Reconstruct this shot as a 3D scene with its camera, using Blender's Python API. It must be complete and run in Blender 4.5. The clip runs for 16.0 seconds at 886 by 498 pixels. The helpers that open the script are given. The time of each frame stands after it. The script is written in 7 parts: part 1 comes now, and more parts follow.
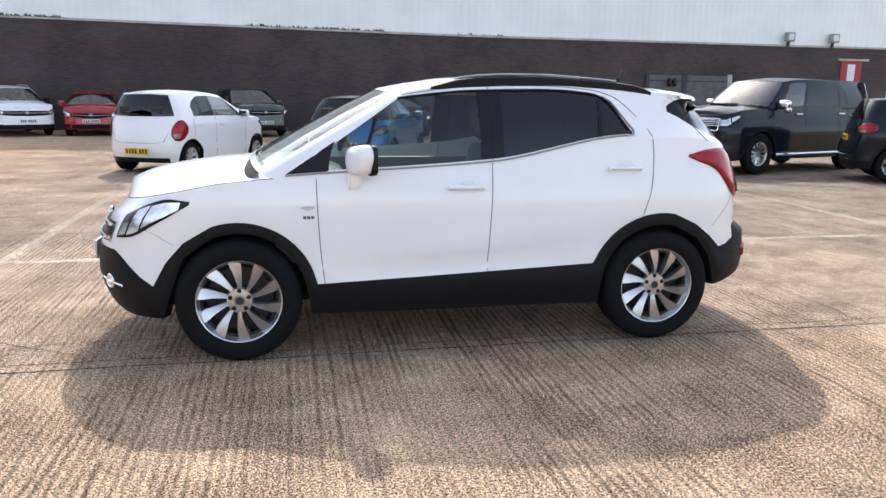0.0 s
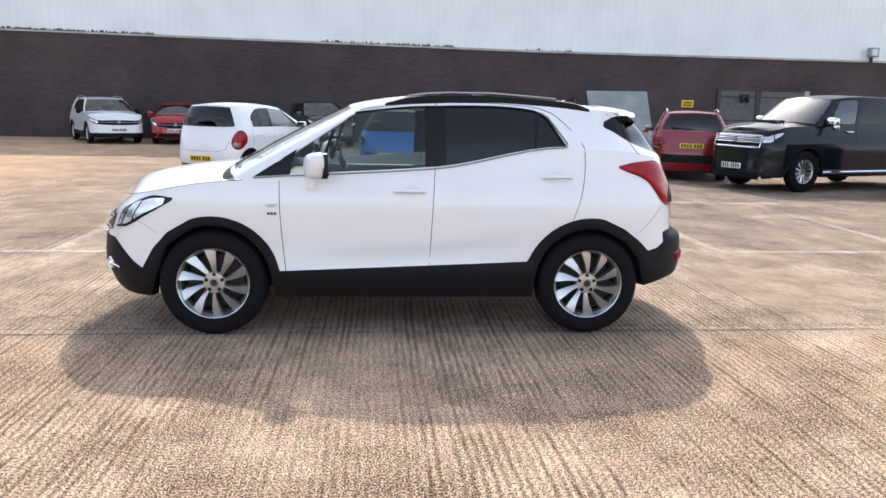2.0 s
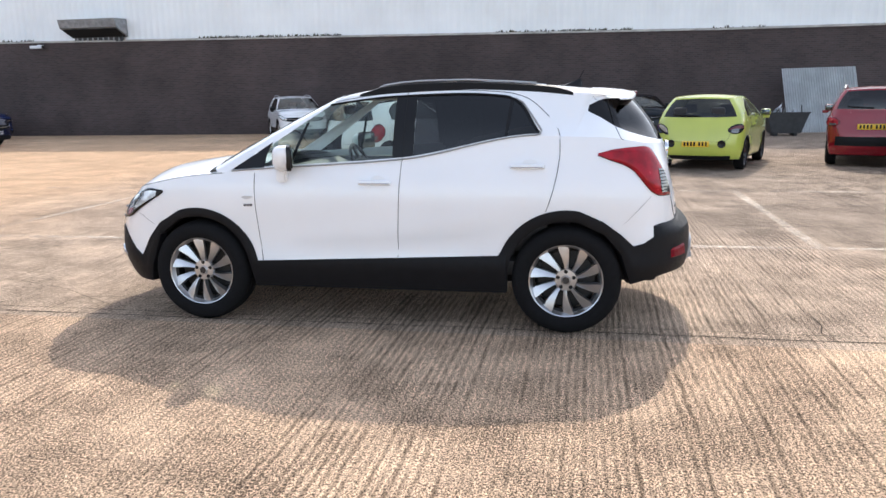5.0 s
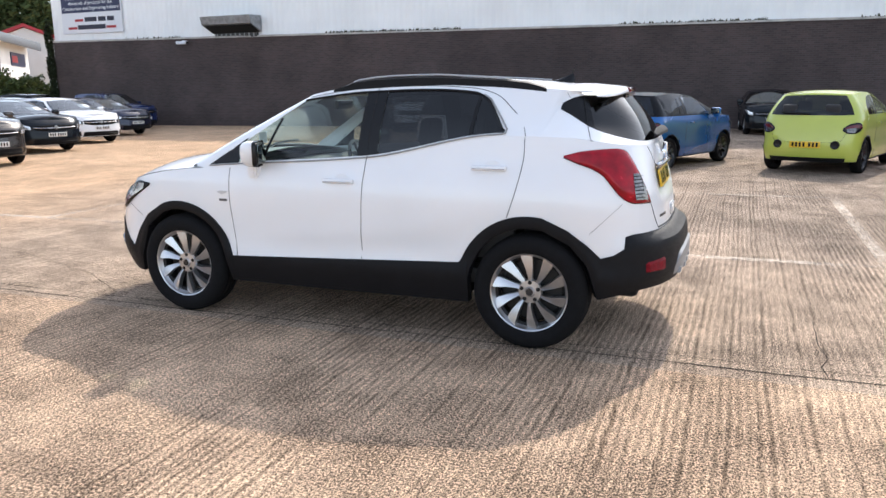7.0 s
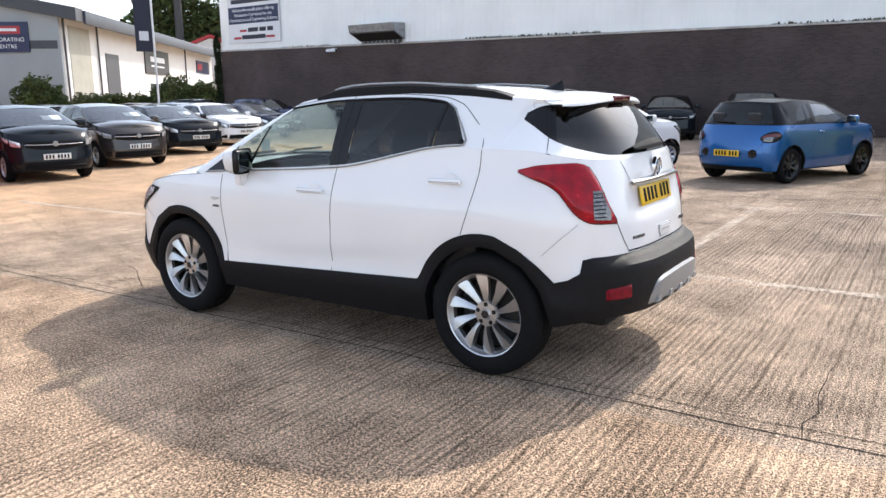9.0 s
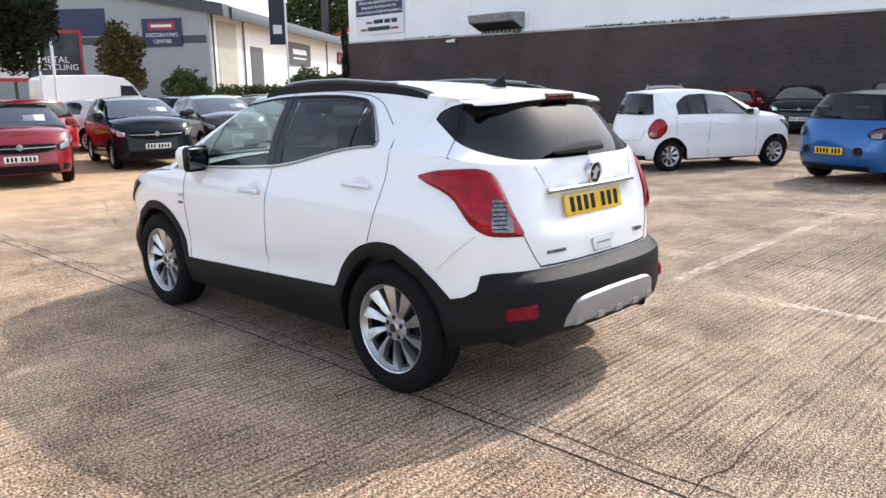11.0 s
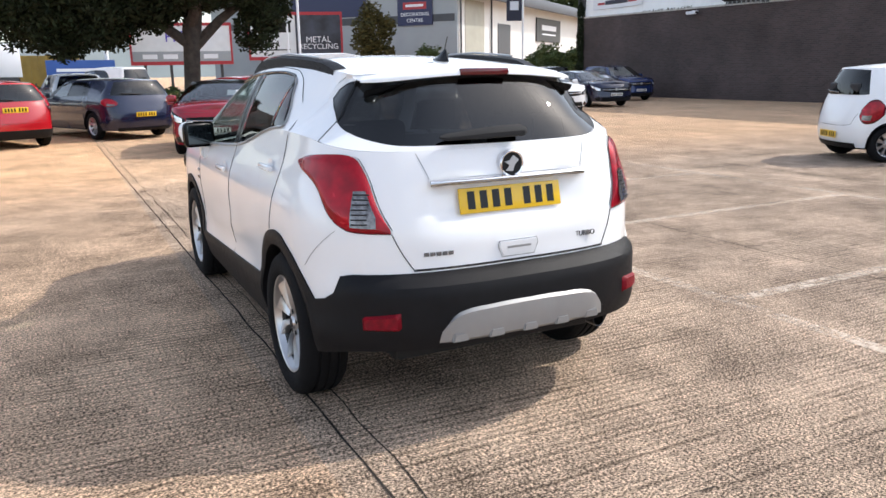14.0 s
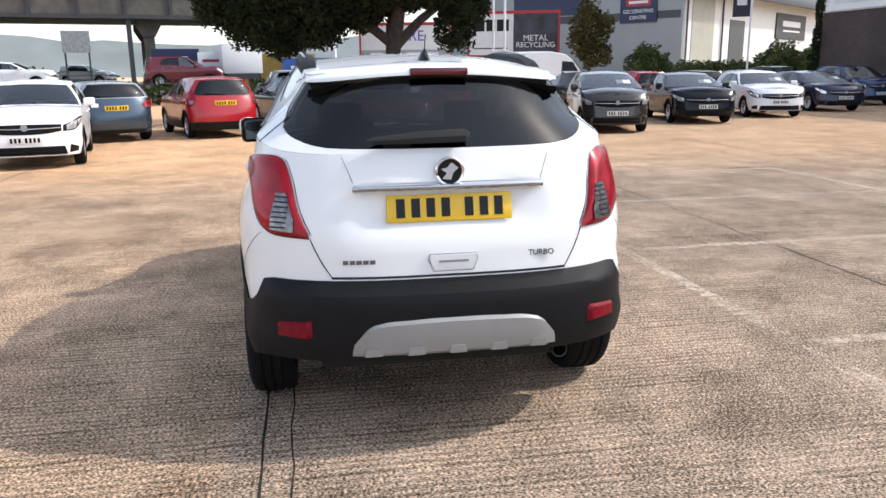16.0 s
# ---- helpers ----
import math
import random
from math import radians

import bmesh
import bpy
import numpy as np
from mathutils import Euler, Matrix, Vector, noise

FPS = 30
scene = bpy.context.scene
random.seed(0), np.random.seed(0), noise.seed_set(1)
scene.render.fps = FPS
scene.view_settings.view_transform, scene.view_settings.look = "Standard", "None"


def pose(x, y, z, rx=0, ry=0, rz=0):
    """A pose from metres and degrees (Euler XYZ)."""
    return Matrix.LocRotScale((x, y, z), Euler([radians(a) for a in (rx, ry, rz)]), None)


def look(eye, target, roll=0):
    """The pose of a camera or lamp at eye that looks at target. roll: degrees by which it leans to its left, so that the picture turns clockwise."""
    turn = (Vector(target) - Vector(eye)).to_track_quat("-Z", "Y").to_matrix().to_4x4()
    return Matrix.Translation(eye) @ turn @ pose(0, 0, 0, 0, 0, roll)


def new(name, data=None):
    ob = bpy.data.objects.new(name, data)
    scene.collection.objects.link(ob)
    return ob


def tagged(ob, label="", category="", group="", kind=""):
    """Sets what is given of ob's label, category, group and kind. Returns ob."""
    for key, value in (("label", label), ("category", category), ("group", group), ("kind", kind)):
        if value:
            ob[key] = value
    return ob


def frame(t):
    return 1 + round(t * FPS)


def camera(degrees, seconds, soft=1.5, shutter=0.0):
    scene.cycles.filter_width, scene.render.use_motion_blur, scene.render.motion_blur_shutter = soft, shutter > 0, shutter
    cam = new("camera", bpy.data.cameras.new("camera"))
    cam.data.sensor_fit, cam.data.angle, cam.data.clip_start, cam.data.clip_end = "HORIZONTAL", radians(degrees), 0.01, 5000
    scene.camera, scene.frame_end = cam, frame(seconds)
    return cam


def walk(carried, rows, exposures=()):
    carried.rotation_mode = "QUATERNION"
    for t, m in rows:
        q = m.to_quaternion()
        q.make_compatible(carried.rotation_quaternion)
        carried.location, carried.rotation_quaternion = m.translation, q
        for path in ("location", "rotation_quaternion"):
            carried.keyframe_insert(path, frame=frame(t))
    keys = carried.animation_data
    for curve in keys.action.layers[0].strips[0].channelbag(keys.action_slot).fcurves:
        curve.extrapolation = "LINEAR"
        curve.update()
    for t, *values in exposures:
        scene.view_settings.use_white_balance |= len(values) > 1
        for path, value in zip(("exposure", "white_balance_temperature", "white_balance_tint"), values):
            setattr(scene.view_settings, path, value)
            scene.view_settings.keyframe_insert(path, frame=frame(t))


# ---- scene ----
cam = camera(60.7, 16.0)
PATH = [
    (0, (-0.995, -5.143, 1.501), (-0.596, -3.225, 1.101), 0.8),
    (0.5, (-0.855, -5.429, 1.488), (-0.536, -3.493, 1.1), 1.1),
    (1, (-0.699, -5.651, 1.523), (-0.427, -3.705, 1.151), 1.3),
    (1.5, (-0.392, -5.872, 1.543), (-0.157, -3.921, 1.175), 1.3),
    (2, (-0.206, -5.897, 1.531), (-0.026, -3.94, 1.161), 1.3),
    (2.5, (0.017, -5.771, 1.535), (0.121, -3.81, 1.155), 1.2),
    (3, (0.225, -5.714, 1.542), (0.239, -3.752, 1.153), 0.9),
    (3.5, (0.538, -5.809, 1.545), (0.464, -3.849, 1.152), 0.4),
    (4, (0.829, -5.831, 1.551), (0.658, -3.877, 1.158), -0.2),
    (4.2, (0.929, -5.798, 1.532), (0.718, -3.848, 1.138), -0.4),
    (6.3, (2.126, -5.382, 1.527), (1.516, -3.52, 1.124), -1.0),
    (6.5, (2.195, -5.282, 1.535), (1.554, -3.431, 1.131), -0.9),
    (7, (2.414, -5.133, 1.528), (1.696, -3.312, 1.119), -0.7),
    (7.5, (2.738, -5.012, 1.545), (1.935, -3.226, 1.136), -0.6),
    (8, (2.91, -4.849, 1.53), (2.018, -3.105, 1.124), -0.6),
    (8.5, (3.101, -4.588, 1.54), (2.113, -2.895, 1.143), -0.6),
    (9, (3.356, -4.397, 1.536), (2.272, -2.762, 1.144), -0.7),
    (9.2, (3.473, -4.323, 1.53), (2.36, -2.707, 1.142), -0.8),
    (11.3, (4.211, -3.25, 1.566), (2.812, -1.884, 1.144), -0.7),
    (11.5, (4.255, -3.152, 1.562), (2.833, -1.812, 1.134), -0.6),
    (12, (4.28, -2.829, 1.538), (2.797, -1.562, 1.094), -0.6),
    (12.5, (4.356, -2.563, 1.542), (2.813, -1.376, 1.085), -0.6),
    (13, (4.601, -2.343, 1.546), (2.999, -1.24, 1.083), -0.8),
    (13.5, (4.754, -2.102, 1.542), (3.084, -1.103, 1.078), -0.9),
    (14, (4.778, -1.759, 1.53), (3.038, -0.886, 1.07), -1.0),
    (14.5, (4.847, -1.472, 1.526), (3.048, -0.726, 1.071), -0.9),
    (15, (5.015, -1.128, 1.537), (3.166, -0.515, 1.086), -0.8),
    (15.5, (5.03, -0.888, 1.515), (3.143, -0.404, 1.063), -0.6),
    (16, (4.959, -0.552, 1.52), (3.041, -0.219, 1.064), -0.6),
]
RAISE = Vector((0, 0, 0.02))
walk(cam, [(t, look(Vector(eye) + RAISE, Vector(target) + RAISE, roll)) for t, eye, target, roll in PATH], ((0, 1.28), (4, 1.34), (7, 1.29), (9, 1.26), (12.5, 1.24), (16, 1.05)))

# ---- light ----
SUN_DIR = Vector((0.09, 1.10, 1.0)).normalized()
world = bpy.data.worlds.new("hazy_sky")
scene.world = world
world.use_nodes = True
wn, wl = world.node_tree.nodes, world.node_tree.links
sky = wn.new("ShaderNodeTexSky")
sky.sky_type = 'NISHITA'
sky.sun_disc = False
sky.sun_elevation = math.asin(SUN_DIR.z)
sky.sun_rotation = math.atan2(SUN_DIR.x, SUN_DIR.y)
sky.air_density, sky.dust_density, sky.ozone_density = 1.0, 1.4, 1.0
wn["Background"].inputs["Strength"].default_value = 0.15
haze = wn.new("ShaderNodeHueSaturation")
haze.inputs["Saturation"].default_value = 0.62
wl.new(sky.outputs[0], haze.inputs["Color"])
wl.new(haze.outputs[0], wn["Background"].inputs["Color"])
sun_data = bpy.data.lights.new("sun", 'SUN')
sun_data.energy, sun_data.angle, sun_data.color = 1.70, radians(1.2), (1.0, 0.945, 0.87)
sun = new("sun", sun_data)
sun.matrix_world = look(SUN_DIR * 60, (0, 0, 0))


# ---- materials ----
def material(name, color, rough=0.5, metal=0.0, coat=0.0, vary=0.0, scale=8.0, bump=0.0, bump_scale=60.0, spec=0.5):
    """A plain surface with slight variation of tone and relief at two scales."""
    m = bpy.data.materials.new(name)
    m.use_nodes = True
    n, l = m.node_tree.nodes, m.node_tree.links
    b = n["Principled BSDF"]
    b.inputs["Base Color"].default_value = (*color, 1)
    b.inputs["Roughness"].default_value = rough
    b.inputs["Metallic"].default_value = metal
    b.inputs["Coat Weight"].default_value = coat
    b.inputs["Coat Roughness"].default_value = 0.03
    b.inputs["Specular IOR Level"].default_value = spec
    co = n.new("ShaderNodeTexCoord")
    if vary:
        nz = n.new("ShaderNodeTexNoise")
        nz.inputs["Scale"].default_value, nz.inputs["Detail"].default_value = scale, 6
        l.new(co.outputs["Object"], nz.inputs["Vector"])
        ramp = n.new("ShaderNodeMapRange")
        ramp.inputs["From Min"].default_value, ramp.inputs["From Max"].default_value = 0.3, 0.7
        ramp.inputs["To Min"].default_value, ramp.inputs["To Max"].default_value = 1 - vary, 1 + vary
        l.new(nz.outputs[0], ramp.inputs["Value"])
        hs = n.new("ShaderNodeHueSaturation")
        hs.inputs["Color"].default_value = (*color, 1)
        l.new(ramp.outputs[0], hs.inputs["Value"])
        l.new(hs.outputs[0], b.inputs["Base Color"])
        rr = n.new("ShaderNodeMapRange")
        rr.inputs["To Min"].default_value, rr.inputs["To Max"].default_value = rough * 0.85, min(1, rough * 1.15)
        l.new(nz.outputs[0], rr.inputs["Value"])
        l.new(rr.outputs[0], b.inputs["Roughness"])
    if bump:
        n2 = n.new("ShaderNodeTexNoise")
        n2.inputs["Scale"].default_value, n2.inputs["Detail"].default_value = bump_scale, 4
        l.new(co.outputs["Object"], n2.inputs["Vector"])
        bp = n.new("ShaderNodeBump")
        bp.inputs["Strength"].default_value, bp.inputs["Distance"].default_value = bump, 0.02
        l.new(n2.outputs[0], bp.inputs["Height"])
        l.new(bp.outputs[0], b.inputs["Normal"])
    return m


def glass_material(name, tint, ior=1.5, rough=0.01):
    m = bpy.data.materials.new(name)
    m.use_nodes = True
    n, l = m.node_tree.nodes, m.node_tree.links
    n.remove(n["Principled BSDF"])
    tr, gl, mix, fr, po, ma = (n.new("ShaderNode" + k) for k in ("BsdfTransparent", "BsdfGlossy", "MixShader", "LayerWeight", "Math", "Math"))
    tr.inputs["Color"].default_value = (*tint, 1)
    gl.inputs["Roughness"].default_value = rough
    fr.inputs["Blend"].default_value = 0.5
    f0 = 1.6 * ((ior - 1) / (ior + 1)) ** 2
    po.operation, ma.operation = 'POWER', 'MULTIPLY_ADD'
    po.inputs[1].default_value = 5.0
    ma.inputs[1].default_value, ma.inputs[2].default_value = 1 - f0, f0
    l.new(fr.outputs["Facing"], po.inputs[0])
    l.new(po.outputs[0], ma.inputs[0])
    l.new(ma.outputs[0], mix.inputs[0])
    l.new(tr.outputs[0], mix.inputs[1])
    l.new(gl.outputs[0], mix.inputs[2])
    l.new(mix.outputs[0], n["Material Output"].inputs["Surface"])
    return m


def paint(name, color, metal=0.0):
    return material(name, color, 0.26 if max(color) > 0.02 else 0.12, metal, 0.7 if max(color) > 0.02 else 0.0, 0.03, 3.0, spec=0.5 if max(color) > 0.02 else 0.32)


WHITE = material("white_paint", (0.86, 0.865, 0.88), 0.24, 0, 0.6, 0.015, 2.0)
CLAD = material("black_grained_plastic", (0.008, 0.008, 0.0095), 0.52, 0, 0, 0.15, 20, 0.15, 900, 0.17)
RUBBER = material("tyre_rubber", (0.008, 0.008, 0.009), 0.8, 0, 0, 0.25, 30, 0.2, 300, 0.15)
ALLOY = material("silver_alloy", (0.56, 0.56, 0.57), 0.30, 0.92, 0.2, 0.05, 20)
DARK_ALLOY = material("dark_alloy", (0.03, 0.03, 0.033), 0.35, 0.5, 0.3)
CHROME = material("chrome", (0.8, 0.8, 0.82), 0.08, 1.0)
DIM_CHROME = material("smoked_chrome", (0.42, 0.43, 0.45), 0.12, 1.0)
BRIGHT = material("bright_emblem", (0.55, 0.56, 0.58), 0.3, 0.25)
MIRROR = material("tinted_mirror", (0.12, 0.14, 0.145), 0.03, 1.0)
SATIN = material("satin_silver_plastic", (0.32, 0.32, 0.32), 0.45, 0.35, 0, 0.04, 12)
BADGE = material("grey_plated_letters", (0.16, 0.16, 0.17), 0.25, 0.5)
BLACK = material("black_trim", (0.009, 0.009, 0.010), 0.26, 0, 0.0, spec=0.28)
GRILLE = material("black_mesh_grille", (0.010, 0.010, 0.011), 0.7, 0, 0, 0.4, 120, 0.6, 160, 0.1)
DULL = material("dull_black", (0.01, 0.01, 0.011), 0.9)
CLEAR = glass_material("green_tinted_glass", (0.74, 0.82, 0.78))
PRIVACY = glass_material("privacy_glass", (0.055, 0.056, 0.06))
FARGLASS = glass_material("car_glass", (0.46, 0.50, 0.50), 1.95)
RED_LENS = material("red_lens", (0.31, 0.002, 0.012), 0.26, 0.25, 0.35, 0.35, 14, 0, 60, 0.25)
REFLECTOR = material("ribbed_red_reflector", (0.19, 0.002, 0.010), 0.45, 0, 0, 0.3, 40, 0.3, 200, 0.2)
DARK_RED = material("dark_red_lens", (0.10, 0.002, 0.006), 0.12, 0, 0.5)
LAMP = material("lamp_reflector", (0.72, 0.72, 0.74), 0.15, 0.7, 0.5, 0.25, 25)
CLEAR_LENS = material("clear_ribbed_lens", (0.17, 0.16, 0.165), 0.16, 0.6, 0.5, 0.6, 45)
YELLOW_PLATE = material("yellow_plate", (0.80, 0.50, 0.02), 0.3, 0, 0.3)
WHITE_PLATE = material("white_plate", (0.74, 0.74, 0.72), 0.3, 0, 0.3)
SEAT = material("dark_cloth", (0.035, 0.035, 0.038), 0.9, 0, 0, 0.2, 30, 0.2, 400)
DASH = material("dashboard_plastic", (0.06, 0.06, 0.062), 0.6, 0, 0, 0.1, 20)
BEIGE = material("light_headlining", (0.36, 0.35, 0.33), 0.9)
PAPER = material("price_card", (0.75, 0.78, 0.8), 0.7)


# ---- mesh helpers ----
def part(name, bm, mat, parent=None, label="", smooth=True, angle=35):
    me = bpy.data.meshes.new(name)
    bmesh.ops.recalc_face_normals(bm, faces=bm.faces)
    bm.to_mesh(me)
    bm.free()
    for m in (mat if isinstance(mat, (list, tuple)) else [mat]):
        me.materials.append(m)
    if smooth:
        me.shade_smooth()
        me.set_sharp_from_angle(angle=radians(angle))
    ob = new(name, me)
    if parent is not None:
        ob.parent = parent
    if label:
        ob["label"] = label
    return ob


def thing(name, label, category, m=None, group="", kind=""):
    ob = new(name)
    ob.empty_display_size = 0.2
    if m is not None:
        ob.matrix_world = m
    return tagged(ob, label, category, group, kind)


def box(bm, lo, hi, bevel=0.0, m=None, seg=2):
    r = bmesh.ops.create_cube(bm, size=1.0)
    v = r["verts"]
    c = [(a + b) / 2 for a, b in zip(lo, hi)]
    s = [b - a for a, b in zip(lo, hi)]
    for p in v:
        p.co = Vector((c[0] + p.co.x * s[0], c[1] + p.co.y * s[1], c[2] + p.co.z * s[2]))
    if bevel:
        e = list({e for p in v for e in p.link_edges})
        r = bmesh.ops.bevel(bm, geom=e, offset=bevel, segments=seg, profile=0.5, affect='EDGES')
        v = list({p for f in r["faces"] for p in f.verts} | {p for p in v if p.is_valid})
    if m is not None:
        for p in v:
            p.co = m @ p.co
    return v


def boxed(name, lo, hi, mat, parent=None, bevel=0.0, m=None, label=""):
    bm = bmesh.new()
    box(bm, lo, hi, bevel, m)
    return part(name, bm, mat, parent, label)


def lathe(bm, profile, n=32, axis='Y', centre=(0, 0, 0)):
    """Turns (radius, offset along the axis) round the axis."""
    rings = []
    for r, o in profile:
        ring = []
        for k in range(n):
            a = 2 * math.pi * k / n
            c, s = r * math.cos(a), r * math.sin(a)
            p = {'Y': (c, o, s), 'Z': (c, s, o), 'X': (o, c, s)}[axis]
            ring.append(bm.verts.new(Vector(p) + Vector(centre)))
        rings.append(ring)
    for a, b in zip(rings, rings[1:]):
        for k in range(n):
            bm.faces.new((a[k], a[(k + 1) % n], b[(k + 1) % n], b[k]))
    return rings


def tube(bm, pts, r=0.003, n=6):
    pts = [Vector(p) for p in pts]
    rings = []
    for i, p in enumerate(pts):
        d = (pts[min(i + 1, len(pts) - 1)] - pts[max(i - 1, 0)]).normalized()
        u = d.orthogonal().normalized()
        if abs(d.z) < 0.95:
            u = d.cross(Vector((0, 0, 1))).normalized()
        w = d.cross(u)
        rr = r[i] if isinstance(r, (list, tuple)) else r
        rings.append([bm.verts.new(p + rr * (math.cos(2 * math.pi * k / n) * u + math.sin(2 * math.pi * k / n) * w)) for k in range(n)])
    for a, b in zip(rings, rings[1:]):
        for k in range(n):
            bm.faces.new((a[k], a[(k + 1) % n], b[(k + 1) % n], b[k]))
    bm.faces.new(rings[0][::-1])
    bm.faces.new(rings[-1])


def tubed(name, pts, r, mat, parent=None, n=6, label=""):
    bm = bmesh.new()
    tube(bm, pts, r, n)
    return part(name, bm, mat, parent, label)


def prism(bm, outline, lo, hi, axis='Y'):
    """A plate with that outline between two offsets along the axis."""
    def at(p, o):
        return {'Y': (p[0], o, p[1]), 'X': (o, p[0], p[1]), 'Z': (p[0], p[1], o)}[axis]
    a = [bm.verts.new(at(p, lo)) for p in outline]
    b = [bm.verts.new(at(p, hi)) for p in outline]
    k = len(outline)
    bm.faces.new(a)
    bm.faces.new(b[::-1])
    for i in range(k):
        bm.faces.new((a[i], b[i], b[(i + 1) % k], a[(i + 1) % k]))


def curve(points):
    """A smooth curve through (x, y) points that does not overshoot."""
    xs = np.array([p[0] for p in points], float)
    ys = np.array([p[1] for p in points], float)
    d = np.diff(ys) / np.diff(xs)
    m = np.zeros(len(xs))
    m[0], m[-1] = d[0], d[-1]
    for i in range(1, len(xs) - 1):
        m[i] = 0 if d[i - 1] * d[i] <= 0 else 2 * d[i - 1] * d[i] / (d[i - 1] + d[i])

    def f(x):
        x = min(max(x, xs[0]), xs[-1])
        i = min(int(np.searchsorted(xs, x, side='right')) - 1, len(xs) - 2)
        h = xs[i + 1] - xs[i]
        t = (x - xs[i]) / h
        return float((2 * t ** 3 - 3 * t ** 2 + 1) * ys[i] + (t ** 3 - 2 * t ** 2 + t) * h * m[i] + (-2 * t ** 3 + 3 * t ** 2) * ys[i + 1] + (t ** 3 - t ** 2) * h * m[i + 1])
    return f


def text_mesh(body, size, depth=0.002):
    """The mesh of a word in the built-in font, centred, in the xy plane."""
    cu = bpy.data.curves.new("word", 'FONT')
    cu.body, cu.size, cu.extrude, cu.align_x, cu.align_y = body, size, depth, 'CENTER', 'CENTER'
    ob = new("word", cu)
    me = bpy.data.meshes.new_from_object(ob)
    bpy.data.objects.remove(ob)
    bpy.data.curves.remove(cu)
    return me


# ---- cars ----
def soft(v, a, w):
    t = min(1, max(0, (v - a + w) / (2 * w)))
    return t * t * (3 - 2 * t)


f_tip_lo = curve([(0, 0.05), (0.3, 0.065), (0.5, 0.13), (0.7, 0.21), (0.8, 0.28), (0.9, 0.41), (1.0, 0.58)])
f_tip_hi = curve([(0, 0.92), (0.75, 0.905), (0.87, 0.885), (0.94, 0.84), (1.0, 0.72)])


class Shape:
    """The form of a car: its nose points to -x, its wheels stand on z = 0."""

    def __init__(self, xf=-2.13, xr=2.10, w=0.885, wf=-1.2775, wr=1.2775, r=0.345, arch=0.385, flare=0.06, sill=0.24, sill2=0.46, sill_rise=0.042, haunch=0.012, rear_arch=0.012, bonnet=1.0, tail_low=((1.2, 0.24), (1.6, 0.30), (1.75, 0.335), (1.95, 0.378), (2.2, 0.388)),
                 front=((0.18, 0.16), (0.3, 0.05), (0.5, 0.0), (0.62, 0.01), (0.72, 0.05), (0.80, 0.10), (0.88, 0.19), (1.0, 0.3)),
                 rear=((0.2, 0.16), (0.33, 0.03), (0.5, 0.0), (0.60, 0.003), (0.645, 0.010), (0.668, 0.030), (0.688, 0.078), (0.70, 0.083), (0.85, 0.10), (1.0, 0.13), (1.12, 0.16), (1.24, 0.20)),
                 width=((0.18, 0.93), (0.3, 0.965), (0.44, 0.995), (0.53, 0.980), (0.64, 0.986), (0.82, 1.0), (0.93, 0.99), (1.03, 0.957), (1.10, 0.928), (1.18, 0.903), (1.3, 0.872)),
                 belt=((-2.2, 0.79), (-1.95, 0.845), (-1.7, 0.93), (-1.35, 1.0), (-1.0, 1.03), (0.2, 1.105), (1.1, 1.262), (1.5, 1.255), (1.95, 1.2), (2.2, 1.2)),
                 a_base=-1.09, cowl=-1.22, cowl_z=1.10, a_top=-0.30, roof_f=-0.38, roof_r=1.66, d_top=1.42,
                 roof=((-0.4, 1.535), (-0.2, 1.575), (0.1, 1.61), (0.5, 1.622), (1.0, 1.60), (1.4, 1.565), (1.75, 1.53)),
                 top_w=0.60, crown=0.044, corner_f=0.72, corner_r=0.74,
                 black_f=((-3, 0.62), (-1.97, 0.62), (-1.86, 0.53), (-1.72, 0.43), (-1.0, 0.43)),
                 black_r=((1.0, 0.52), (1.70, 0.57), (1.80, 0.60), (1.90, 0.70), (3.0, 0.70)),
                 glass_top=((-1.3, 0.90), (0.0, 0.90), (0.6, 0.885), (0.84, 0.84), (0.92, 0.74), (1.0, 0.46), (1.08, 0.12), (1.3, 0.10)),
                 glass_end=1.095, sail=-9, dent=0.0, wrap=0.9, pillars=((-0.62, -0.62), (0.13, 0.27), (0.86, 0.89)), step=0.045, rows=12):
        self.xf, self.xr, self.w, self.wf, self.wr, self.r = xf, xr, w, wf, wr, r
        self.arch, self.flare, self.sill, self.sill2, self.sill_rise, self.haunch, self.rear_arch = arch, flare, sill, sill2, sill_rise, haunch, rear_arch
        self.a_base, self.cowl, self.cowl_z, self.a_top = a_base, cowl, cowl_z, a_top
        self.roof_f, self.roof_r, self.d_top, self.top_w, self.crown = roof_f, roof_r, d_top, top_w, crown
        self.glass_end, self.pillars, self.step, self.rows, self.sail, self.dent, self.wrap = glass_end, pillars, step, rows, sail, dent, wrap
        self.f_front, self.f_rear, self.f_width, self.f_belt = curve(front), curve(rear), curve(width), curve(belt)
        self.f_roof, self.f_black_f, self.f_black_r, self.f_glass_top = curve(roof), curve(black_f), curve(black_r), curve(glass_top)
        self.xsf, self.xsr = xf + corner_f, xr - corner_r
        self.bonnet, self.f_tail = bonnet, curve(tail_low) if tail_low else None

    def stations(self):
        n = 15
        out = [('f', math.pi / 2 * k / n) for k in range(n)]
        m = max(4, int(round((self.xsr - self.xsf) / self.step)))
        xs = {round(self.xsf + (self.xsr - self.xsf) * k / m, 4) for k in range(m + 1)}
        for wx in (self.wf, self.wr):
            for rr in (self.arch, self.arch + self.flare):
                for a in (8, 20, 160, 172):
                    x = wx + rr * math.cos(radians(a))
                    if self.xsf < x < self.xsr:
                        xs.add(round(x, 4))
        xs |= {round(x, 4) for p in self.pillars for x in p if self.xsf < x < self.xsr}
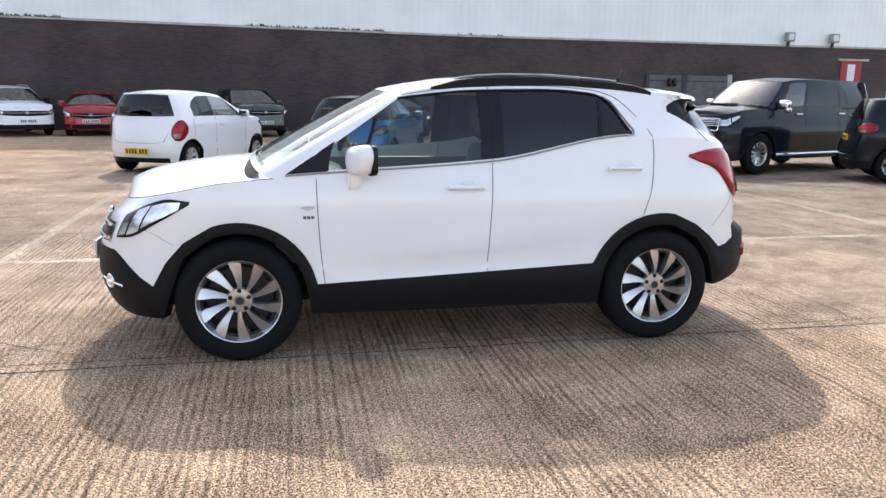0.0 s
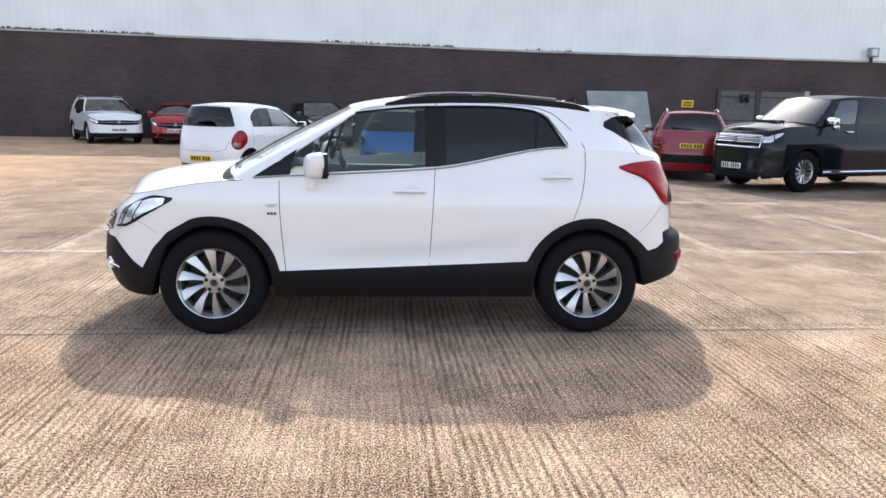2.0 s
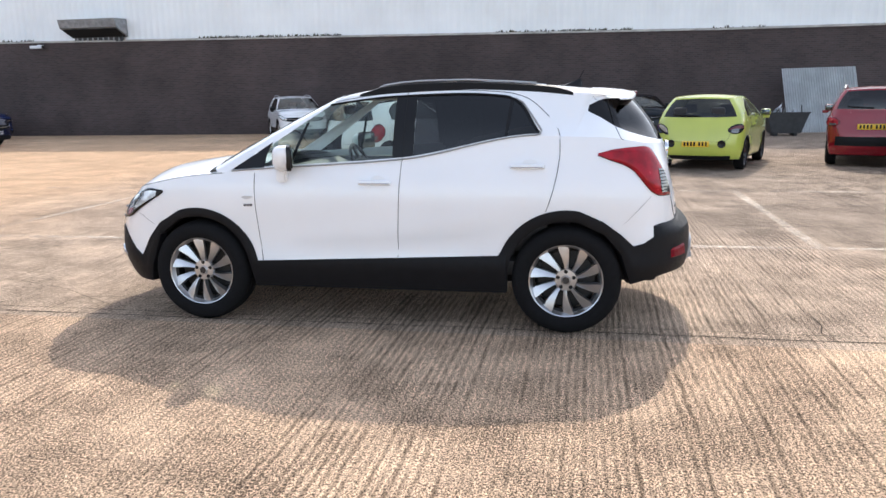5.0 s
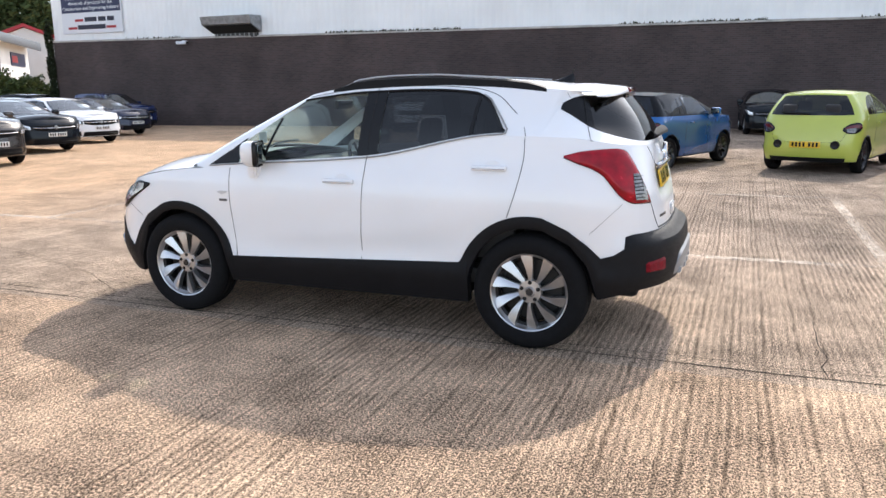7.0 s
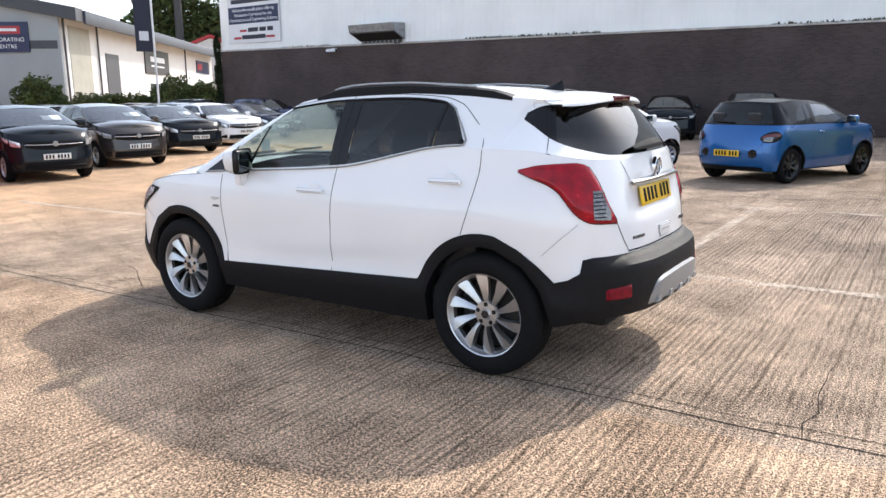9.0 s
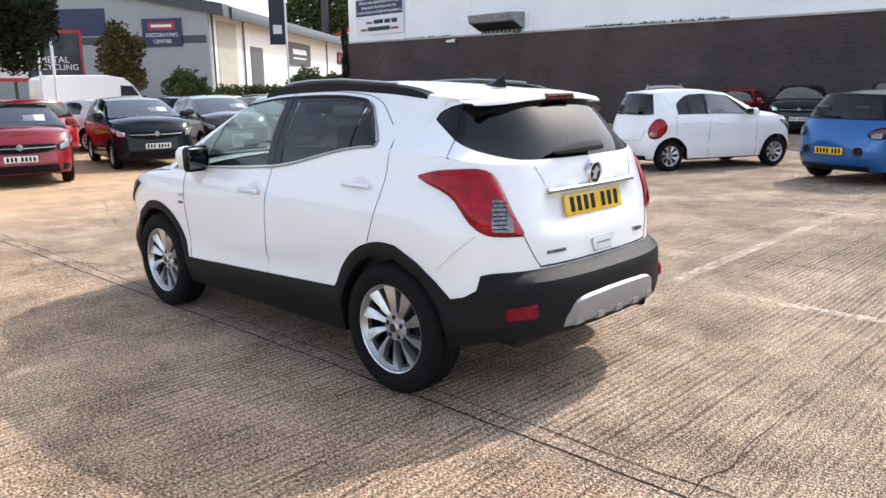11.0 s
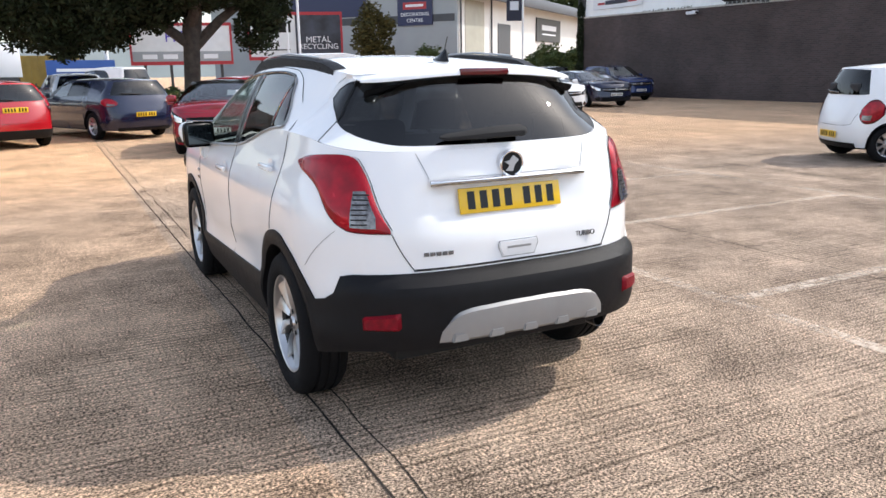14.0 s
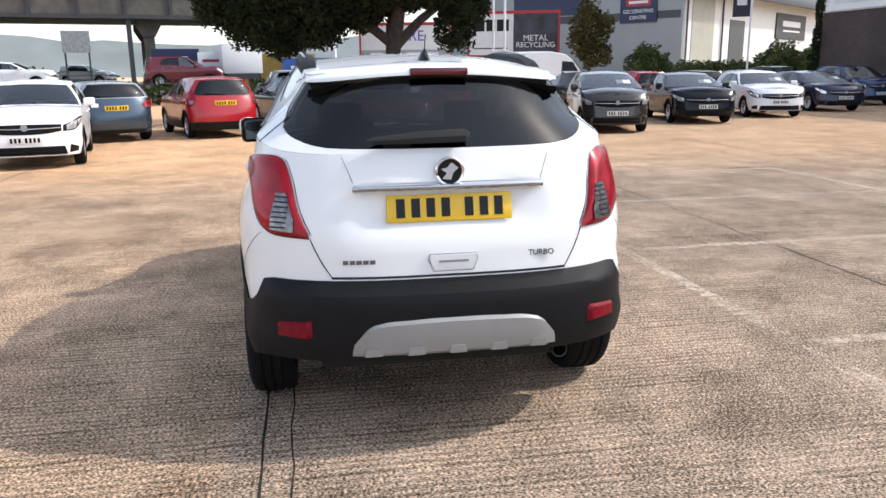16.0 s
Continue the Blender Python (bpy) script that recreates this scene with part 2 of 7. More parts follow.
        xs = sorted(xs)
        out += [('s', x) for i, x in enumerate(xs) if i == 0 or x - xs[i - 1] > 0.004]
        out += [('r', math.pi / 2 * (1 - k / n)) for k in range(1, n + 1)]
        return out

    def at(self, st, z, out=0.0):
        """The place on the lower body at that station and height (the -y side)."""
        k, v = st
        w = self.w * self.f_width(z) + out
        p = 2 / 3.0
        if k == 'f':
            xf = self.xf + self.f_front(z) - out
            x, y = self.xsf - (self.xsf - xf) * abs(math.cos(v)) ** p, w * abs(math.sin(v)) ** (2 / 2.6)
            y *= self.taper(self.xsf)
        elif k == 'r':
            xr = self.xr - self.f_rear(z) + out
            x, y = self.xsr + (xr - self.xsr) * abs(math.cos(v)) ** p, w * abs(math.sin(v)) ** (2 / 3.0)
            y *= self.taper(self.xsr)
            if self.dent:
                x -= self.dent * soft(z, 0.895, 0.03) * soft(-z, -1.052, 0.015) * soft(-y, -0.37, 0.05)
        else:
            x, y = v, w * self.taper(v)
            if self.dent:
                zc = 0.60 + 0.055 * (v + 0.7) ** 2
                y += 0.010 * math.exp(-((z - zc) / 0.06) ** 2) * soft(v, -0.55, 0.25) * soft(-v, -0.75, 0.2)
                y -= 0.006 * math.exp(-((z - zc + 0.12) / 0.05) ** 2) * soft(v, -0.55, 0.25) * soft(-v, -0.75, 0.2)
        return Vector((x, -y, z))

    def taper(self, x):
        return 1 - 0.012 * (x / 1.5) ** 2 + self.haunch * math.exp(-((x - self.wr) / 0.42) ** 2)

    def side(self, x, z, out=0.0):
        """The place on the body's side at that x and z, below the belt."""
        lo, hi = 0.0, math.pi / 2
        if x < self.xsf:
            for _ in range(30):
                mid = (lo + hi) / 2
                lo, hi = (mid, hi) if self.at(('f', mid), z).x < x else (lo, mid)
            return self.at(('f', lo), z, out)
        if x > self.xsr:
            for _ in range(30):
                mid = (lo + hi) / 2
                lo, hi = (mid, hi) if self.at(('r', mid), z).x > x else (lo, mid)
            return self.at(('r', lo), z, out)
        return self.at(('s', x), z, out)

    def back(self, y, z, out=0.0):
        """The place on the tail at that y and z."""
        lo, hi = 0.0, math.pi / 2
        for _ in range(30):
            mid = (lo + hi) / 2
            lo, hi = (mid, hi) if -self.at(('r', mid), z).y < abs(y) else (lo, mid)
        p = self.at(('r', lo), z, out)
        return Vector((p.x, math.copysign(p.y, y), z))

    def low(self, x, rr, sill):
        for wx in (self.wf, self.wr):
            ra = rr + (self.rear_arch if wx > 0 and rr > self.arch else 0)
            if abs(x - wx) < ra:
                return max(sill, self.r + math.sqrt(ra * ra - (x - wx) ** 2))
        return sill

    def levels(self, st):
        x = self.at(st, 0.55).x
        z0 = self.low(x, self.arch, self.f_tail(x) if self.f_tail and x > self.wr else self.sill)
        s2 = self.sill2 + self.sill_rise * x
        if x < self.wf:
            s2 = self.f_black_f(x)
        elif x > self.wr:
            s2 = self.f_black_r(x)
        z1 = max(z0 + 0.004, self.low(x, self.arch + self.flare, s2))
        zb = self.f_belt(self.at(st, 0.95).x)
        z1 = min(z1, zb - 0.02)
        n = self.rows
        return [z0, (z0 + z1) / 2] + [z1 + (zb - z1) * (k / n) ** 0.9 for k in range(n + 1)]

    def greenhouse(self):
        n = 12
        sts = [('f', math.pi / 2 * k / n) for k in range(n)]
        sts += [s for s in self.stations() if s[0] == 's' and s[1] >= self.a_base]
        sts += [s for s in self.stations() if s[0] == 'r']
        return sts

    def base(self, st):
        k, v = st
        if k == 'f':
            e = self.side(self.a_base, self.f_belt(self.a_base))
            c = abs(math.cos(v)) ** (2 / 2.3)
            x = self.a_base + (self.cowl - self.a_base) * c
            y = e.y * abs(math.sin(v)) ** (2 / 2.3)
            return Vector((x, y, e.z + (self.cowl_z - e.z) * c))
        x = self.at(st, 1.0).x
        z = self.f_belt(x)
        return self.at(st, z)

    def top(self, st):
        k, v = st
        if k == 'f':
            x = self.a_top + (self.roof_f - self.a_top) * abs(math.cos(v)) ** (2 / 2.3)
            y = self.top_w * 0.95 * abs(math.sin(v)) ** (2 / 2.3)
        elif k == 'r':
            x = self.d_top + (self.roof_r - self.d_top) * abs(math.cos(v)) ** (2 / 2.6)
            y = self.top_w * 0.94 * abs(math.sin(v)) ** (2 / 2.6)
        else:
            mid = (self.a_base + self.xsr) / 2 - 0.05
            if v < mid:
                t = (v - self.a_base) / (mid - self.a_base)
                x = self.a_top + t * (mid - self.a_top)
            else:
                t = (v - mid) / (self.xsr - mid)
                x = mid + t * (self.d_top - mid)
            y = self.top_w * (1 - 0.05 * ((x - 0.3) / 0.9) ** 2)
        return Vector((x, -y, self.f_roof(x) - self.crown * (y / self.top_w) ** 2))

    def house(self, st, v, out=0.0):
        a, b = self.base(st), self.top(st)
        p = a.lerp(b, v)
        bulge = 0.045 * 4 * v * (1 - v) * 0.6 + out
        k, s = st
        if self.dent and k != 'f':
            bulge -= 0.085 * (soft(s, 1.12, 0.24) if k == 's' else soft(s / (math.pi / 2), 0.42, 0.22)) * min(1, 3 * v) * (1 - v) ** 0.35
        d = Vector((0, -1, 0)) if k == 's' else Vector((-math.cos(s) if k == 'f' else math.cos(s), -math.sin(s), 0))
        return p + d * bulge

    def window(self, st):
        """The window's lower and upper edge between belt and roof, and which glass it is ('' for none)."""
        k, s = st
        if k == 'f':
            return 0.04, 0.975, ('windscreen' if s < radians(72 if self.dent else 80) else '')
        if k == 'r':
            a = s / (math.pi / 2)
            if self.wrap < 0.8:
                return 0.05 + 0.16 * a ** 3, 0.93, 'rear' if a < self.wrap else ''
            return f_tip_lo(a), f_tip_hi(a), 'rear' if a < 0.80 else 'tip'
        if self.dent and s > self.xsr - 0.002:
            return f_tip_lo(1.0), f_tip_hi(1.0), 'tip'
        hi = self.f_glass_top(s)
        if s > self.glass_end or s < self.a_base + 0.045:
            return 0.06, max(0.08, hi), ''
        kind = 'front' if s < self.pillars[1][0] else ('quarter' if s > self.pillars[2][0] else 'side')
        for i, (a, b) in enumerate(self.pillars):
            if a - 1e-6 <= s < b - 1e-6:
                kind = 'pillar'
        if s < min(self.pillars[0][0], self.sail):
            kind = 'sail'
        return 0.06, hi, kind


def strip(bm, a, b):
    """Quads between two rows of verts; equal ones are skipped."""
    for i in range(len(a) - 1):
        q = []
        for v in (a[i], a[i + 1], b[i + 1], b[i]):
            if v not in q:
                q.append(v)
        if len(q) > 2:
            try:
                bm.faces.new(q)
            except ValueError:
                pass


def surf(name, rows, mat, parent, label="", both=True, angle=35, thick=0.0):
    """A sheet over rows of points, and its mirror image over y = 0."""
    bm = bmesh.new()
    for sg in ((1, -1) if both else (1,)):
        vs = [[bm.verts.new((p[0], p[1] * sg, p[2])) for p in r] for r in rows]
        for a, b in zip(vs, vs[1:]):
            strip(bm, a, b)
    bmesh.ops.remove_doubles(bm, verts=bm.verts, dist=0.0004)
    if thick:
        bmesh.ops.recalc_face_normals(bm, faces=bm.faces)
        bmesh.ops.solidify(bm, geom=bm.faces[:], thickness=thick)
    return part(name, bm, mat, parent, label, angle=angle)


def one(name, rows, mat, parent, label="", sg=1, angle=35):
    return surf(name, [[(p[0], p[1] * sg, p[2]) for p in r] for r in rows], mat, parent, label, False, angle)


f_crown = curve([(0, 0.03), (0.15, 0.085), (0.33, 0.115), (0.6, 0.10), (1.0, 0.08), (1.6, 0.07)])


def body_panels(sh, root, mats):
    """The painted panels, the black lower trim, the glass and the roof of a car."""
    pm, clad, clear, dark = mats
    sts = sh.stations()
    lev = [sh.levels(s) for s in sts]
    bulge = 0.008
    cols = []
    for s, zs in zip(sts, lev):
        cols.append([sh.at(s, z, bulge if j < 2 else 0.0) for j, z in enumerate(zs)] + [])
    # panels run along the stations: (name, from, to)
    x_at = [sh.at(s, 0.7).x for s in sts]
    d0, d1, d2 = sh.pillars[0][0] - 0.18, (sh.pillars[1][0] + sh.pillars[1][1]) / 2, sh.wr - 0.09

    def nearest(x, kind='s'):
        return min((i for i, s in enumerate(sts) if s[0] == kind), key=lambda i: abs(x_at[i] - x))
    cuts = [0, 9, nearest(d0), nearest(d1), nearest(d2), len(sts) - 8, len(sts) - 1]
    names = ("front_panel", "front_wing", "front_door", "rear_door", "rear_wing", "tailgate")
    for k, nm in enumerate(names):
        rows = [c[2:] for c in cols[cuts[k]:cuts[k + 1] + 1]]
        if k in (0, 5):
            surf(nm, rows, pm, root)
        else:
            for sg in (1, -1):
                one(nm, rows, pm, root, sg=sg)
    nt = 14 if sh.dent else 2
    cl = [[sh.at(s, zs[0], -0.06)] + [sh.at(s, zs[0] + (zs[2] - zs[0]) * k / nt, bulge * (1 + 0.5 * math.sin(math.pi * k / nt))) for k in range(nt + 1)] + [sh.at(s, zs[2] + 0.001, -0.002)] for s, zs in zip(sts, lev)]
    surf("lower_trim", cl, clad, root)
    # bonnet
    rows = []
    for s, zs in zip(sts, lev):
        p = sh.at(s, zs[-1])
        if p.x > sh.a_base + 0.25:
            break
        n = 10
        x0 = p.x
        crown = sh.bonnet * f_crown(x0 - sh.xf)
        rows.append([Vector((x0, p.y * (1 - 2 * j / n), zs[-1] + crown * (1 - (1 - 2 * j / n) ** 2))) for j in range(n + 1)])
    surf("bonnet", rows, pm, root, both=False)
    # greenhouse
    gs = sh.greenhouse()
    paint_rows = []
    for s in gs:
        lo, hi, kind = sh.window(s)
        paint_rows.append((s, lo, hi, kind))
    bm = bmesh.new()
    for sg in (1, -1):
        prev = None
        for s, lo, hi, kind in paint_rows:
            vs = [0, lo] + [lo + (hi - lo) * k / 4 for k in (1, 2, 3)] + [hi, hi + (1 - hi) * 0.5, 1]
            col = [sh.house(s, v) for v in vs]
            col = [bm.verts.new((p.x, p.y * sg, p.z)) for p in col]
            if prev:
                pc, pk = prev
                solid = kind == '' or pk == ''
                for j in range(len(vs) - 1):
                    if solid or j < 1 or j > 4:
                        strip(bm, pc[j:j + 2], col[j:j + 2])
            prev = (col, kind)
    bmesh.ops.remove_doubles(bm, verts=bm.verts, dist=0.0004)
    part("roof_frame", bm, pm, root)
    # runs of glass
    runs, cur = [], None
    for i, (s, lo, hi, kind) in enumerate(paint_rows):
        if cur and kind == cur[0]:
            cur[1].append(i)
        else:
            if cur and cur[0] and cur[0] != '':
                cur[1].append(i) if kind != '' else None
            cur = [kind, [i]]
            runs.append(cur)
    titles = {'windscreen': ("windscreen", clear), 'front': ("front_side_window", clear), 'side': ("rear_side_window", dark), 'quarter': ("quarter_window", dark),
              'pillar': ("black_pillar", BLACK), 'sail': ("sail_panel", BLACK), 'rear': ("rear_window", dark), 'tip': ("rear_window_tip", BLACK)}
    for kind, idx in runs:
        if not kind or len(idx) < 2:
            continue
        nm, mt = titles[kind]
        rows = []
        for i in idx:
            s, lo, hi, _ = paint_rows[i]
            rows.append([sh.house(s, lo + (hi - lo) * k / 6, -0.004 if kind not in ('pillar', 'sail') else 0.001) for k in range(7)])
        if kind in ('windscreen', 'rear'):
            surf(nm, rows, mt, root)
        else:
            for sg in (1, -1):
                one(nm, rows, mt, root, sg=sg)
    # roof
    rows = []
    for s in gs:
        p = sh.top(s)
        n = 12
        e = sh.f_roof(p.x)
        rows.append([Vector((p.x, p.y * (1 - 2 * j / n), e - sh.crown * (p.y * (1 - 2 * j / n) / sh.top_w) ** 2)) for j in range(n + 1)])
    surf("roof", rows, pm, root, both=False)
    # underside and inner floor
    bm = bmesh.new()
    box(bm, (sh.xf + 0.25, -0.55 * sh.w, sh.sill - 0.02), (sh.wr + 0.1, 0.55 * sh.w, 0.56), 0.04)
    box(bm, (sh.wr, -0.62 * sh.w, 0.27 if sh.dent else 0.33), (sh.xr - 0.22, 0.62 * sh.w, 0.6), 0.04)
    box(bm, (sh.wf + sh.arch + 0.04, -0.93 * sh.w, sh.sill), (sh.wr - sh.arch - 0.04, 0.93 * sh.w, 0.40), 0.04)
    for a, b in ((max(sh.wf - 0.5, sh.xf + 0.28), sh.wf + 0.5), (sh.wr - 0.5, min(sh.wr + 0.5, sh.xr - 0.28))):
        box(bm, (a, -0.6 * sh.w, sh.sill if a < 0 else 0.36), (b, 0.6 * sh.w, 0.82 if a < 0 else 0.86), 0.02)
    part("underbody", bm, DULL, root)


def wheel(parent, x, y, r, rim, mat, spokes=10, n=36, width=0.21, face_out=-1, twist=0.0, steer=0.0):
    """A wheel: tyre, rim with spokes, hub and bolts. face_out is the sign of y that it shows."""
    w = thing("wheel", "", "")
    del_keys = [k for k in w.keys()]
    for k in del_keys:
        del w[k]
    w.parent = parent
    w.matrix_parent_inverse.identity()
    w.matrix_basis = pose(x, y, r, 0, 0, steer)
    f, hw = face_out, width / 2
    bm = bmesh.new()
    sh = r - rim
    prof = [(rim - 0.012, f * (hw - 0.035)), (rim, f * (hw - 0.012)), (rim + 0.25 * sh, f * (hw + 0.004)), (rim + 0.6 * sh, f * (hw + 0.006)), (r - 0.02, f * (hw - 0.008)), (r - 0.004, f * (hw - 0.03)),
            (r, f * (hw - 0.055)), (r - 0.008, f * (hw - 0.058)), (r - 0.008, f * (hw - 0.068)), (r, f * (hw - 0.071)), (r, f * 0.008), (r - 0.008, f * 0.005), (r - 0.008, -f * 0.005), (r, -f * 0.008),
            (r, -f * (hw - 0.071)), (r - 0.008, -f * (hw - 0.068)), (r - 0.008, -f * (hw - 0.058)), (r, -f * (hw - 0.055)), (r - 0.004, -f * (hw - 0.03)), (r - 0.02, -f * (hw - 0.008)), (rim, -f * (hw - 0.01)), (rim - 0.012, -f * (hw - 0.03))]
    lathe(bm, prof, n)
    part("tyre", bm, RUBBER, w)
    bm = bmesh.new()
    lathe(bm, [(rim - 0.022, f * (hw - 0.045)), (rim - 0.010, f * (hw - 0.026)), (rim - 0.006, f * (hw - 0.014)), (rim + 0.001, f * (hw - 0.010)), (rim + 0.001, f * (hw - 0.02))], n)
    part("rim", bm, mat, w)
    bm = bmesh.new()
    lathe(bm, [(rim - 0.012, -f * (hw - 0.03)), (rim - 0.03, -f * 0.02), (rim - 0.035, f * (hw - 0.06)), (rim - 0.022, f * (hw - 0.045))], n)
    # near-black colour on the barrel stands for the shade between the spokes
    part("rim_barrel", bm, material_disc, w)
    bm = bmesh.new()
    y0, y1 = f * (hw - 0.032), f * (hw - 0.066)
    for k in range(spokes):
        a0 = 2 * math.pi * (k + 0.5) / spokes
        half = math.pi / spokes
        pts = []
        for t, hwid, dp in ((0.0, 0.50, -0.016), (0.2, 0.40, -0.004), (0.5, 0.42, 0.0), (0.8, 0.46, 0.004), (1.0, 0.50, 0.004)):
            rad = 0.062 + (rim - 0.009 - 0.062) * t
            a = a0 + twist * (t - 0.3)
            wid = max(0.011, min(0.036, rad * half * hwid * 1.22))
            pts.append((rad, a, wid, dp))
        cols = []
        for rad, a, wid, dp in pts:
            c, s = math.cos(a), math.sin(a)
            o = Vector((rad * c, 0, rad * s))
            tg = Vector((-s, 0, c))
            cols.append([bm.verts.new(o - tg * wid + Vector((0, y1 + f * dp, 0))), bm.verts.new(o - tg * wid * 0.92 + Vector((0, y0 + f * (dp - 0.014), 0))), bm.verts.new(o + tg * wid * 0.05 + Vector((0, y0 + f * (dp - 0.002), 0))), bm.verts.new(o + tg * wid * 0.80 + Vector((0, y0 + f * (dp + 0.003), 0))), bm.verts.new(o + tg * wid + Vector((0, y1 + f * dp, 0)))])
        for p, q in zip(cols, cols[1:]):
            strip(bm, p, q)
            bm.faces.new((p[0], p[-1], q[-1], q[0]))
    part("spokes", bm, mat, w, angle=30)
    bm = bmesh.new()
    lathe(bm, [(0.0001, f * (hw - 0.034)), (0.026, f * (hw - 0.034)), (0.03, f * (hw - 0.040)), (0.034, f * (hw - 0.044)), (0.07, f * (hw - 0.046)), (0.078, f * (hw - 0.06)), (0.06, f * 0.0)], 24)
    part("hub", bm, mat, w)
    if n >= 36:
        bm = bmesh.new()
        lathe(bm, [(0.0001, f * (hw - 0.031)), (0.022, f * (hw - 0.0315)), (0.024, f * (hw - 0.035))], 20)
        part("hub_cap", bm, DARK_ALLOY, w)
        for k in range(5):
            a = 2 * math.pi * (k + 0.25) / 5
            bm = bmesh.new()
            lathe(bm, [(0.0001, f * (hw - 0.0425)), (0.0125, f * (hw - 0.0425)), (0.014, f * (hw - 0.05))], 12, centre=(0.054 * math.cos(a), 0, 0.056 * math.sin(a)))
            part("wheel_bolt", bm, DULL, w)
    bm = bmesh.new()
    lathe(bm, [(0.0001, -f * 0.005), (rim * 0.78, -f * 0.005), (rim * 0.78, -f * 0.03), (rim - 0.03, -f * 0.035)], n)
    part("brake_disc", bm, material_disc, w)
    return w


material_disc = material("brake_steel_and_barrel_shade", (0.025, 0.024, 0.024), 0.5, 0.4, 0, 0.2, 10)


def four_wheels(root, sh, rim, mat, spokes=10, n=36, track=None, twist=0.0, width=0.21, grow=0.0, drop=0.0):
    t = track if track else sh.w - 0.03 - width / 2
    for x in (sh.wf, sh.wr):
        for s in (-1, 1):
            w = wheel(root, x, s * t, sh.r + grow, rim, mat, spokes, n, width, s, twist)
            w.matrix_basis = pose(x, s * t, sh.r - drop)


def plate(root, at, mat, w=0.52, h=0.111, pitch=0.0, out=1, word=""):
    """A number plate with a row of plain bars for its characters."""
    holder = boxed("number_plate", (-0.006, -w / 2, -h / 2), (0.006, w / 2, h / 2), mat, root, 0.004)
    holder.matrix_basis = Matrix.Translation(at) @ pose(0, 0, 0, 0, pitch, 0)
    n, gap = 7, 0.012
    bw = (w * 0.88 - gap * (n - 1) - 0.035) / n
    y = -w * 0.44
    shared = None
    for k in range(n):
        if k == 4:
            y += 0.035
        if shared is None:
            bm = bmesh.new()
            box(bm, (-0.001, -bw * 0.36, -h * 0.34), (0.001, bw * 0.36, h * 0.36))
            bar = part("plate_bar", bm, BLACK, holder, smooth=False)
            shared = bar.data
        else:
            bar = new("plate_bar", shared)
            bar.parent = holder
        bar.location = (out * 0.0065, y + bw / 2, 0)
        y += bw + gap
    return holder


def seat(root, x, y, w=0.5, tall=0.62, z=0.62):
    bm = bmesh.new()
    box(bm, (x - 0.28, y - w / 2, z - 0.2), (x + 0.25, y + w / 2, z), 0.05)
    part("seat_cushion", bm, SEAT, root)
    bm = bmesh.new()
    box(bm, (-0.06, -w / 2, 0), (0.06, w / 2, tall), 0.05, Matrix.Translation((x + 0.26, y, z - 0.05)) @ pose(0, 0, 0, 0, 14, 0))
    part("seat_back", bm, SEAT, root)
    bm = bmesh.new()
    box(bm, (-0.045, -0.13, tall + 0.03), (0.045, 0.13, tall + 0.21), 0.04, Matrix.Translation((x + 0.26, y, z - 0.05)) @ pose(0, 0, 0, 0, 12, 0))
    part("headrest", bm, SEAT, root)


def interior(root, sh, right_hand=True, detail=True):
    zb = sh.f_belt(0)
    rows = (sh.a_top + 0.35, sh.a_top + 1.25)
    for i, x in enumerate(rows):
        for y in (-0.42 * sh.w, 0.42 * sh.w):
            seat(root, x, y, 0.5 * sh.w / 0.885, zb - 0.5 if i == 0 else zb - 0.55)
    bm = bmesh.new()
    w = 0.83 * sh.w
    zc = sh.f_belt(sh.a_base)
    prof = [(sh.a_base + 0.02, zc - 0.02), (sh.a_base + 0.35, zc + 0.0), (sh.a_base + 0.48, zc - 0.05), (sh.a_base + 0.50, zc - 0.25), (sh.a_base + 0.35, zc - 0.5), (sh.a_base + 0.02, zc - 0.5)]
    prism(bm, prof, -w, w, 'Y')
    part("dashboard", bm, DASH, root)
    ys = 0.40 * sh.w * (1 if right_hand else -1)
    bm = bmesh.new()
    m = Matrix.Translation((sh.a_base + 0.66, ys, zc - 0.05)) @ pose(0, 0, 0, 0, 65, 0)
    ring = [m @ Vector((0.185 * math.cos(2 * math.pi * k / 24), 0.185 * math.sin(2 * math.pi * k / 24), 0)) for k in range(25)]
    tube(bm, ring, 0.015, 6)
    box(bm, (-0.17, -0.02, -0.01), (0.17, 0.02, 0.01), 0, m)
    box(bm, (-0.06, -0.17, -0.01), (0.03, 0.17, 0.015), 0, m)
    part("steering_wheel", bm, BLACK, root)
    bm = bmesh.new()
    box(bm, (sh.wf + sh.arch + 0.1, -0.85 * sh.w, 0.34), (sh.wr - sh.arch + 0.3, 0.85 * sh.w, 0.44), 0.02)
    part("cabin_floor", bm, DASH, root)


def mirror_cap(root, at, mat, sg, name="door_mirror", sc=1.0):
    bm = bmesh.new()
    x, y, z = at
    box(bm, (-0.075 * sc, -0.11 * sc, -0.075 * sc), (0.065 * sc, 0.11 * sc, 0.085 * sc), 0.05 * sc, Matrix.Translation((x, sg * y, z)), 4)
    m = part(name, bm, mat, root)
    bm = bmesh.new()
    box(bm, (0.060 * sc, -0.095 * sc, -0.055 * sc), (0.068 * sc, 0.095 * sc, 0.07 * sc), 0.003, Matrix.Translation((x, sg * y, z)))
    part("mirror_glass", bm, MIRROR, m)
    bm = bmesh.new()
    box(bm, (-0.05 * sc, -0.10, -0.13 * sc), (0.03 * sc, 0.03, -0.05 * sc), 0.02, Matrix.Translation((x, sg * (y - 0.05), z)))
    part("mirror_arm", bm, mat, m)


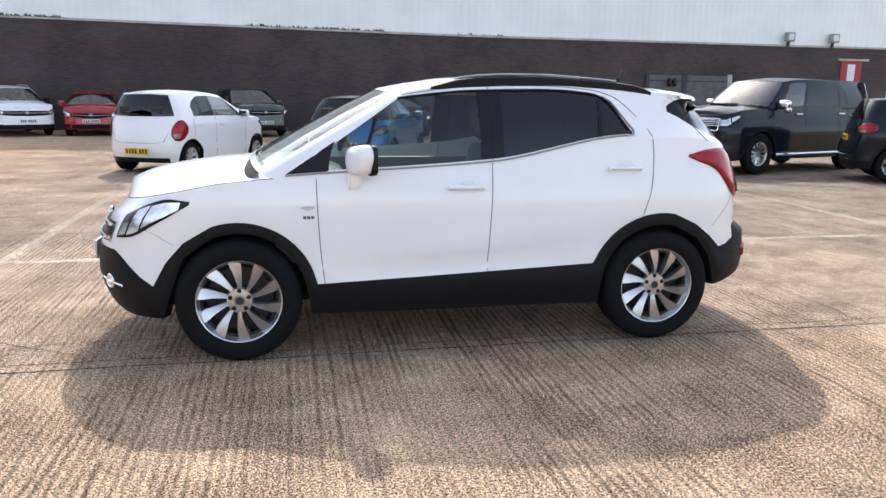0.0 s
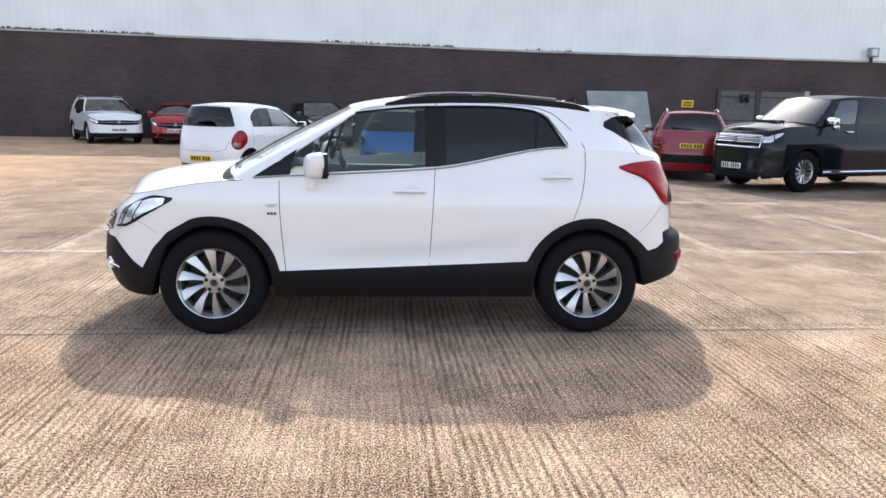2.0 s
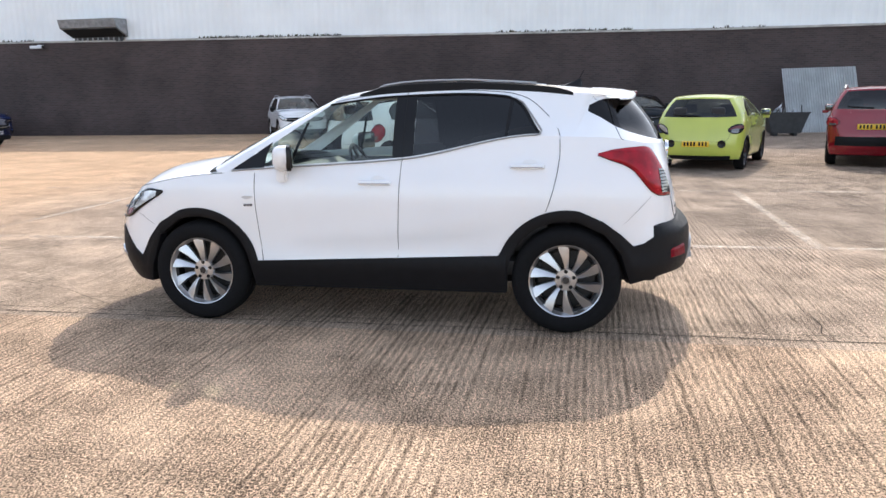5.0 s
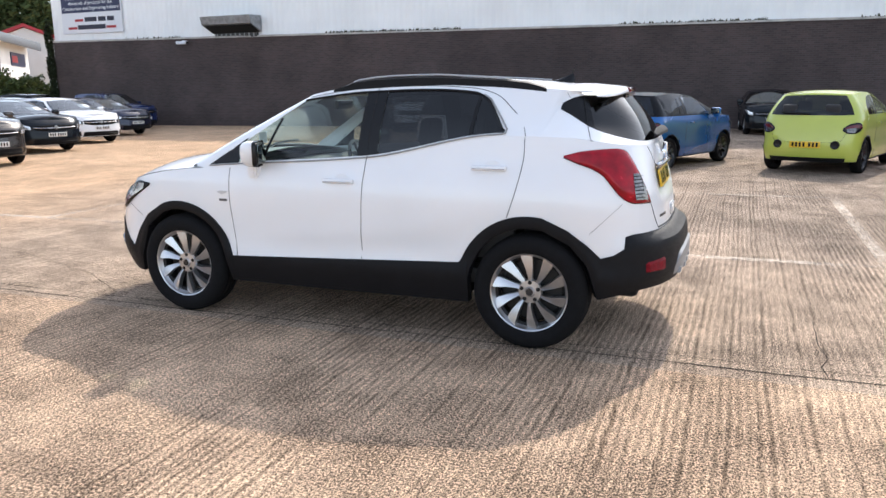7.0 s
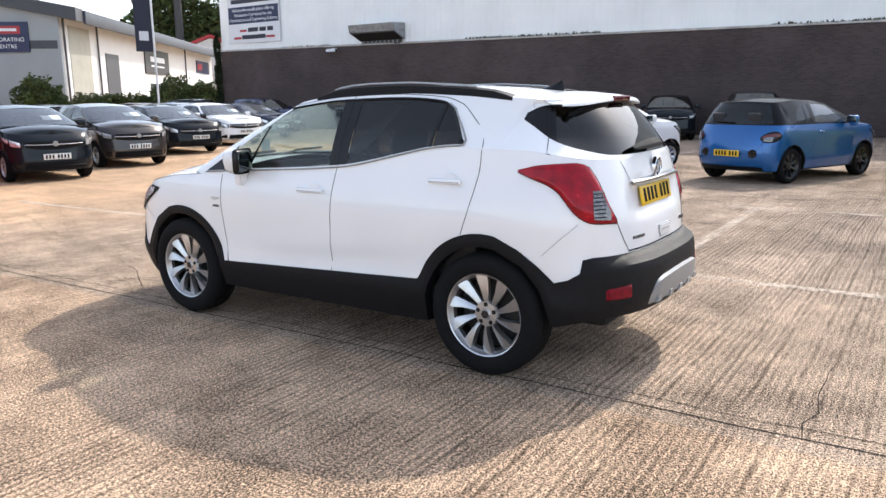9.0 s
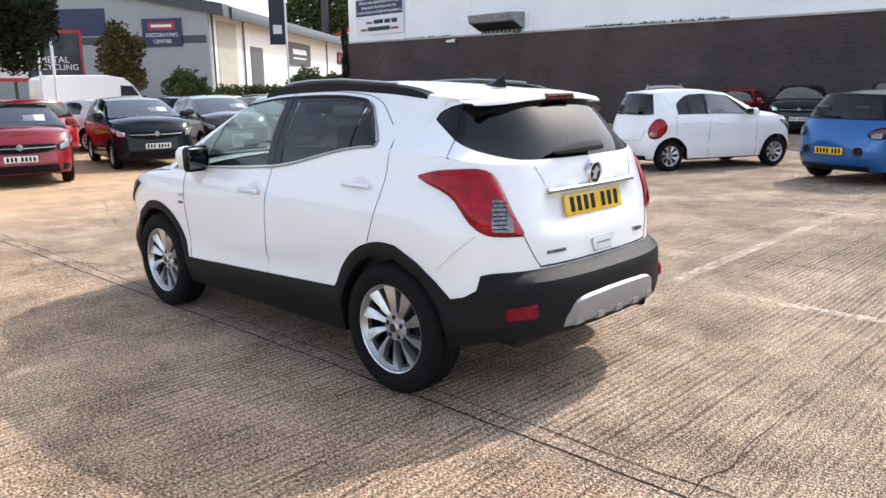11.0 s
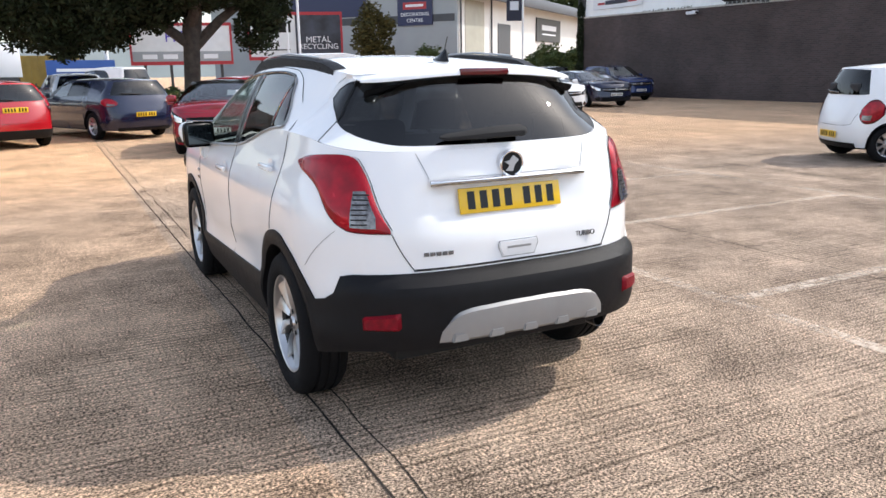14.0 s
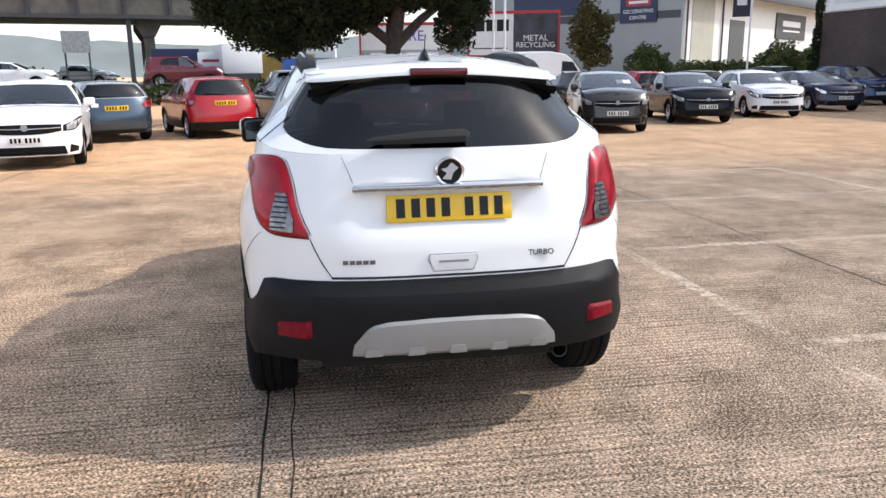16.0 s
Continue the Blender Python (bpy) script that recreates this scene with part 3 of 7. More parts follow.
def patch(sh, name, mat, root, edge, lo, hi, n=14, m=6, out=0.012, sg=(1, -1), tail=True, label=""):
    """A lamp or badge that follows the body: for k of 0..1, edge gives the station, lo and hi its heights."""
    made = []
    for s in sg:
        rows = []
        for i in range(n + 1):
            k = i / n
            st = edge(k)
            a, b = lo(k), hi(k)
            col = []
            for j in range(m + 1):
                z = a + (b - a) * j / m
                rim = min(k, 1 - k, j / m, 1 - j / m)
                p = sh.at(st, z, out * min(1, 0.25 + rim * 6))
                col.append((p.x, p.y * s, p.z))
            rows.append(col)
        made.append(surf(name, rows, mat, root, label, False, 50))
    return made


def at_side(sh, x):
    """The station at which the body has that x, at lamp height."""
    k, lo, hi = ('f', 0.0, math.pi / 2) if x < sh.xsf else ('r', 0.0, math.pi / 2)
    if sh.xsf <= x <= sh.xsr:
        return ('s', x)
    for _ in range(30):
        mid = (lo + hi) / 2
        px = sh.at((k, mid), 0.85).x
        lo, hi = (mid, hi) if (px < x if k == 'f' else px > x) else (lo, mid)
    return (k, lo)


def plain_car(name, label, m, color, L=3.9, W=1.70, H=1.50, wb=2.45, r=0.30, nose=0.80, hood=0.95, belt_r=1.02, rake=0.75, tail=0.25, kind="hatch", metal=0.0, rim=None,
              spokes=8, plate_f=True, plate_r=True, lamps="side", black_roof=False, trim=None, group="parked cars", card=False, roof_rails=False, category="car", grille=0.5, zplate=None, zlamp=None, silver_roof=False, insert=None, shift=0.0, doors=5):
    """A parked car of the street: body panels, glass, wheels, lamps, mirrors and plates."""
    root = thing(name, label, category, m, group)
    hl, fo = L / 2, (L - wb) * 0.5
    wf, wr = -wb / 2, wb / 2
    w = W / 2
    nose, hood = max(nose, 0.85), max(hood, 0.99)
    a_base = -hl + fo + 0.42 * (wb / 2.45) + shift
    cowl = a_base - 0.2
    a_top = a_base + rake
    boot = hl - tail
    end = wr - 0.12
    if kind == "pickup":
        boot = hl - 0.16
    sh = Shape(xf=-hl, xr=hl, w=w, wf=wf, wr=wr, r=r, sill_rise=0.0, haunch=0.0, rear_arch=0.0, bonnet=0.85, wrap=0.66, tail_low=None, arch=r + 0.05, flare=0.035 if trim else 0.012, sill=r * 0.72, sill2=(r * 0.72 + 0.02) if not trim else 0.42,
               front=[(0.15, 0.15), (0.23, 0.03), (0.36, 0.0), (0.50, 0.015), (0.58, 0.03), (nose - 0.13, 0.055), (nose - 0.05, 0.09), (nose + 0.02, 0.18), (nose + 0.3, 0.42)],
               rear=[(0.15, 0.16), (0.3, 0.04), (0.5, 0.0), (0.66, 0.02), (0.8, 0.06), (belt_r - 0.05, 0.12), (belt_r + 0.2, tail)],
               belt=[(-hl - 0.1, nose - 0.01), (-hl + 0.2, nose + 0.035), (-hl + 0.55, (nose + hood) / 2 + 0.035), (a_base, hood), (0.2, (hood + belt_r) / 2 + 0.01), (wr, belt_r), (hl + 0.1, belt_r)],
               a_base=a_base, cowl=cowl, cowl_z=hood + 0.05, a_top=a_top, roof_f=a_top - 0.14, roof_r=boot - 0.06, d_top=boot - 0.28,
               roof=[(a_top - 0.3, H - 0.10), (a_top, H - 0.055), (a_top + 0.5, H - 0.004), (a_top + 0.9, H), (boot - 0.3, H - 0.028), (boot, H - 0.058)],
               top_w=w * 0.72, crown=0.042, corner_f=min(0.62, hl + wf - 0.02 + 0.15), corner_r=min(0.55, hl - wr + 0.1),
               black_f=[(-4, 0.21 if not trim else 0.36), (-1, 0.22 if not trim else 0.40)], black_r=[(1, 0.23 if not trim else 0.40), (4, 0.23 if not trim else 0.46)],
               glass_top=[(-2, 0.90), (0.3, 0.88), (end - 0.35, 0.84), (end - 0.08, 0.6), (end + 0.1, 0.25), (end + 0.4, 0.2)], glass_end=end + 0.02, sail=9,
               pillars=[(a_base + 0.25, a_base + 0.28), ((a_base + a_top) / 2 + 0.75 + (0.14 if doors == 3 else 0), (a_base + a_top) / 2 + 0.86 + (0.14 if doors == 3 else 0)), (end - 0.30, end - 0.26)], step=0.085, rows=8)
    pm = color
    body_panels(sh, root, (pm, trim or CLAD, FARGLASS, PRIVACY))
    four_wheels(root, sh, rim[0] if rim else r * 0.66, rim[1] if rim else ALLOY, spokes, 24, width=0.19)
    # lamps at the corners
    zl = nose - 0.05
    for hp in patch(sh, "headlamp", BLACK, root, lambda k: ('f', 0.64 + 0.86 * k), curve([(0, zl - 0.17), (0.35, zl - 0.16), (0.7, zl - 0.08), (1, zl + 0.045)]), curve([(0, zl - 0.07), (0.3, zl - 0.01), (0.7, zl + 0.06), (1, zl + 0.065)]), 14, 6, out=0.012):
        s = 1 if hp.data.vertices[0].co.y < 0 else -1
        for nm, ka, kb, da, db in (("lamp_reflector", 0.10, 0.50, 0.14, 0.86), ("lamp_reflector", 0.55, 0.90, 0.25, 0.80)):
            lo_, hi_ = curve([(0, zl - 0.17), (0.35, zl - 0.16), (0.7, zl - 0.08), (1, zl + 0.045)]), curve([(0, zl - 0.07), (0.3, zl - 0.01), (0.7, zl + 0.06), (1, zl + 0.065)])
            rows = []
            for i in range(6):
                k = ka + (kb - ka) * i / 5
                rows.append([(lambda p: (p.x, p.y * s, p.z))(sh.at(('f', 0.64 + 0.86 * k), lo_(k) + (hi_(k) - lo_(k)) * (da + (db - da) * j / 3), 0.0145)) for j in range(4)])
            surf(nm, rows, LAMP, hp, "", False, 50)
    patch(sh, "fog_lamp", BLACK, root, lambda k: ('f', 0.80 + 0.34 * k), lambda k: 0.27 + 0.02 * k, lambda k: 0.41 - 0.05 * k, 6, 4, out=0.008)
    zt_, dark_lamp = (belt_r - 0.17, False) if lamps == "tall" else (belt_r - 0.14, lamps == "dark")
    zt_ = zlamp or zt_
    ka, kb, hh = (1.50, 0.80, 0.19) if lamps == "tall" else ((1.28, 0.58, 0.095) if dark_lamp else (1.46, 0.60, 0.10))

    def bow(k, f):
        return hh * f * (1 - abs(2 * k - 1) ** 2.6 * 0.72)

    for tp in patch(sh, "tail_lamp", BLACK if dark_lamp else DARK_RED, root, lambda k: ('r', ka + (kb - ka) * k), lambda k: zt_ - bow(k, 1) + 0.03 * (0.5 - k), lambda k: zt_ + bow(k, 1) + 0.05 * (0.5 - k), 12, 6, out=0.016):
        s = 1 if tp.data.vertices[0].co.y < 0 else -1
        for nm, mt, k0, k1, za, zb_ in (("lamp_lens", RED_LENS if not dark_lamp else DARK_RED, 0.08, 0.94, -0.80 if not dark_lamp else 0.0, 0.82 if not dark_lamp else 0.66), ("clear_lens", CLEAR_LENS, 0.45, 0.86, -0.72 if not dark_lamp else -0.75, -0.28 if not dark_lamp else 0.1)):
            rows = []
            for i in range(8):
                k = k0 + (k1 - k0) * i / 7
                rows.append([(lambda p: (p.x, p.y * s, p.z))(sh.at(('r', ka + (kb - ka) * k), zt_ + 0.04 * (0.5 - k) + bow(k, 1) * (za + (zb_ - za) * j / 4), 0.0205 if mt is CLEAR_LENS else 0.0185)) for j in range(5)])
            surf(nm, rows, mt, tp, "", False, 50)
    gw = 0.60 * grille / 0.5
    rows = [[sh.at(('f', gw * i / 6), zl - 0.21 + 0.05 * (i / 6) ** 2 + (0.165 - 0.06 * (i / 6) ** 2) * j / 3, 0.007) for j in range(4)] for i in range(7)]
    gr_ = surf("grille", rows, GRILLE, root)
    pts = [sh.at(('f', gw * i / 6), zl - 0.115 + 0.012 * (i / 6) ** 2, 0.012) for i in range(7)]
    tubed("grille_bar", [Vector((v.x, -v.y, v.z)) for v in pts[::-1]] + pts[1:], 0.007, CHROME, gr_, 5)
    if kind == "pickup":
        for z in (zl - 0.15, zl - 0.08, zl - 0.045):
            pts = [sh.at(('f', gw * i / 6), z, 0.014) for i in range(7)]
            tubed("grille_bar", [Vector((v.x, -v.y, v.z)) for v in pts[::-1]] + pts[1:], 0.011, CHROME, gr_, 5)
    rows = [[sh.at(('f', (0.74 - 0.1 * j / 3) * (i / 8)), 0.25 + 0.14 * j / 3, 0.007) for j in range(4)] for i in range(9)]
    lg_ = surf("lower_grille", rows, GRILLE, root)
    pts = [sh.at(('f', 0.68 * i / 6), 0.315, 0.010) for i in range(7)]
    tubed("intake_bar", [Vector((v.x, -v.y, v.z)) for v in pts[::-1]] + pts[1:], 0.006, CLAD, lg_, 4)
    # bumper step and bonnet edge
    for s in (1, -1):
        e_ = [sh.at(('f', 0.02 + 1.45 * i / 12), nose - 0.012 + 0.05 * (i / 12) ** 2, 0.0008) for i in range(13)]
        tubed("panel_gap", [Vector((v.x, v.y * s, v.z)) for v in e_[:8]], 0.004, DULL, root, 4)
    z0_, z1_ = insert or (0.22, 0.39 if trim else 0.30)
    rows = [[sh.at(('r', 0.75 * (i / 8)), z0_ + (z1_ - z0_) * j / 3, 0.007) for j in range(4)] for i in range(9)]
    surf("rear_bumper_insert", rows, trim or CLAD, root)
    for sg in (1, -1):
        pts = [sh.back(-yy * sh.w, zz, 0.0005) for yy, zz in ((0.75, belt_r - 0.26), (0.72, 0.72), (0.66, 0.60), (0.5, 0.575), (0.25, 0.57), (0.0, 0.57))]
        tubed("panel_gap", [Vector((v.x, v.y * sg, v.z)) for v in pts], 0.0032, DULL, root, 4)
    badge = sh.at(('f', 0.0), zl - 0.10, 0.02)
    bm = bmesh.new()
    lathe(bm, [(0.0001, -0.012), (0.05, -0.01), (0.055, 0.0)], 16, 'X', badge)
    part("front_badge", bm, SATIN, root)
    if plate_f:
        p = sh.at(('f', 0.0), 0.50, 0.02)
        plate(root, p, WHITE_PLATE, pitch=0, out=-1)
    if plate_r:
        zp = 0.82 if kind == "suv" else (0.62 if lamps == "side" else 0.55)
        p = sh.at(('r', 0.0), zplate or zp, 0.02)
        plate(root, p, YELLOW_PLATE, out=1)
    for sg in (1, -1):
        q = sh.base(('s', a_base + 0.30))
        mirror_cap(root, (q.x - 0.02, q.y - 0.12, q.z + 0.07), CHROME if kind == "pickup" else (trim or pm), sg, sc=1.15 if kind == "pickup" else 0.9)
        for xx in (sh.pillars[1][0] - 0.16, end - 0.2)[:1 if doors == 3 else 2]:
            h = sh.side(xx, sh.f_belt(xx) - 0.14, 0.012)
            boxed("door_handle", (xx - 0.08, h.y * sg - 0.012, h.z - 0.014), (xx + 0.08, h.y * sg + 0.012, h.z + 0.014), pm, root, 0.008)
        for xx in (sh.pillars[0][0] - 0.18, (sh.pillars[1][0] + sh.pillars[1][1]) / 2, sh.wr - 0.09)[:2 if doors == 3 else 3]:
            z0 = sh.low(xx, sh.arch + 0.02, sh.sill2 + 0.02)
            zz = [z0 + (sh.f_belt(xx) - z0) * k / 6 for k in range(7)]
            tubed("panel_gap", [(lambda p: (p.x, p.y * sg, p.z))(sh.side(xx, z, 0.0)) for z in zz], 0.0032, DULL, root, 4)
    rw = sh.house(('r', 0.0), 0.12, 0.03)
    tubed("rear_wiper", [rw, sh.house(('r', 0.35), 0.16, 0.03), sh.house(('r', 0.5), 0.2, 0.03)], 0.014, BLACK, root)
    if black_roof or silver_roof:
        for o in root.children:
            if o.name.split(".")[0] in ("roof", "roof_frame"):
                o.data.materials[0] = SILVER if silver_roof else GLOSS_ROOF
    if roof_rails:
        for sg in (1, -1):
            pts = [(x, sg * (sh.top_w - 0.05), sh.f_roof(x) - sh.crown + dz) for x, dz in ((a_top + 0.05, 0.02), (a_top + 0.2, 0.06), ((a_top + boot) / 2, 0.07), (boot - 0.5, 0.06), (boot - 0.35, 0.02))]
            tubed("roof_rail", pts, 0.018, SATIN, root)
    interior(root, sh)
    if kind == "pickup":
        pickup_trim(root, sh)
    if lamps == "dark":
        for sg in (1, -1):
            c = sh.back(0.56 * sh.w * sg, 0.53, 0.0)
            bm = bmesh.new()
            lathe(bm, [(0.0001, 0.016), (0.055, 0.016), (0.066, 0.022), (0.075, 0.012), (0.078, -0.02)], 18, 'X', c)
            part("rear_fog_lamp", bm, BLACK, root)
    if card:
        q = sh.house(('f', 0.3), 0.42, -0.03)
        lean = math.degrees(math.atan2(sh.top(('f', 0)).x - sh.base(('f', 0)).x, sh.top(('f', 0)).z - sh.base(('f', 0)).z))
        pc = boxed("price_card", (-0.004, -0.26, -0.13), (0.004, 0.10, 0.13), PAPER, root)
        pc.matrix_basis = Matrix.Translation(q) @ pose(0, 0, 0, 0, lean, 0)
    return root


def pickup_trim(root, sh):
    """Chrome grille frame, bonnet scoop, side steps and handles of the pickup."""
    zt, zb = 1.12, 0.89
    lo = [sh.at(('f', 0.62 * i / 6), zb, 0.02) for i in range(7)]
    hi = [sh.at(('f', 0.70 * i / 6), zt, 0.02) for i in range(7)]
    ring = [Vector((p.x, -p.y, p.z)) for p in hi[::-1]] + hi[1:] + lo[::-1] + [Vector((p.x, -p.y, p.z)) for p in lo[1:]]
    tubed("grille_frame", ring + ring[:1], 0.022, CHROME, root, 6)
    bm = bmesh.new()
    box(bm, (sh.a_base - 0.62, -0.24, sh.cowl_z - 0.06), (sh.a_base - 0.28, 0.24, sh.cowl_z + 0.055), 0.03)
    part("bonnet_scoop", bm, BLACKP, root)
    boxed("scoop_mouth", (sh.a_base - 0.628, -0.19, sh.cowl_z), (sh.a_base - 0.61, 0.19, sh.cowl_z + 0.04), DULL, root)
    for s in (1, -1):
        tubed("side_step", [(sh.wf + 0.50, s * (sh.w - 0.02), 0.40), (sh.wf + 0.6, s * (sh.w + 0.06), 0.41), (sh.wr - 0.62, s * (sh.w + 0.06), 0.41), (sh.wr - 0.52, s * (sh.w - 0.02), 0.40)], 0.035, CHROME, root, 8)
        for x in (sh.pillars[1][0] - 0.16, sh.wr - 0.35):
            p = sh.side(x, sh.f_belt(x) - 0.13, 0.02)
            boxed("chrome_handle", (x - 0.11, p.y * s - 0.014, p.z - 0.016), (x + 0.11, p.y * s + 0.014, p.z + 0.016), CHROME, root, 0.008)


def heading(x, y, deg):
    """A car's pose from its middle and the way that its nose points."""
    return pose(x, y, 0, 0, 0, deg + 180)


# ---- ground ----
def ground_material():
    m = bpy.data.materials.new("ribbed_concrete")
    m.use_nodes = True
    n, l = m.node_tree.nodes, m.node_tree.links
    b = n["Principled BSDF"]
    b.inputs["Roughness"].default_value = 0.9
    b.inputs["Specular IOR Level"].default_value = 0.12
    geo = n.new("ShaderNodeNewGeometry")

    def noise_at(scale, detail=6, sx=1.0, sy=1.0, rough=0.6):
        mp = n.new("ShaderNodeMapping")
        mp.inputs["Scale"].default_value = (sx, sy, 1)
        l.new(geo.outputs["Position"], mp.inputs["Vector"])
        t = n.new("ShaderNodeTexNoise")
        t.inputs["Scale"].default_value, t.inputs["Detail"].default_value, t.inputs["Roughness"].default_value = scale, detail, rough
        l.new(mp.outputs[0], t.inputs["Vector"])
        return t.outputs[0]

    def ramp(src, stops):
        r = n.new("ShaderNodeValToRGB")
        while len(r.color_ramp.elements) < len(stops):
            r.color_ramp.elements.new(0.5)
        for e, (p, c) in zip(r.color_ramp.elements, stops):
            e.position, e.color = p, (*c, 1)
        l.new(src, r.inputs[0])
        return r.outputs[0]

    def mix(a, c, f, mode='MIX'):
        x = n.new("ShaderNodeMix")
        x.data_type, x.blend_type = 'RGBA', mode
        for s, v in ((x.inputs[0], f), (x.inputs[6], a), (x.inputs[7], c)):
            if isinstance(v, (int, float)):
                s.default_value = v
            elif isinstance(v, tuple):
                s.default_value = (*v, 1)
            else:
                l.new(v, s)
        return x.outputs[2]

    def math_node(op, a, bb, cc=None):
        x = n.new("ShaderNodeMath")
        x.operation = op
        for s, v in zip(x.inputs, (a, bb, cc)):
            if v is None:
                continue
            if isinstance(v, (int, float)):
                s.default_value = v
            else:
                l.new(v, s)
        return x.outputs[0]

    def cells(scale, out="Color"):
        v = n.new("ShaderNodeTexVoronoi")
        v.inputs["Scale"].default_value = scale
        l.new(geo.outputs["Position"], v.inputs["Vector"])
        return v.outputs[out]

    big = ramp(noise_at(0.35, 5), [(0.3, (0.62, 0.475, 0.360)), (0.55, (0.74, 0.565, 0.430)), (0.75, (0.81, 0.635, 0.490))])
    mid = ramp(noise_at(2.6, 9, rough=0.72), [(0.34, (0.74, 0.74, 0.745)), (0.60, (1.0, 1.0, 1.0))])
    c = mix(big, mid, 0.8, 'MULTIPLY')
    sep = n.new("ShaderNodeSeparateXYZ")
    l.new(geo.outputs["Position"], sep.inputs[0])

    def between(src, a, b):
        r = n.new("ShaderNodeMapRange")
        r.inputs["From Min"].default_value, r.inputs["From Max"].default_value = a, b
        l.new(src, r.inputs["Value"])
        return r.outputs[0]

    # the slabs this side of the long joint were cast from a warmer mix, the parking bays are darker and greyer, most
    # towards +x
    near = math_node('LESS_THAN', sep.outputs["Y"], -0.95)
    c = mix(c, mix((1.0, 1.0, 1.0), (1.12, 1.05, 0.975), near), 1.0, 'MULTIPLY')
    drift = math_node('MULTIPLY_ADD', noise_at(0.5, 4), 2.4, -1.2)
    bays = between(math_node('ADD', sep.outputs["Y"], drift), 1.0, 3.2)
    c = mix(c, (0.88, 0.89, 0.91), bays, 'MULTIPLY')
    c = mix(c, (0.84, 0.85, 0.86), math_node('MULTIPLY', bays, between(math_node('ADD', sep.outputs["X"], drift), 0.8, 3.5)), 'MULTIPLY')
    # towards the road the concrete is tanner and worn smooth
    far = between(math_node('ADD', sep.outputs["X"], math_node('MULTIPLY', noise_at(0.4, 3), 2.0)), -3.6, -7.5)
    c = mix(c, (1.28, 1.13, 0.95), far, 'MULTIPLY')
    # exposed stones of about a centimetre
    sp = n.new("ShaderNodeSeparateColor")
    l.new(cells(85), sp.inputs[0])
    stone = ramp(sp.outputs[0], [(0.0, (0.62, 0.61, 0.61)), (0.3, (0.92, 0.91, 0.90)), (0.8, (1.08, 1.06, 1.03)), (1.0, (1.35, 1.32, 1.27))])
    c = mix(c, stone, 0.75, 'MULTIPLY')
    # dark crevices between the stones, denser in patches
    patchy = math_node('MULTIPLY_ADD', noise_at(1.1, 6, rough=0.7), 0.30, -0.15)
    crev = math_node('ADD', noise_at(115, 4, 1.0, 0.62, 0.62), math_node('MULTIPLY', patchy, -1.0))
    crevice = ramp(crev, [(0.415, (0.17, 0.163, 0.16)), (0.470, (0.60, 0.59, 0.58)), (0.515, (1.10, 1.10, 1.09)), (0.62, (1.42, 1.40, 1.37))])
    c = mix(c, crevice, math_node('MULTIPLY_ADD', far, -0.45, 1.0), 'MULTIPLY')
    grit = ramp(noise_at(240, 3, 1.0, 0.7, 0.6), [(0.40, (0.62, 0.61, 0.60)), (0.50, (1.0, 1.0, 1.0)), (0.62, (1.25, 1.24, 1.22))])
    c = mix(c, grit, 0.8, 'MULTIPLY')
    # tamped grooves run along y, each of its own depth and broken along its length
    wob = noise_at(0.8, 3, 1.0, 0.35)
    u = math_node('ADD', math_node('MULTIPLY', sep.outputs["X"], 1 / 0.046), math_node('MULTIPLY', wob, 2.6))
    u = math_node('ADD', u, math_node('MULTIPLY', noise_at(22, 3, 1.0, 0.25), 0.7))
    own = n.new("ShaderNodeTexWhiteNoise")
    own.noise_dimensions = '1D'
    l.new(math_node('FLOOR', u, 0.0), own.inputs["W"])
    off = math_node('ABSOLUTE', math_node('SUBTRACT', math_node('FRACT', u, 0.0), 0.5), 0.0)
    line = between(off, 0.42, 0.08)
    brk = ramp(noise_at(0.7, 5, rough=0.65), [(0.36, (0.30, 0.30, 0.30)), (0.54, (1, 1, 1))])
    run = ramp(noise_at(20, 6, 1.0, 0.22, 0.75), [(0.36, (0.10, 0.10, 0.10)), (0.52, (1, 1, 1))])
    deep = math_node('MULTIPLY', math_node('MULTIPLY', line, math_node('MULTIPLY_ADD', own.outputs["Value"], 0.65, 0.42)), math_node('MULTIPLY', brk, run))
    deep = math_node('MULTIPLY', deep, math_node('MULTIPLY_ADD', far, -0.7, 1.0))
    c = mix(c, (0.36, 0.35, 0.34), deep, 'MULTIPLY')
    l.new(c, b.inputs["Base Color"])
    bp = n.new("ShaderNodeBump")
    bp.inputs["Strength"].default_value, bp.inputs["Distance"].default_value = 0.8, 0.010
    hh = math_node('ADD', math_node('ADD', math_node('MULTIPLY', crevice, 0.8), math_node('MULTIPLY', sp.outputs[1], 0.25)), math_node('MULTIPLY', deep, -1.1))
    l.new(hh, bp.inputs["Height"])
    l.new(bp.outputs[0], b.inputs["Normal"])
    return m


bm = bmesh.new()
R = 900
bmesh.ops.create_grid(bm, x_segments=2, y_segments=2, size=R)
ground = tagged(part("ground", bm, ground_material(), None, smooth=False), "ribbed pinkish concrete of a car park", "ground", kind="structure")

JOINT = material("dark_joint_filler", (0.045, 0.038, 0.033), 0.95, 0, 0, 0.4, 6, 0.5, 80, 0.05)


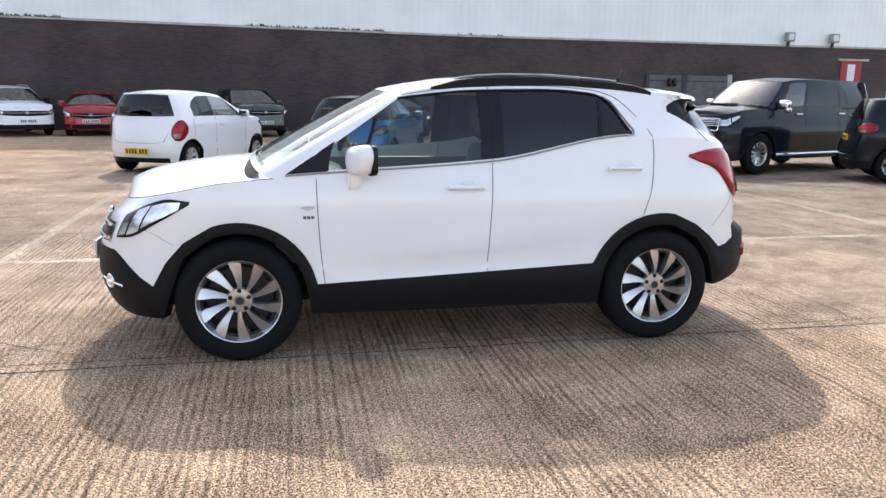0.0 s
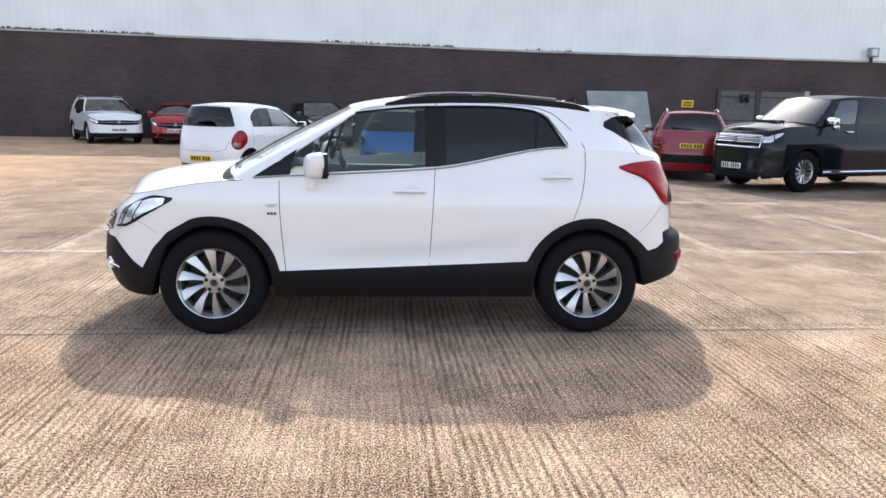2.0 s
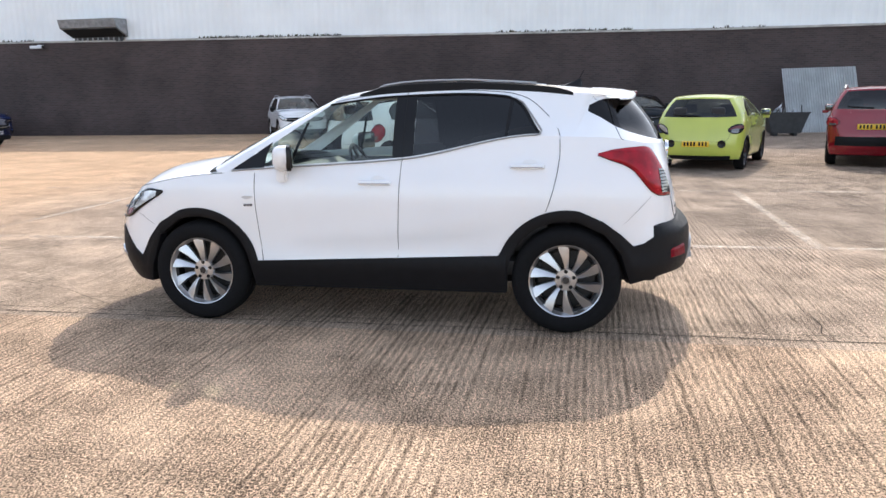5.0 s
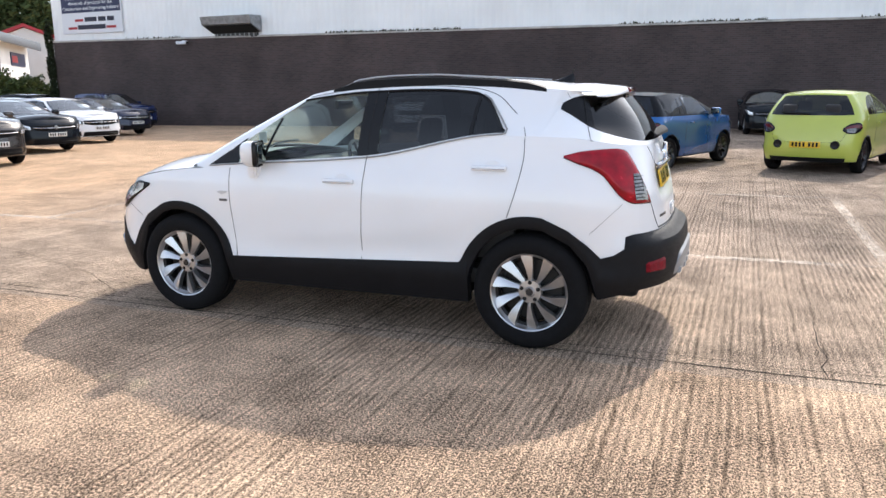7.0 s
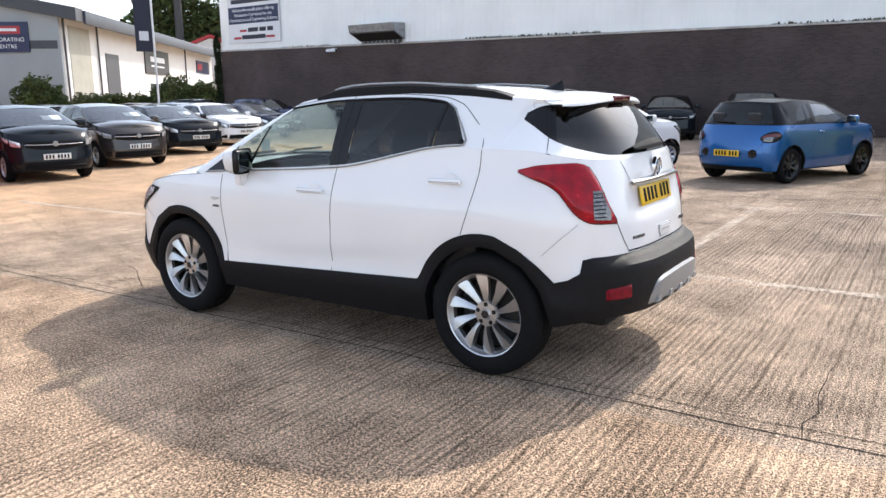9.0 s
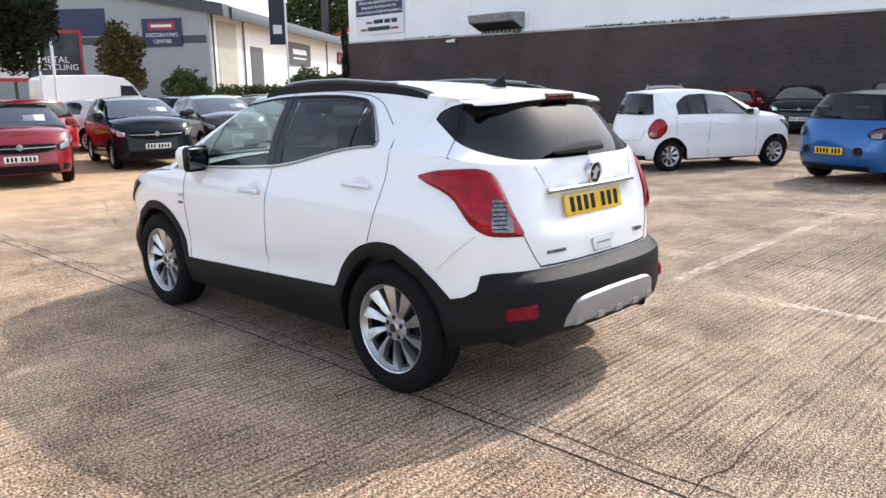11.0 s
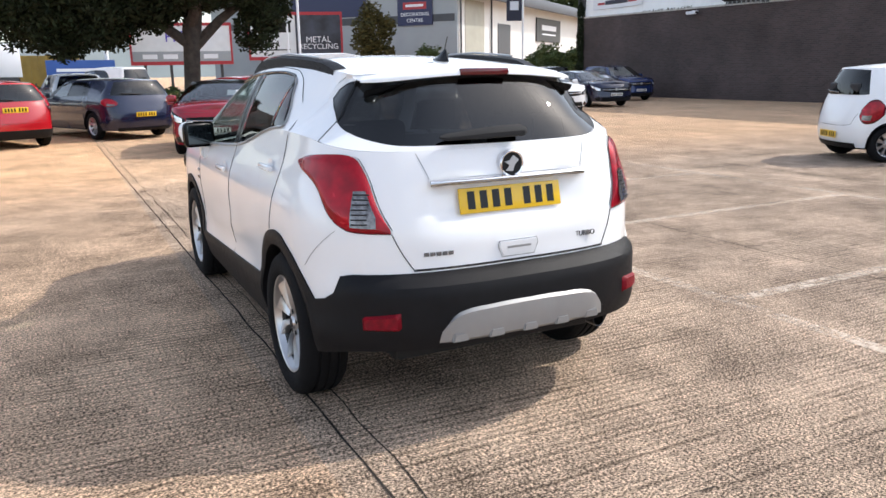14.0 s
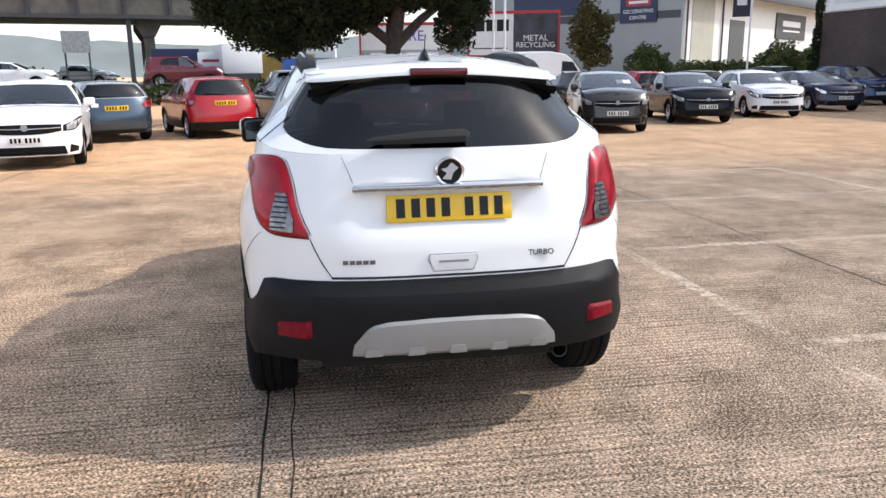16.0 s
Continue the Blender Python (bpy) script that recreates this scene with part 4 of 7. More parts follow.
def ribbon(name, pts, w, mat, z=0.004, label="", cat="", jit=0.0, kind="structure"):
    bm = bmesh.new()
    pts = [Vector((*p, 0)) for p in pts]
    fine = []
    for a, b in zip(pts, pts[1:]):
        k = max(1, int((b - a).length / 0.12)) if jit else 1
        fine += [a.lerp(b, i / k) for i in range(k)]
    fine.append(pts[-1])
    prev = None
    for i, p in enumerate(fine):
        d = (fine[min(i + 1, len(fine) - 1)] - fine[max(i - 1, 0)]).normalized()
        s = Vector((-d.y, d.x, 0))
        o = jit * noise.noise(p * 1.7) * 3 + jit * noise.noise(p * 9)
        ww = w * (1 + (0.7 * noise.noise(p * 6 + Vector((3, 1, 0))) if jit else 0))
        q = [bm.verts.new((p + s * (o + ww / 2)).to_tuple()[:2] + (z,)), bm.verts.new((p + s * (o - ww / 2)).to_tuple()[:2] + (z,))]
        if prev:
            bm.faces.new((prev[0], prev[1], q[1], q[0]))
        prev = q
    return tagged(part(name, bm, mat, None, smooth=False), label, cat, kind=kind)


# ---- the long brick building behind ----
WALL_A, WALL_B = Vector((-31.8, 25.9, 0)), Vector((27.0, 26.6, 0))
WALL_D = (WALL_B - WALL_A).normalized()


def wall_top(x):
    return 4.28 + (3.86 - 4.28) * min(1, max(0, (x + 31.8) / 38))


def brick_material():
    m = bpy.data.materials.new("dark_brick")
    m.use_nodes = True
    n, l = m.node_tree.nodes, m.node_tree.links
    b = n["Principled BSDF"]
    b.inputs["Roughness"].default_value = 0.85
    co = n.new("ShaderNodeTexCoord")
    mp = n.new("ShaderNodeMapping")
    mp.inputs["Rotation"].default_value = (radians(90), 0, 0)
    l.new(co.outputs["Object"], mp.inputs["Vector"])
    br = n.new("ShaderNodeTexBrick")
    br.inputs["Color1"].default_value = (0.078, 0.054, 0.052, 1)
    br.inputs["Color2"].default_value = (0.052, 0.038, 0.037, 1)
    br.inputs["Mortar"].default_value = (0.075, 0.063, 0.06, 1)
    br.inputs["Scale"].default_value = 1.0
    br.inputs["Brick Width"].default_value, br.inputs["Row Height"].default_value = 0.225, 0.075
    br.inputs["Mortar Size"].default_value = 0.010
    l.new(mp.outputs[0], br.inputs["Vector"])
    nz = n.new("ShaderNodeTexNoise")
    nz.inputs["Scale"].default_value, nz.inputs["Detail"].default_value = 0.5, 8
    l.new(co.outputs["Object"], nz.inputs["Vector"])
    hs = n.new("ShaderNodeHueSaturation")
    mr = n.new("ShaderNodeMapRange")
    mr.inputs["From Min"].default_value, mr.inputs["From Max"].default_value, mr.inputs["To Min"].default_value, mr.inputs["To Max"].default_value = 0.3, 0.7, 0.75, 1.3
    l.new(nz.outputs[0], mr.inputs["Value"])
    l.new(mr.outputs[0], hs.inputs["Value"])
    l.new(br.outputs["Color"], hs.inputs["Color"])
    l.new(hs.outputs[0], b.inputs["Base Color"])
    bp = n.new("ShaderNodeBump")
    bp.inputs["Strength"].default_value, bp.inputs["Distance"].default_value = 0.6, 0.01
    bp.invert = True
    l.new(br.outputs["Fac"], bp.inputs["Height"])
    l.new(bp.outputs[0], b.inputs["Normal"])
    return m


BRICK = brick_material()
CLADDING = material("white_profiled_cladding", (0.86, 0.88, 0.88), 0.55, 0, 0, 0.05, 0.6)
COPING = material("weathered_coping", (0.45, 0.43, 0.40), 0.8, 0, 0, 0.3, 3)


def wall_y(x):
    return WALL_A.y + (x - WALL_A.x) / (WALL_B.x - WALL_A.x) * (WALL_B.y - WALL_A.y)


bm = bmesh.new()
xs = [-31.8 + 58.8 * k / 28 for k in range(29)]
rows = []
for x in xs:
    y = wall_y(x)
    rows.append([bm.verts.new((x, y, 0)), bm.verts.new((x, y, wall_top(x))), bm.verts.new((x, y + 0.35, wall_top(x))), bm.verts.new((x, y + 0.35, 0))])
for a, b in zip(rows, rows[1:]):
    strip(bm, a, b)
bm.faces.new(rows[0])
bm.faces.new(rows[-1][::-1])
tagged(part("wall_brick", bm, BRICK, None, smooth=False), "dark brown brick wall of the long warehouse", "wall", kind="structure")
bm = bmesh.new()
H_TOP = 9.6
n_rib = 196
prev = None
for k in range(n_rib * 2 + 1):
    x = -31.8 + 58.8 * k / (n_rib * 2)
    o = 0.02 if k % 2 else 0.0
    y = wall_y(x) + 0.10 + o
    q = [bm.verts.new((x, y, wall_top(x) + 0.02)), bm.verts.new((x, y, H_TOP))]
    if prev:
        bm.faces.new((prev[0], q[0], q[1], prev[1]))
    prev = q
tagged(part("wall_cladding", bm, CLADDING, None, smooth=False), "pale grey metal cladding above the brick wall", "wall", kind="structure")
bm = bmesh.new()
rows = []
for x in xs:
    y, z = wall_y(x), wall_top(x)
    rows.append([bm.verts.new((x, y - 0.05, z + 0.004)), bm.verts.new((x, y - 0.05, z + 0.07)), bm.verts.new((x, y + 0.095, z + 0.10)), bm.verts.new((x, y + 0.095, z + 0.004))])
for a, b in zip(rows, rows[1:]):
    strip(bm, a + [a[0]], b + [b[0]])
tagged(part("trim", bm, COPING, None, smooth=False), "weathered pale coping along the top of the brick", "coping", kind="structure")
# back, end and roof of the building
bm = bmesh.new()
box(bm, (-31.8, 26.9, 0), (27.0, 50.0, H_TOP - 0.02))
tagged(part("warehouse_volume", bm, CLADDING, None, smooth=False), "plain pale metal end and roof of the long warehouse", "building", kind="structure")


# ---- parked cars ----
BLUE = paint("mid_blue_paint", (0.006, 0.105, 0.34), 0.4)
LIME = paint("yellow_green_paint", (0.50, 0.56, 0.10))
RED = paint("red_paint", (0.36, 0.004, 0.010))
MAROON = paint("dark_red_paint", (0.24, 0.005, 0.015), 0.1)
BLACKP = paint("black_paint", (0.008, 0.011, 0.015))
NAVY = paint("navy_paint", (0.008, 0.013, 0.042), 0.3)
BRONZE = paint("brown_grey_paint", (0.06, 0.052, 0.048), 0.6)
SLATE = paint("blue_grey_paint", (0.045, 0.075, 0.11), 0.5)
GREY = paint("dark_grey_paint", (0.05, 0.055, 0.06), 0.4)
DULL_RED = paint("dull_dark_red_paint", (0.11, 0.008, 0.016))
GLOSS_ROOF = material("black_roof_paint", (0.006, 0.006, 0.007), 0.16, 0, 0, 0.05, 4, spec=0.22)
DEEP_BLUE = paint("deep_blue_paint", (0.010, 0.026, 0.11), 0.3)
SILVER = paint("silver_paint", (0.42, 0.43, 0.44), 0.6)

plain_car("hatchback", "white small hatchback on concrete, red upright tail lamps", heading(-2.86, 11.32, 62.7), WHITE, L=3.6, W=1.60, H=1.54, wb=2.425, r=0.29, nose=0.90, hood=1.0, belt_r=1.03, tail=0.22, lamps="tall", zlamp=0.80, zplate=0.42)
plain_car("hatchback", "mid-blue small hatchback with a black roof", heading(0.82, 11.46, 66.7), BLUE, L=3.70, W=1.72, H=1.48, wb=2.31, r=0.31, nose=0.86, hood=1.0, belt_r=1.02, tail=0.3, rim=(0.225, DARK_ALLOY), black_roof=True, lamps="dark", zlamp=0.82, zplate=0.53, doors=3)
plain_car("hatchback", "yellow-green small hatchback with dark tail lamps", heading(4.08, 11.7, 70.6), LIME, L=3.70, W=1.72, H=1.48, wb=2.31, r=0.31, nose=0.86, hood=1.0, belt_r=1.02, tail=0.3, rim=(0.225, DARK_ALLOY), lamps="dark", zlamp=0.82, zplate=0.53, doors=3)
plain_car("small_suv", "dark red small SUV with silver roof rails", heading(7.5, 12.45, 70.6), MAROON, L=3.70, W=1.69, H=1.59, wb=2.435, r=0.32, nose=0.9, hood=1.04, belt_r=1.12, tail=0.2, kind="suv", roof_rails=True, zlamp=0.90, zplate=0.80, insert=(0.42, 0.60))
plain_car("pickup", "black pickup with a hard top and chrome mirrors", heading(9.6, 10.05, 199), BLACKP, L=5.26, W=1.85, H=1.98, wb=3.085, r=0.42, nose=1.19, hood=1.33, belt_r=1.36, rake=0.62, shift=-0.2, kind="pickup", grille=0.8, metal=0, rim=(0.245, ALLOY), spokes=12, plate_r=False)
plain_car("suv", "black SUV with red tail lamps beside the pickup", heading(11.6, 7.0, -30), BLACKP, L=4.2, W=1.78, H=1.60, wb=2.6, r=0.34, nose=0.9, hood=1.05, belt_r=1.15, kind="suv", trim=CLAD)
plain_car("suv", "white SUV with a black grille, parked nose out by the wall", heading(-10.2, 23.6, -60), WHITE, grille=0.8, L=4.48, W=1.85, H=1.63, wb=2.675, r=0.35, nose=0.92, hood=1.06, belt_r=1.15, kind="suv", trim=CLAD, roof_rails=True)
plain_car("hatchback", "red hatchback parked nose out by the wall", heading(-7.6, 23.9, -80), RED, L=4.0, W=1.74, H=1.48, wb=2.49, r=0.31)
plain_car("hatchback", "black hatchback with a price card in its windscreen", heading(-13.37, 4.45, -12), BLACKP, L=3.9, W=1.70, H=1.525, wb=2.5, r=0.3, nose=0.90, hood=1.05, rake=1.0, shift=-0.22, card=True)
plain_car("hatchback", "brown-grey hatchback with a price card in its windscreen", heading(-14.8, 7.35, -12), BRONZE, L=3.9, W=1.70, H=1.525, wb=2.5, r=0.3, nose=0.90, hood=1.05, rake=1.0, shift=-0.22, card=True)
plain_car("saloon_car", "black saloon with a chrome-edged grille, parked nose out", heading(-17.5, 11.1, -12), BLACKP, L=4.79, W=1.83, H=1.46, wb=2.82, r=0.33, nose=0.80, hood=0.95, rake=0.95, card=True)
plain_car("hatchback", "white hatchback with a dark chrome-edged grille", heading(-19.25, 14.6, -12), WHITE, L=4.37, W=1.81, H=1.485, wb=2.66, r=0.32, nose=0.8, hood=0.95, rake=0.9, card=True)
plain_car("saloon_car", "navy saloon parked nose out in the row", heading(-21.7, 18.5, -8), NAVY, L=4.7, W=1.83, H=1.45, wb=2.75, r=0.33, card=True)
plain_car("suv", "dark blue SUV parked close to the brick wall", heading(-25.2, 22.9, -8), DEEP_BLUE, L=4.5, W=1.84, H=1.65, wb=2.65, r=0.35, nose=0.95, hood=1.08, belt_r=1.18, kind="suv")
plain_car("hatchback", "dark red hatchback with a black roof, price card inside", heading(-12.2, 1.5, -15), MAROON, L=4.06, W=1.76, H=1.44, wb=2.54, r=0.32, black_roof=True, card=True)
plain_car("estate_car", "dark navy estate with yellow rear plate", heading(-17.8, -0.7, 203), NAVY, L=4.95, W=1.88, H=1.5, wb=2.96, r=0.34, nose=0.82, hood=0.96, belt_r=1.06)
plain_car("hatchback", "bright red hatchback with a black rear bumper", heading(-16.15, -3.2, 201), RED, L=3.97, W=1.72, H=1.49, wb=2.49, r=0.31, lamps="tall", zlamp=0.98, zplate=0.86, trim=CLAD)
plain_car("hatchback", "blue-grey hatchback with a silver roof", heading(-15.5, -5.7, 205), SLATE, L=3.95, W=1.74, H=1.42, wb=2.47, r=0.31, zlamp=0.88, zplate=0.80, silver_roof=True)
plain_car("hatchback", "white hatchback with an oval dark grille, nose out", heading(-10.6, -5.6, 12), WHITE, L=4.04, W=1.74, H=1.48, wb=2.49, r=0.31)
plain_car("suv", "dark grey SUV with a pale grille by the wall", heading(-2.3, 23.7, -72), GREY, L=4.4, W=1.8, H=1.66, wb=2.67, r=0.35, nose=1.0, hood=1.1, belt_r=1.15, kind="suv")
plain_car("small_suv", "black small SUV with round fog lamps by the wall", heading(-5.3, 23.9, -72), BLACKP, L=4.13, W=1.76, H=1.57, wb=2.53, r=0.34, nose=0.95, hood=1.08, belt_r=1.12, kind="suv")
plain_car("hatchback", "black hatchback parked nose out by the brick wall", heading(3.2, 23.9, -86), BLACKP, L=4.25, W=1.79, H=1.47, wb=2.63, r=0.32)

# the second row, seen over the first
plain_car("people_carrier", "silver people carrier behind the dark estate", heading(-24.2, -1.2, 188), SILVER, L=4.4, W=1.8, H=1.66, wb=2.7, r=0.32, nose=0.95, hood=1.05, belt_r=1.08, kind="suv")
plain_car("hatchback", "bright red hatchback in the second row", heading(-17.6, 2.9, 198), RED, L=4.0, W=1.74, H=1.5, wb=2.5, r=0.31)
plain_car("hatchback", "white hatchback in the second row, tail towards the yard", heading(-19.2, 5.6, 190), WHITE, L=4.1, W=1.74, H=1.47, wb=2.5, r=0.31)
plain_car("hatchback", "black hatchback in the second row", heading(-20.6, 8.6, 186), BLACKP, L=4.1, W=1.74, H=1.5, wb=2.5, r=0.31)
plain_car("hatchback", "red hatchback in the second row", heading(-23.6, 11.9, 186), RED, L=4.1, W=1.74, H=1.5, wb=2.5, r=0.31)
plain_car("estate_car", "black estate in the second row", heading(-25.2, 15.0, 186), BLACKP, L=4.6, W=1.8, H=1.5, wb=2.7, r=0.32)
plain_car("hatchback", "silver hatchback in the second row", heading(-27.6, 18.6, 184), SILVER, L=4.1, W=1.76, H=1.5, wb=2.5, r=0.31)
plain_car("suv", "black SUV in the second row near the wall", heading(-30.6, 22.0, 180), BLACKP, L=4.4, W=1.8, H=1.66, wb=2.65, r=0.34, nose=0.95, hood=1.08, belt_r=1.16, kind="suv")
plain_car("saloon_car", "dark red saloon in the third row", heading(-31.0, 14.0, 185), MAROON, L=4.5, W=1.78, H=1.46, wb=2.65, r=0.32)
plain_car("suv", "dark red SUV on the road along the bank", Matrix.Translation((0, 0, 0.858)) @ heading(-40.4, -7.25, 98), DULL_RED, L=4.4, W=1.8, H=1.68, wb=2.65, r=0.34, nose=0.95, hood=1.08, belt_r=1.16, kind="suv")
plain_car("saloon_car", "white saloon side-on on the raised road", Matrix.Translation((0, 0, 0.858)) @ heading(-41.0, -16.4, 95), WHITE, L=4.5, W=1.78, H=1.46, wb=2.65, r=0.32)
plain_car("hatchback", "silver hatchback on the bank beyond the road", Matrix.Translation((0, 0, 0.85)) @ heading(-59.2, -17.3, 80), SILVER, L=4.2, W=1.76, H=1.5, wb=2.55, r=0.31)


def van(m, label):
    root = thing("panel_van", label, "van", m, "parked vans")
    bm = bmesh.new()
    prof = [(-2.55, 0.35), (-2.62, 0.75), (-2.5, 1.02), (-1.75, 1.22), (-1.1, 2.05), (-0.8, 2.28), (0, 2.40), (2.4, 2.38), (2.6, 2.2), (2.65, 0.4), (2.6, 0.3)]
    rows = []
    for k in range(9):
        a = k / 8 * 2 - 1
        inset = 0.10 * abs(a) ** 6
        rows.append([(x + (inset if x < 0 else -inset), a * 0.97 * (1 - 0.09 * max(0, (z - 1.2)) / 1.2), z - inset * 0.5 * (z > 1)) for x, z in prof])
    vs = [[bm.verts.new(p) for p in r] for r in rows]
    for a, b in zip(vs, vs[1:]):
        strip(bm, a + [a[0]], b + [b[0]])
    bm.faces.new(vs[0])
    bm.faces.new(vs[-1])
    part("body", bm, WHITE, root, angle=30)
    for sg in (1, -1):
        bm = bmesh.new()
        prism(bm, [(-1.45, 1.30), (-1.05, 1.92), (-0.55, 1.95), (-0.5, 1.30)], sg * 0.955, sg * 0.965, 'Y')
        for v in bm.verts:
            v.co.y *= (1 - 0.085 * (v.co.z - 1.2) / 1.2)
        part("cab_window", bm, BLACK, root, smooth=False)
        bm = bmesh.new()
        box(bm, (-1.55, sg * 1.08 - 0.08, 1.25), (-1.45, sg * 1.08 + 0.08, 1.5), 0.03)
        part("door_mirror", bm, BLACK, root)
        bm = bmesh.new()
        prism(bm, [(2.60, 0.9), (2.64, 0.9), (2.64, 1.4), (2.60, 1.4)], sg * 0.80, sg * 0.94, 'Y')
        part("tail_lamp", bm, RED_LENS, root)
    bm = bmesh.new()
    prism(bm, [(-0.8, 1.27), (0.8, 1.27), (0.72, 1.98), (-0.72, 1.98)], 0, 0.01, 'X')
    for v in bm.verts:
        v.co.x += -1.73 + (v.co.z - 1.22) * 0.76 - 0.03
    part("windscreen", bm, FARGLASS, root, smooth=False)
    for x in (-1.7, 1.6):
        for sg in (1, -1):
            wheel(root, x, sg * 0.82, 0.34, 0.21, SATIN, 6, 20, 0.2, sg)
    return root


plain_car("people_carrier", "tall white people carrier behind the dark estate", heading(-31.2, 0.3, 215), WHITE, L=4.6, W=1.82, H=1.92, wb=2.75, r=0.33, nose=1.0, hood=1.12, belt_r=1.22, kind="suv")
van(heading(-29.6, 10.3, 88), "white panel van parked side-on in front of the billboard")


# ---- the white crossover ----
HERO = Shape(dent=0.035)
hero = thing("crossover_car", "white five-door crossover with black lower trim, on open concrete", "car", Matrix.Translation((0, 0, 0.02)))
body_panels(HERO, hero, (WHITE, CLAD, CLEAR, PRIVACY))
four_wheels(hero, HERO, 0.239, ALLOY, 10, 48, 0.77, 0.16, 0.215, 0.010, 0.010)
interior(hero, HERO)


def flip(p, sg):
    return Vector((p.x, p.y * sg, p.z))


def seam(pts, sg, r=0.0021, mat=None, name="panel_gap"):
    return tubed(name, [flip(p, sg) for p in pts], r, mat or DULL, hero, 5)


def fine(points, n=24):
    """Points spread evenly along a smooth curve through (a, b) pairs."""
    fa, fb = curve([(i, p[0]) for i, p in enumerate(points)]), curve([(i, p[1]) for i, p in enumerate(points)])
    return [(fa(i * (len(points) - 1) / n), fb(i * (len(points) - 1) / n)) for i in range(n + 1)]


def g(x, v, out=0.0):
    return HERO.house(('s', x), v, out)


def theta_back(y, z=0.95):
    lo, hi = 0.0, math.pi / 2
    for _ in range(30):
        mid = (lo + hi) / 2
        lo, hi = (mid, hi) if -HERO.at(('r', mid), z).y < y else (lo, mid)
    return lo


def back_sheet(name, mat, ys, lo, hi, out=0.012, rows=5, parent=None, label="", edge=True):
    """A plate on the tail between two heights that depend on y."""
    pts = []
    n = len(ys) - 1
    for i, y in enumerate(ys):
        a, b = lo(y), hi(y)
        col = []
        for j in range(rows + 1):
            rim = min(i / n, 1 - i / n, j / rows, 1 - j / rows)
            col.append(HERO.back(y, a + (b - a) * j / rows, out * (min(1, 0.1 + rim * 8) if edge else 1)))
        pts.append(col)
    return surf(name, pts, mat, parent or hero, label, False, 40)


for sg in (1, -1):
    # door gaps
    seam([HERO.side(x, z, 0.0005) for x, z in fine([(-0.795, 0.42), (-0.815, 0.6), (-0.83, 0.85), (-0.835, 1.03)])], sg)
    seam([HERO.side(x, z, 0.0005) for x, z in fine([(0.165, 0.455), (0.175, 0.7), (0.195, 1.10)])] + [g(0.20, v, 0.0015) for v in (0.02, 0.3, 0.6, 0.85, 0.96)], sg)
    seam([HERO.side(x, z, 0.0005) for x, z in fine([(1.145, 0.79), (1.19, 0.93), (1.217, 1.06), (1.228, 1.16), (1.226, 1.235)])] + [g(x, v, 0.0015) for x, v in fine([(1.225, 0.02), (1.185, 0.24), (1.085, 0.56), (0.965, 0.83), (0.82, 0.932), (0.5, 0.96), (0.2, 0.962), (-0.2, 0.962), (-0.6, 0.96), (-1.02, 0.955)], 40)], sg)
    # bonnet line, bumper joints
    sts = [s for s in HERO.stations() if HERO.at(s, 0.9).x < -0.98 and HERO.at(s, 0.9).x > -1.95]
    seam([HERO.at(s, HERO.f_belt(HERO.at(s, 0.95).x), 0.001) + Vector((0, 0.012, 0.004)) for s in sts], sg)
    seam([HERO.side(x, z, 0.0005) for x, z in fine([(-1.80, 0.76), (-1.72, 0.73), (-1.62, 0.67)])], sg, 0.0008)
    seam([HERO.side(x, z, 0.0005) for x, z in fine([(1.80, 0.88), (1.72, 0.80), (1.63, 0.71)])], sg, 0.0008)
    # tailgate gap
    seam([HERO.back(-abs(y), z, 0.0005) for y, z in fine([(0.57, 0.868), (0.55, 0.82), (0.525, 0.77), (0.49, 0.715)])], sg, 0.0022)
    # bright strip below the side glass, black seal above it
    tubed("window_strip", [flip(g(x, 0.035, 0.006), sg) for x in np.linspace(-1.03, 1.07, 40)] + [flip(g(x, v, 0.006), sg) for x, v in ((1.10, 0.06), (1.10, 0.14), (1.05, 0.34), (0.99, 0.58), (0.95, 0.73), (0.90, 0.815))], 0.006, SATIN, hero)
    tubed("window_seal", [flip(HERO.house(('s', x), HERO.f_glass_top(x) + 0.012, 0.001), sg) for x in np.linspace(-1.02, 1.07, 50)], 0.008, BLACK, hero)
    # door handles in shallow cups
    for x0, z0 in ((0.025, 0.972), (1.025, 1.076)):
        c = HERO.side(x0, z0, 0.0)
        bm = bmesh.new()
        lathe(bm, [(0.0001, 0.0), (0.045, 0.001), (0.055, 0.003), (0.058, 0.001)], 20)
        for v in bm.verts:
            v.co = Vector((x0 + 0.015 + v.co.x * 0.85, sg * (c.y - 0.0015), z0 + 0.012 + v.co.z * 0.55))
        part("handle_cup", bm, WHITE, hero)
        bm = bmesh.new()
        box(bm, (x0 - 0.11, -0.012, -0.015), (x0 + 0.11, 0.012, 0.015), 0.010, Matrix.Translation((0, sg * (c.y - 0.026), z0)), 3)
        hd = part("door_handle", bm, WHITE, hero)
        tubed("handle_line", [(x0 - 0.10, sg * (c.y - 0.039), z0 - 0.004), (x0 + 0.10, sg * (c.y - 0.039), z0 - 0.004)], 0.0025, CHROME, hd)
    # roof rail
    xs = [-0.14, -0.08, 0.02, 0.15, 0.5, 0.9, 1.05, 1.18, 1.26, 1.30]
    hs = [0.002, 0.012, 0.034, 0.041, 0.044, 0.041, 0.039, 0.034, 0.016, 0.002]
    rows = []
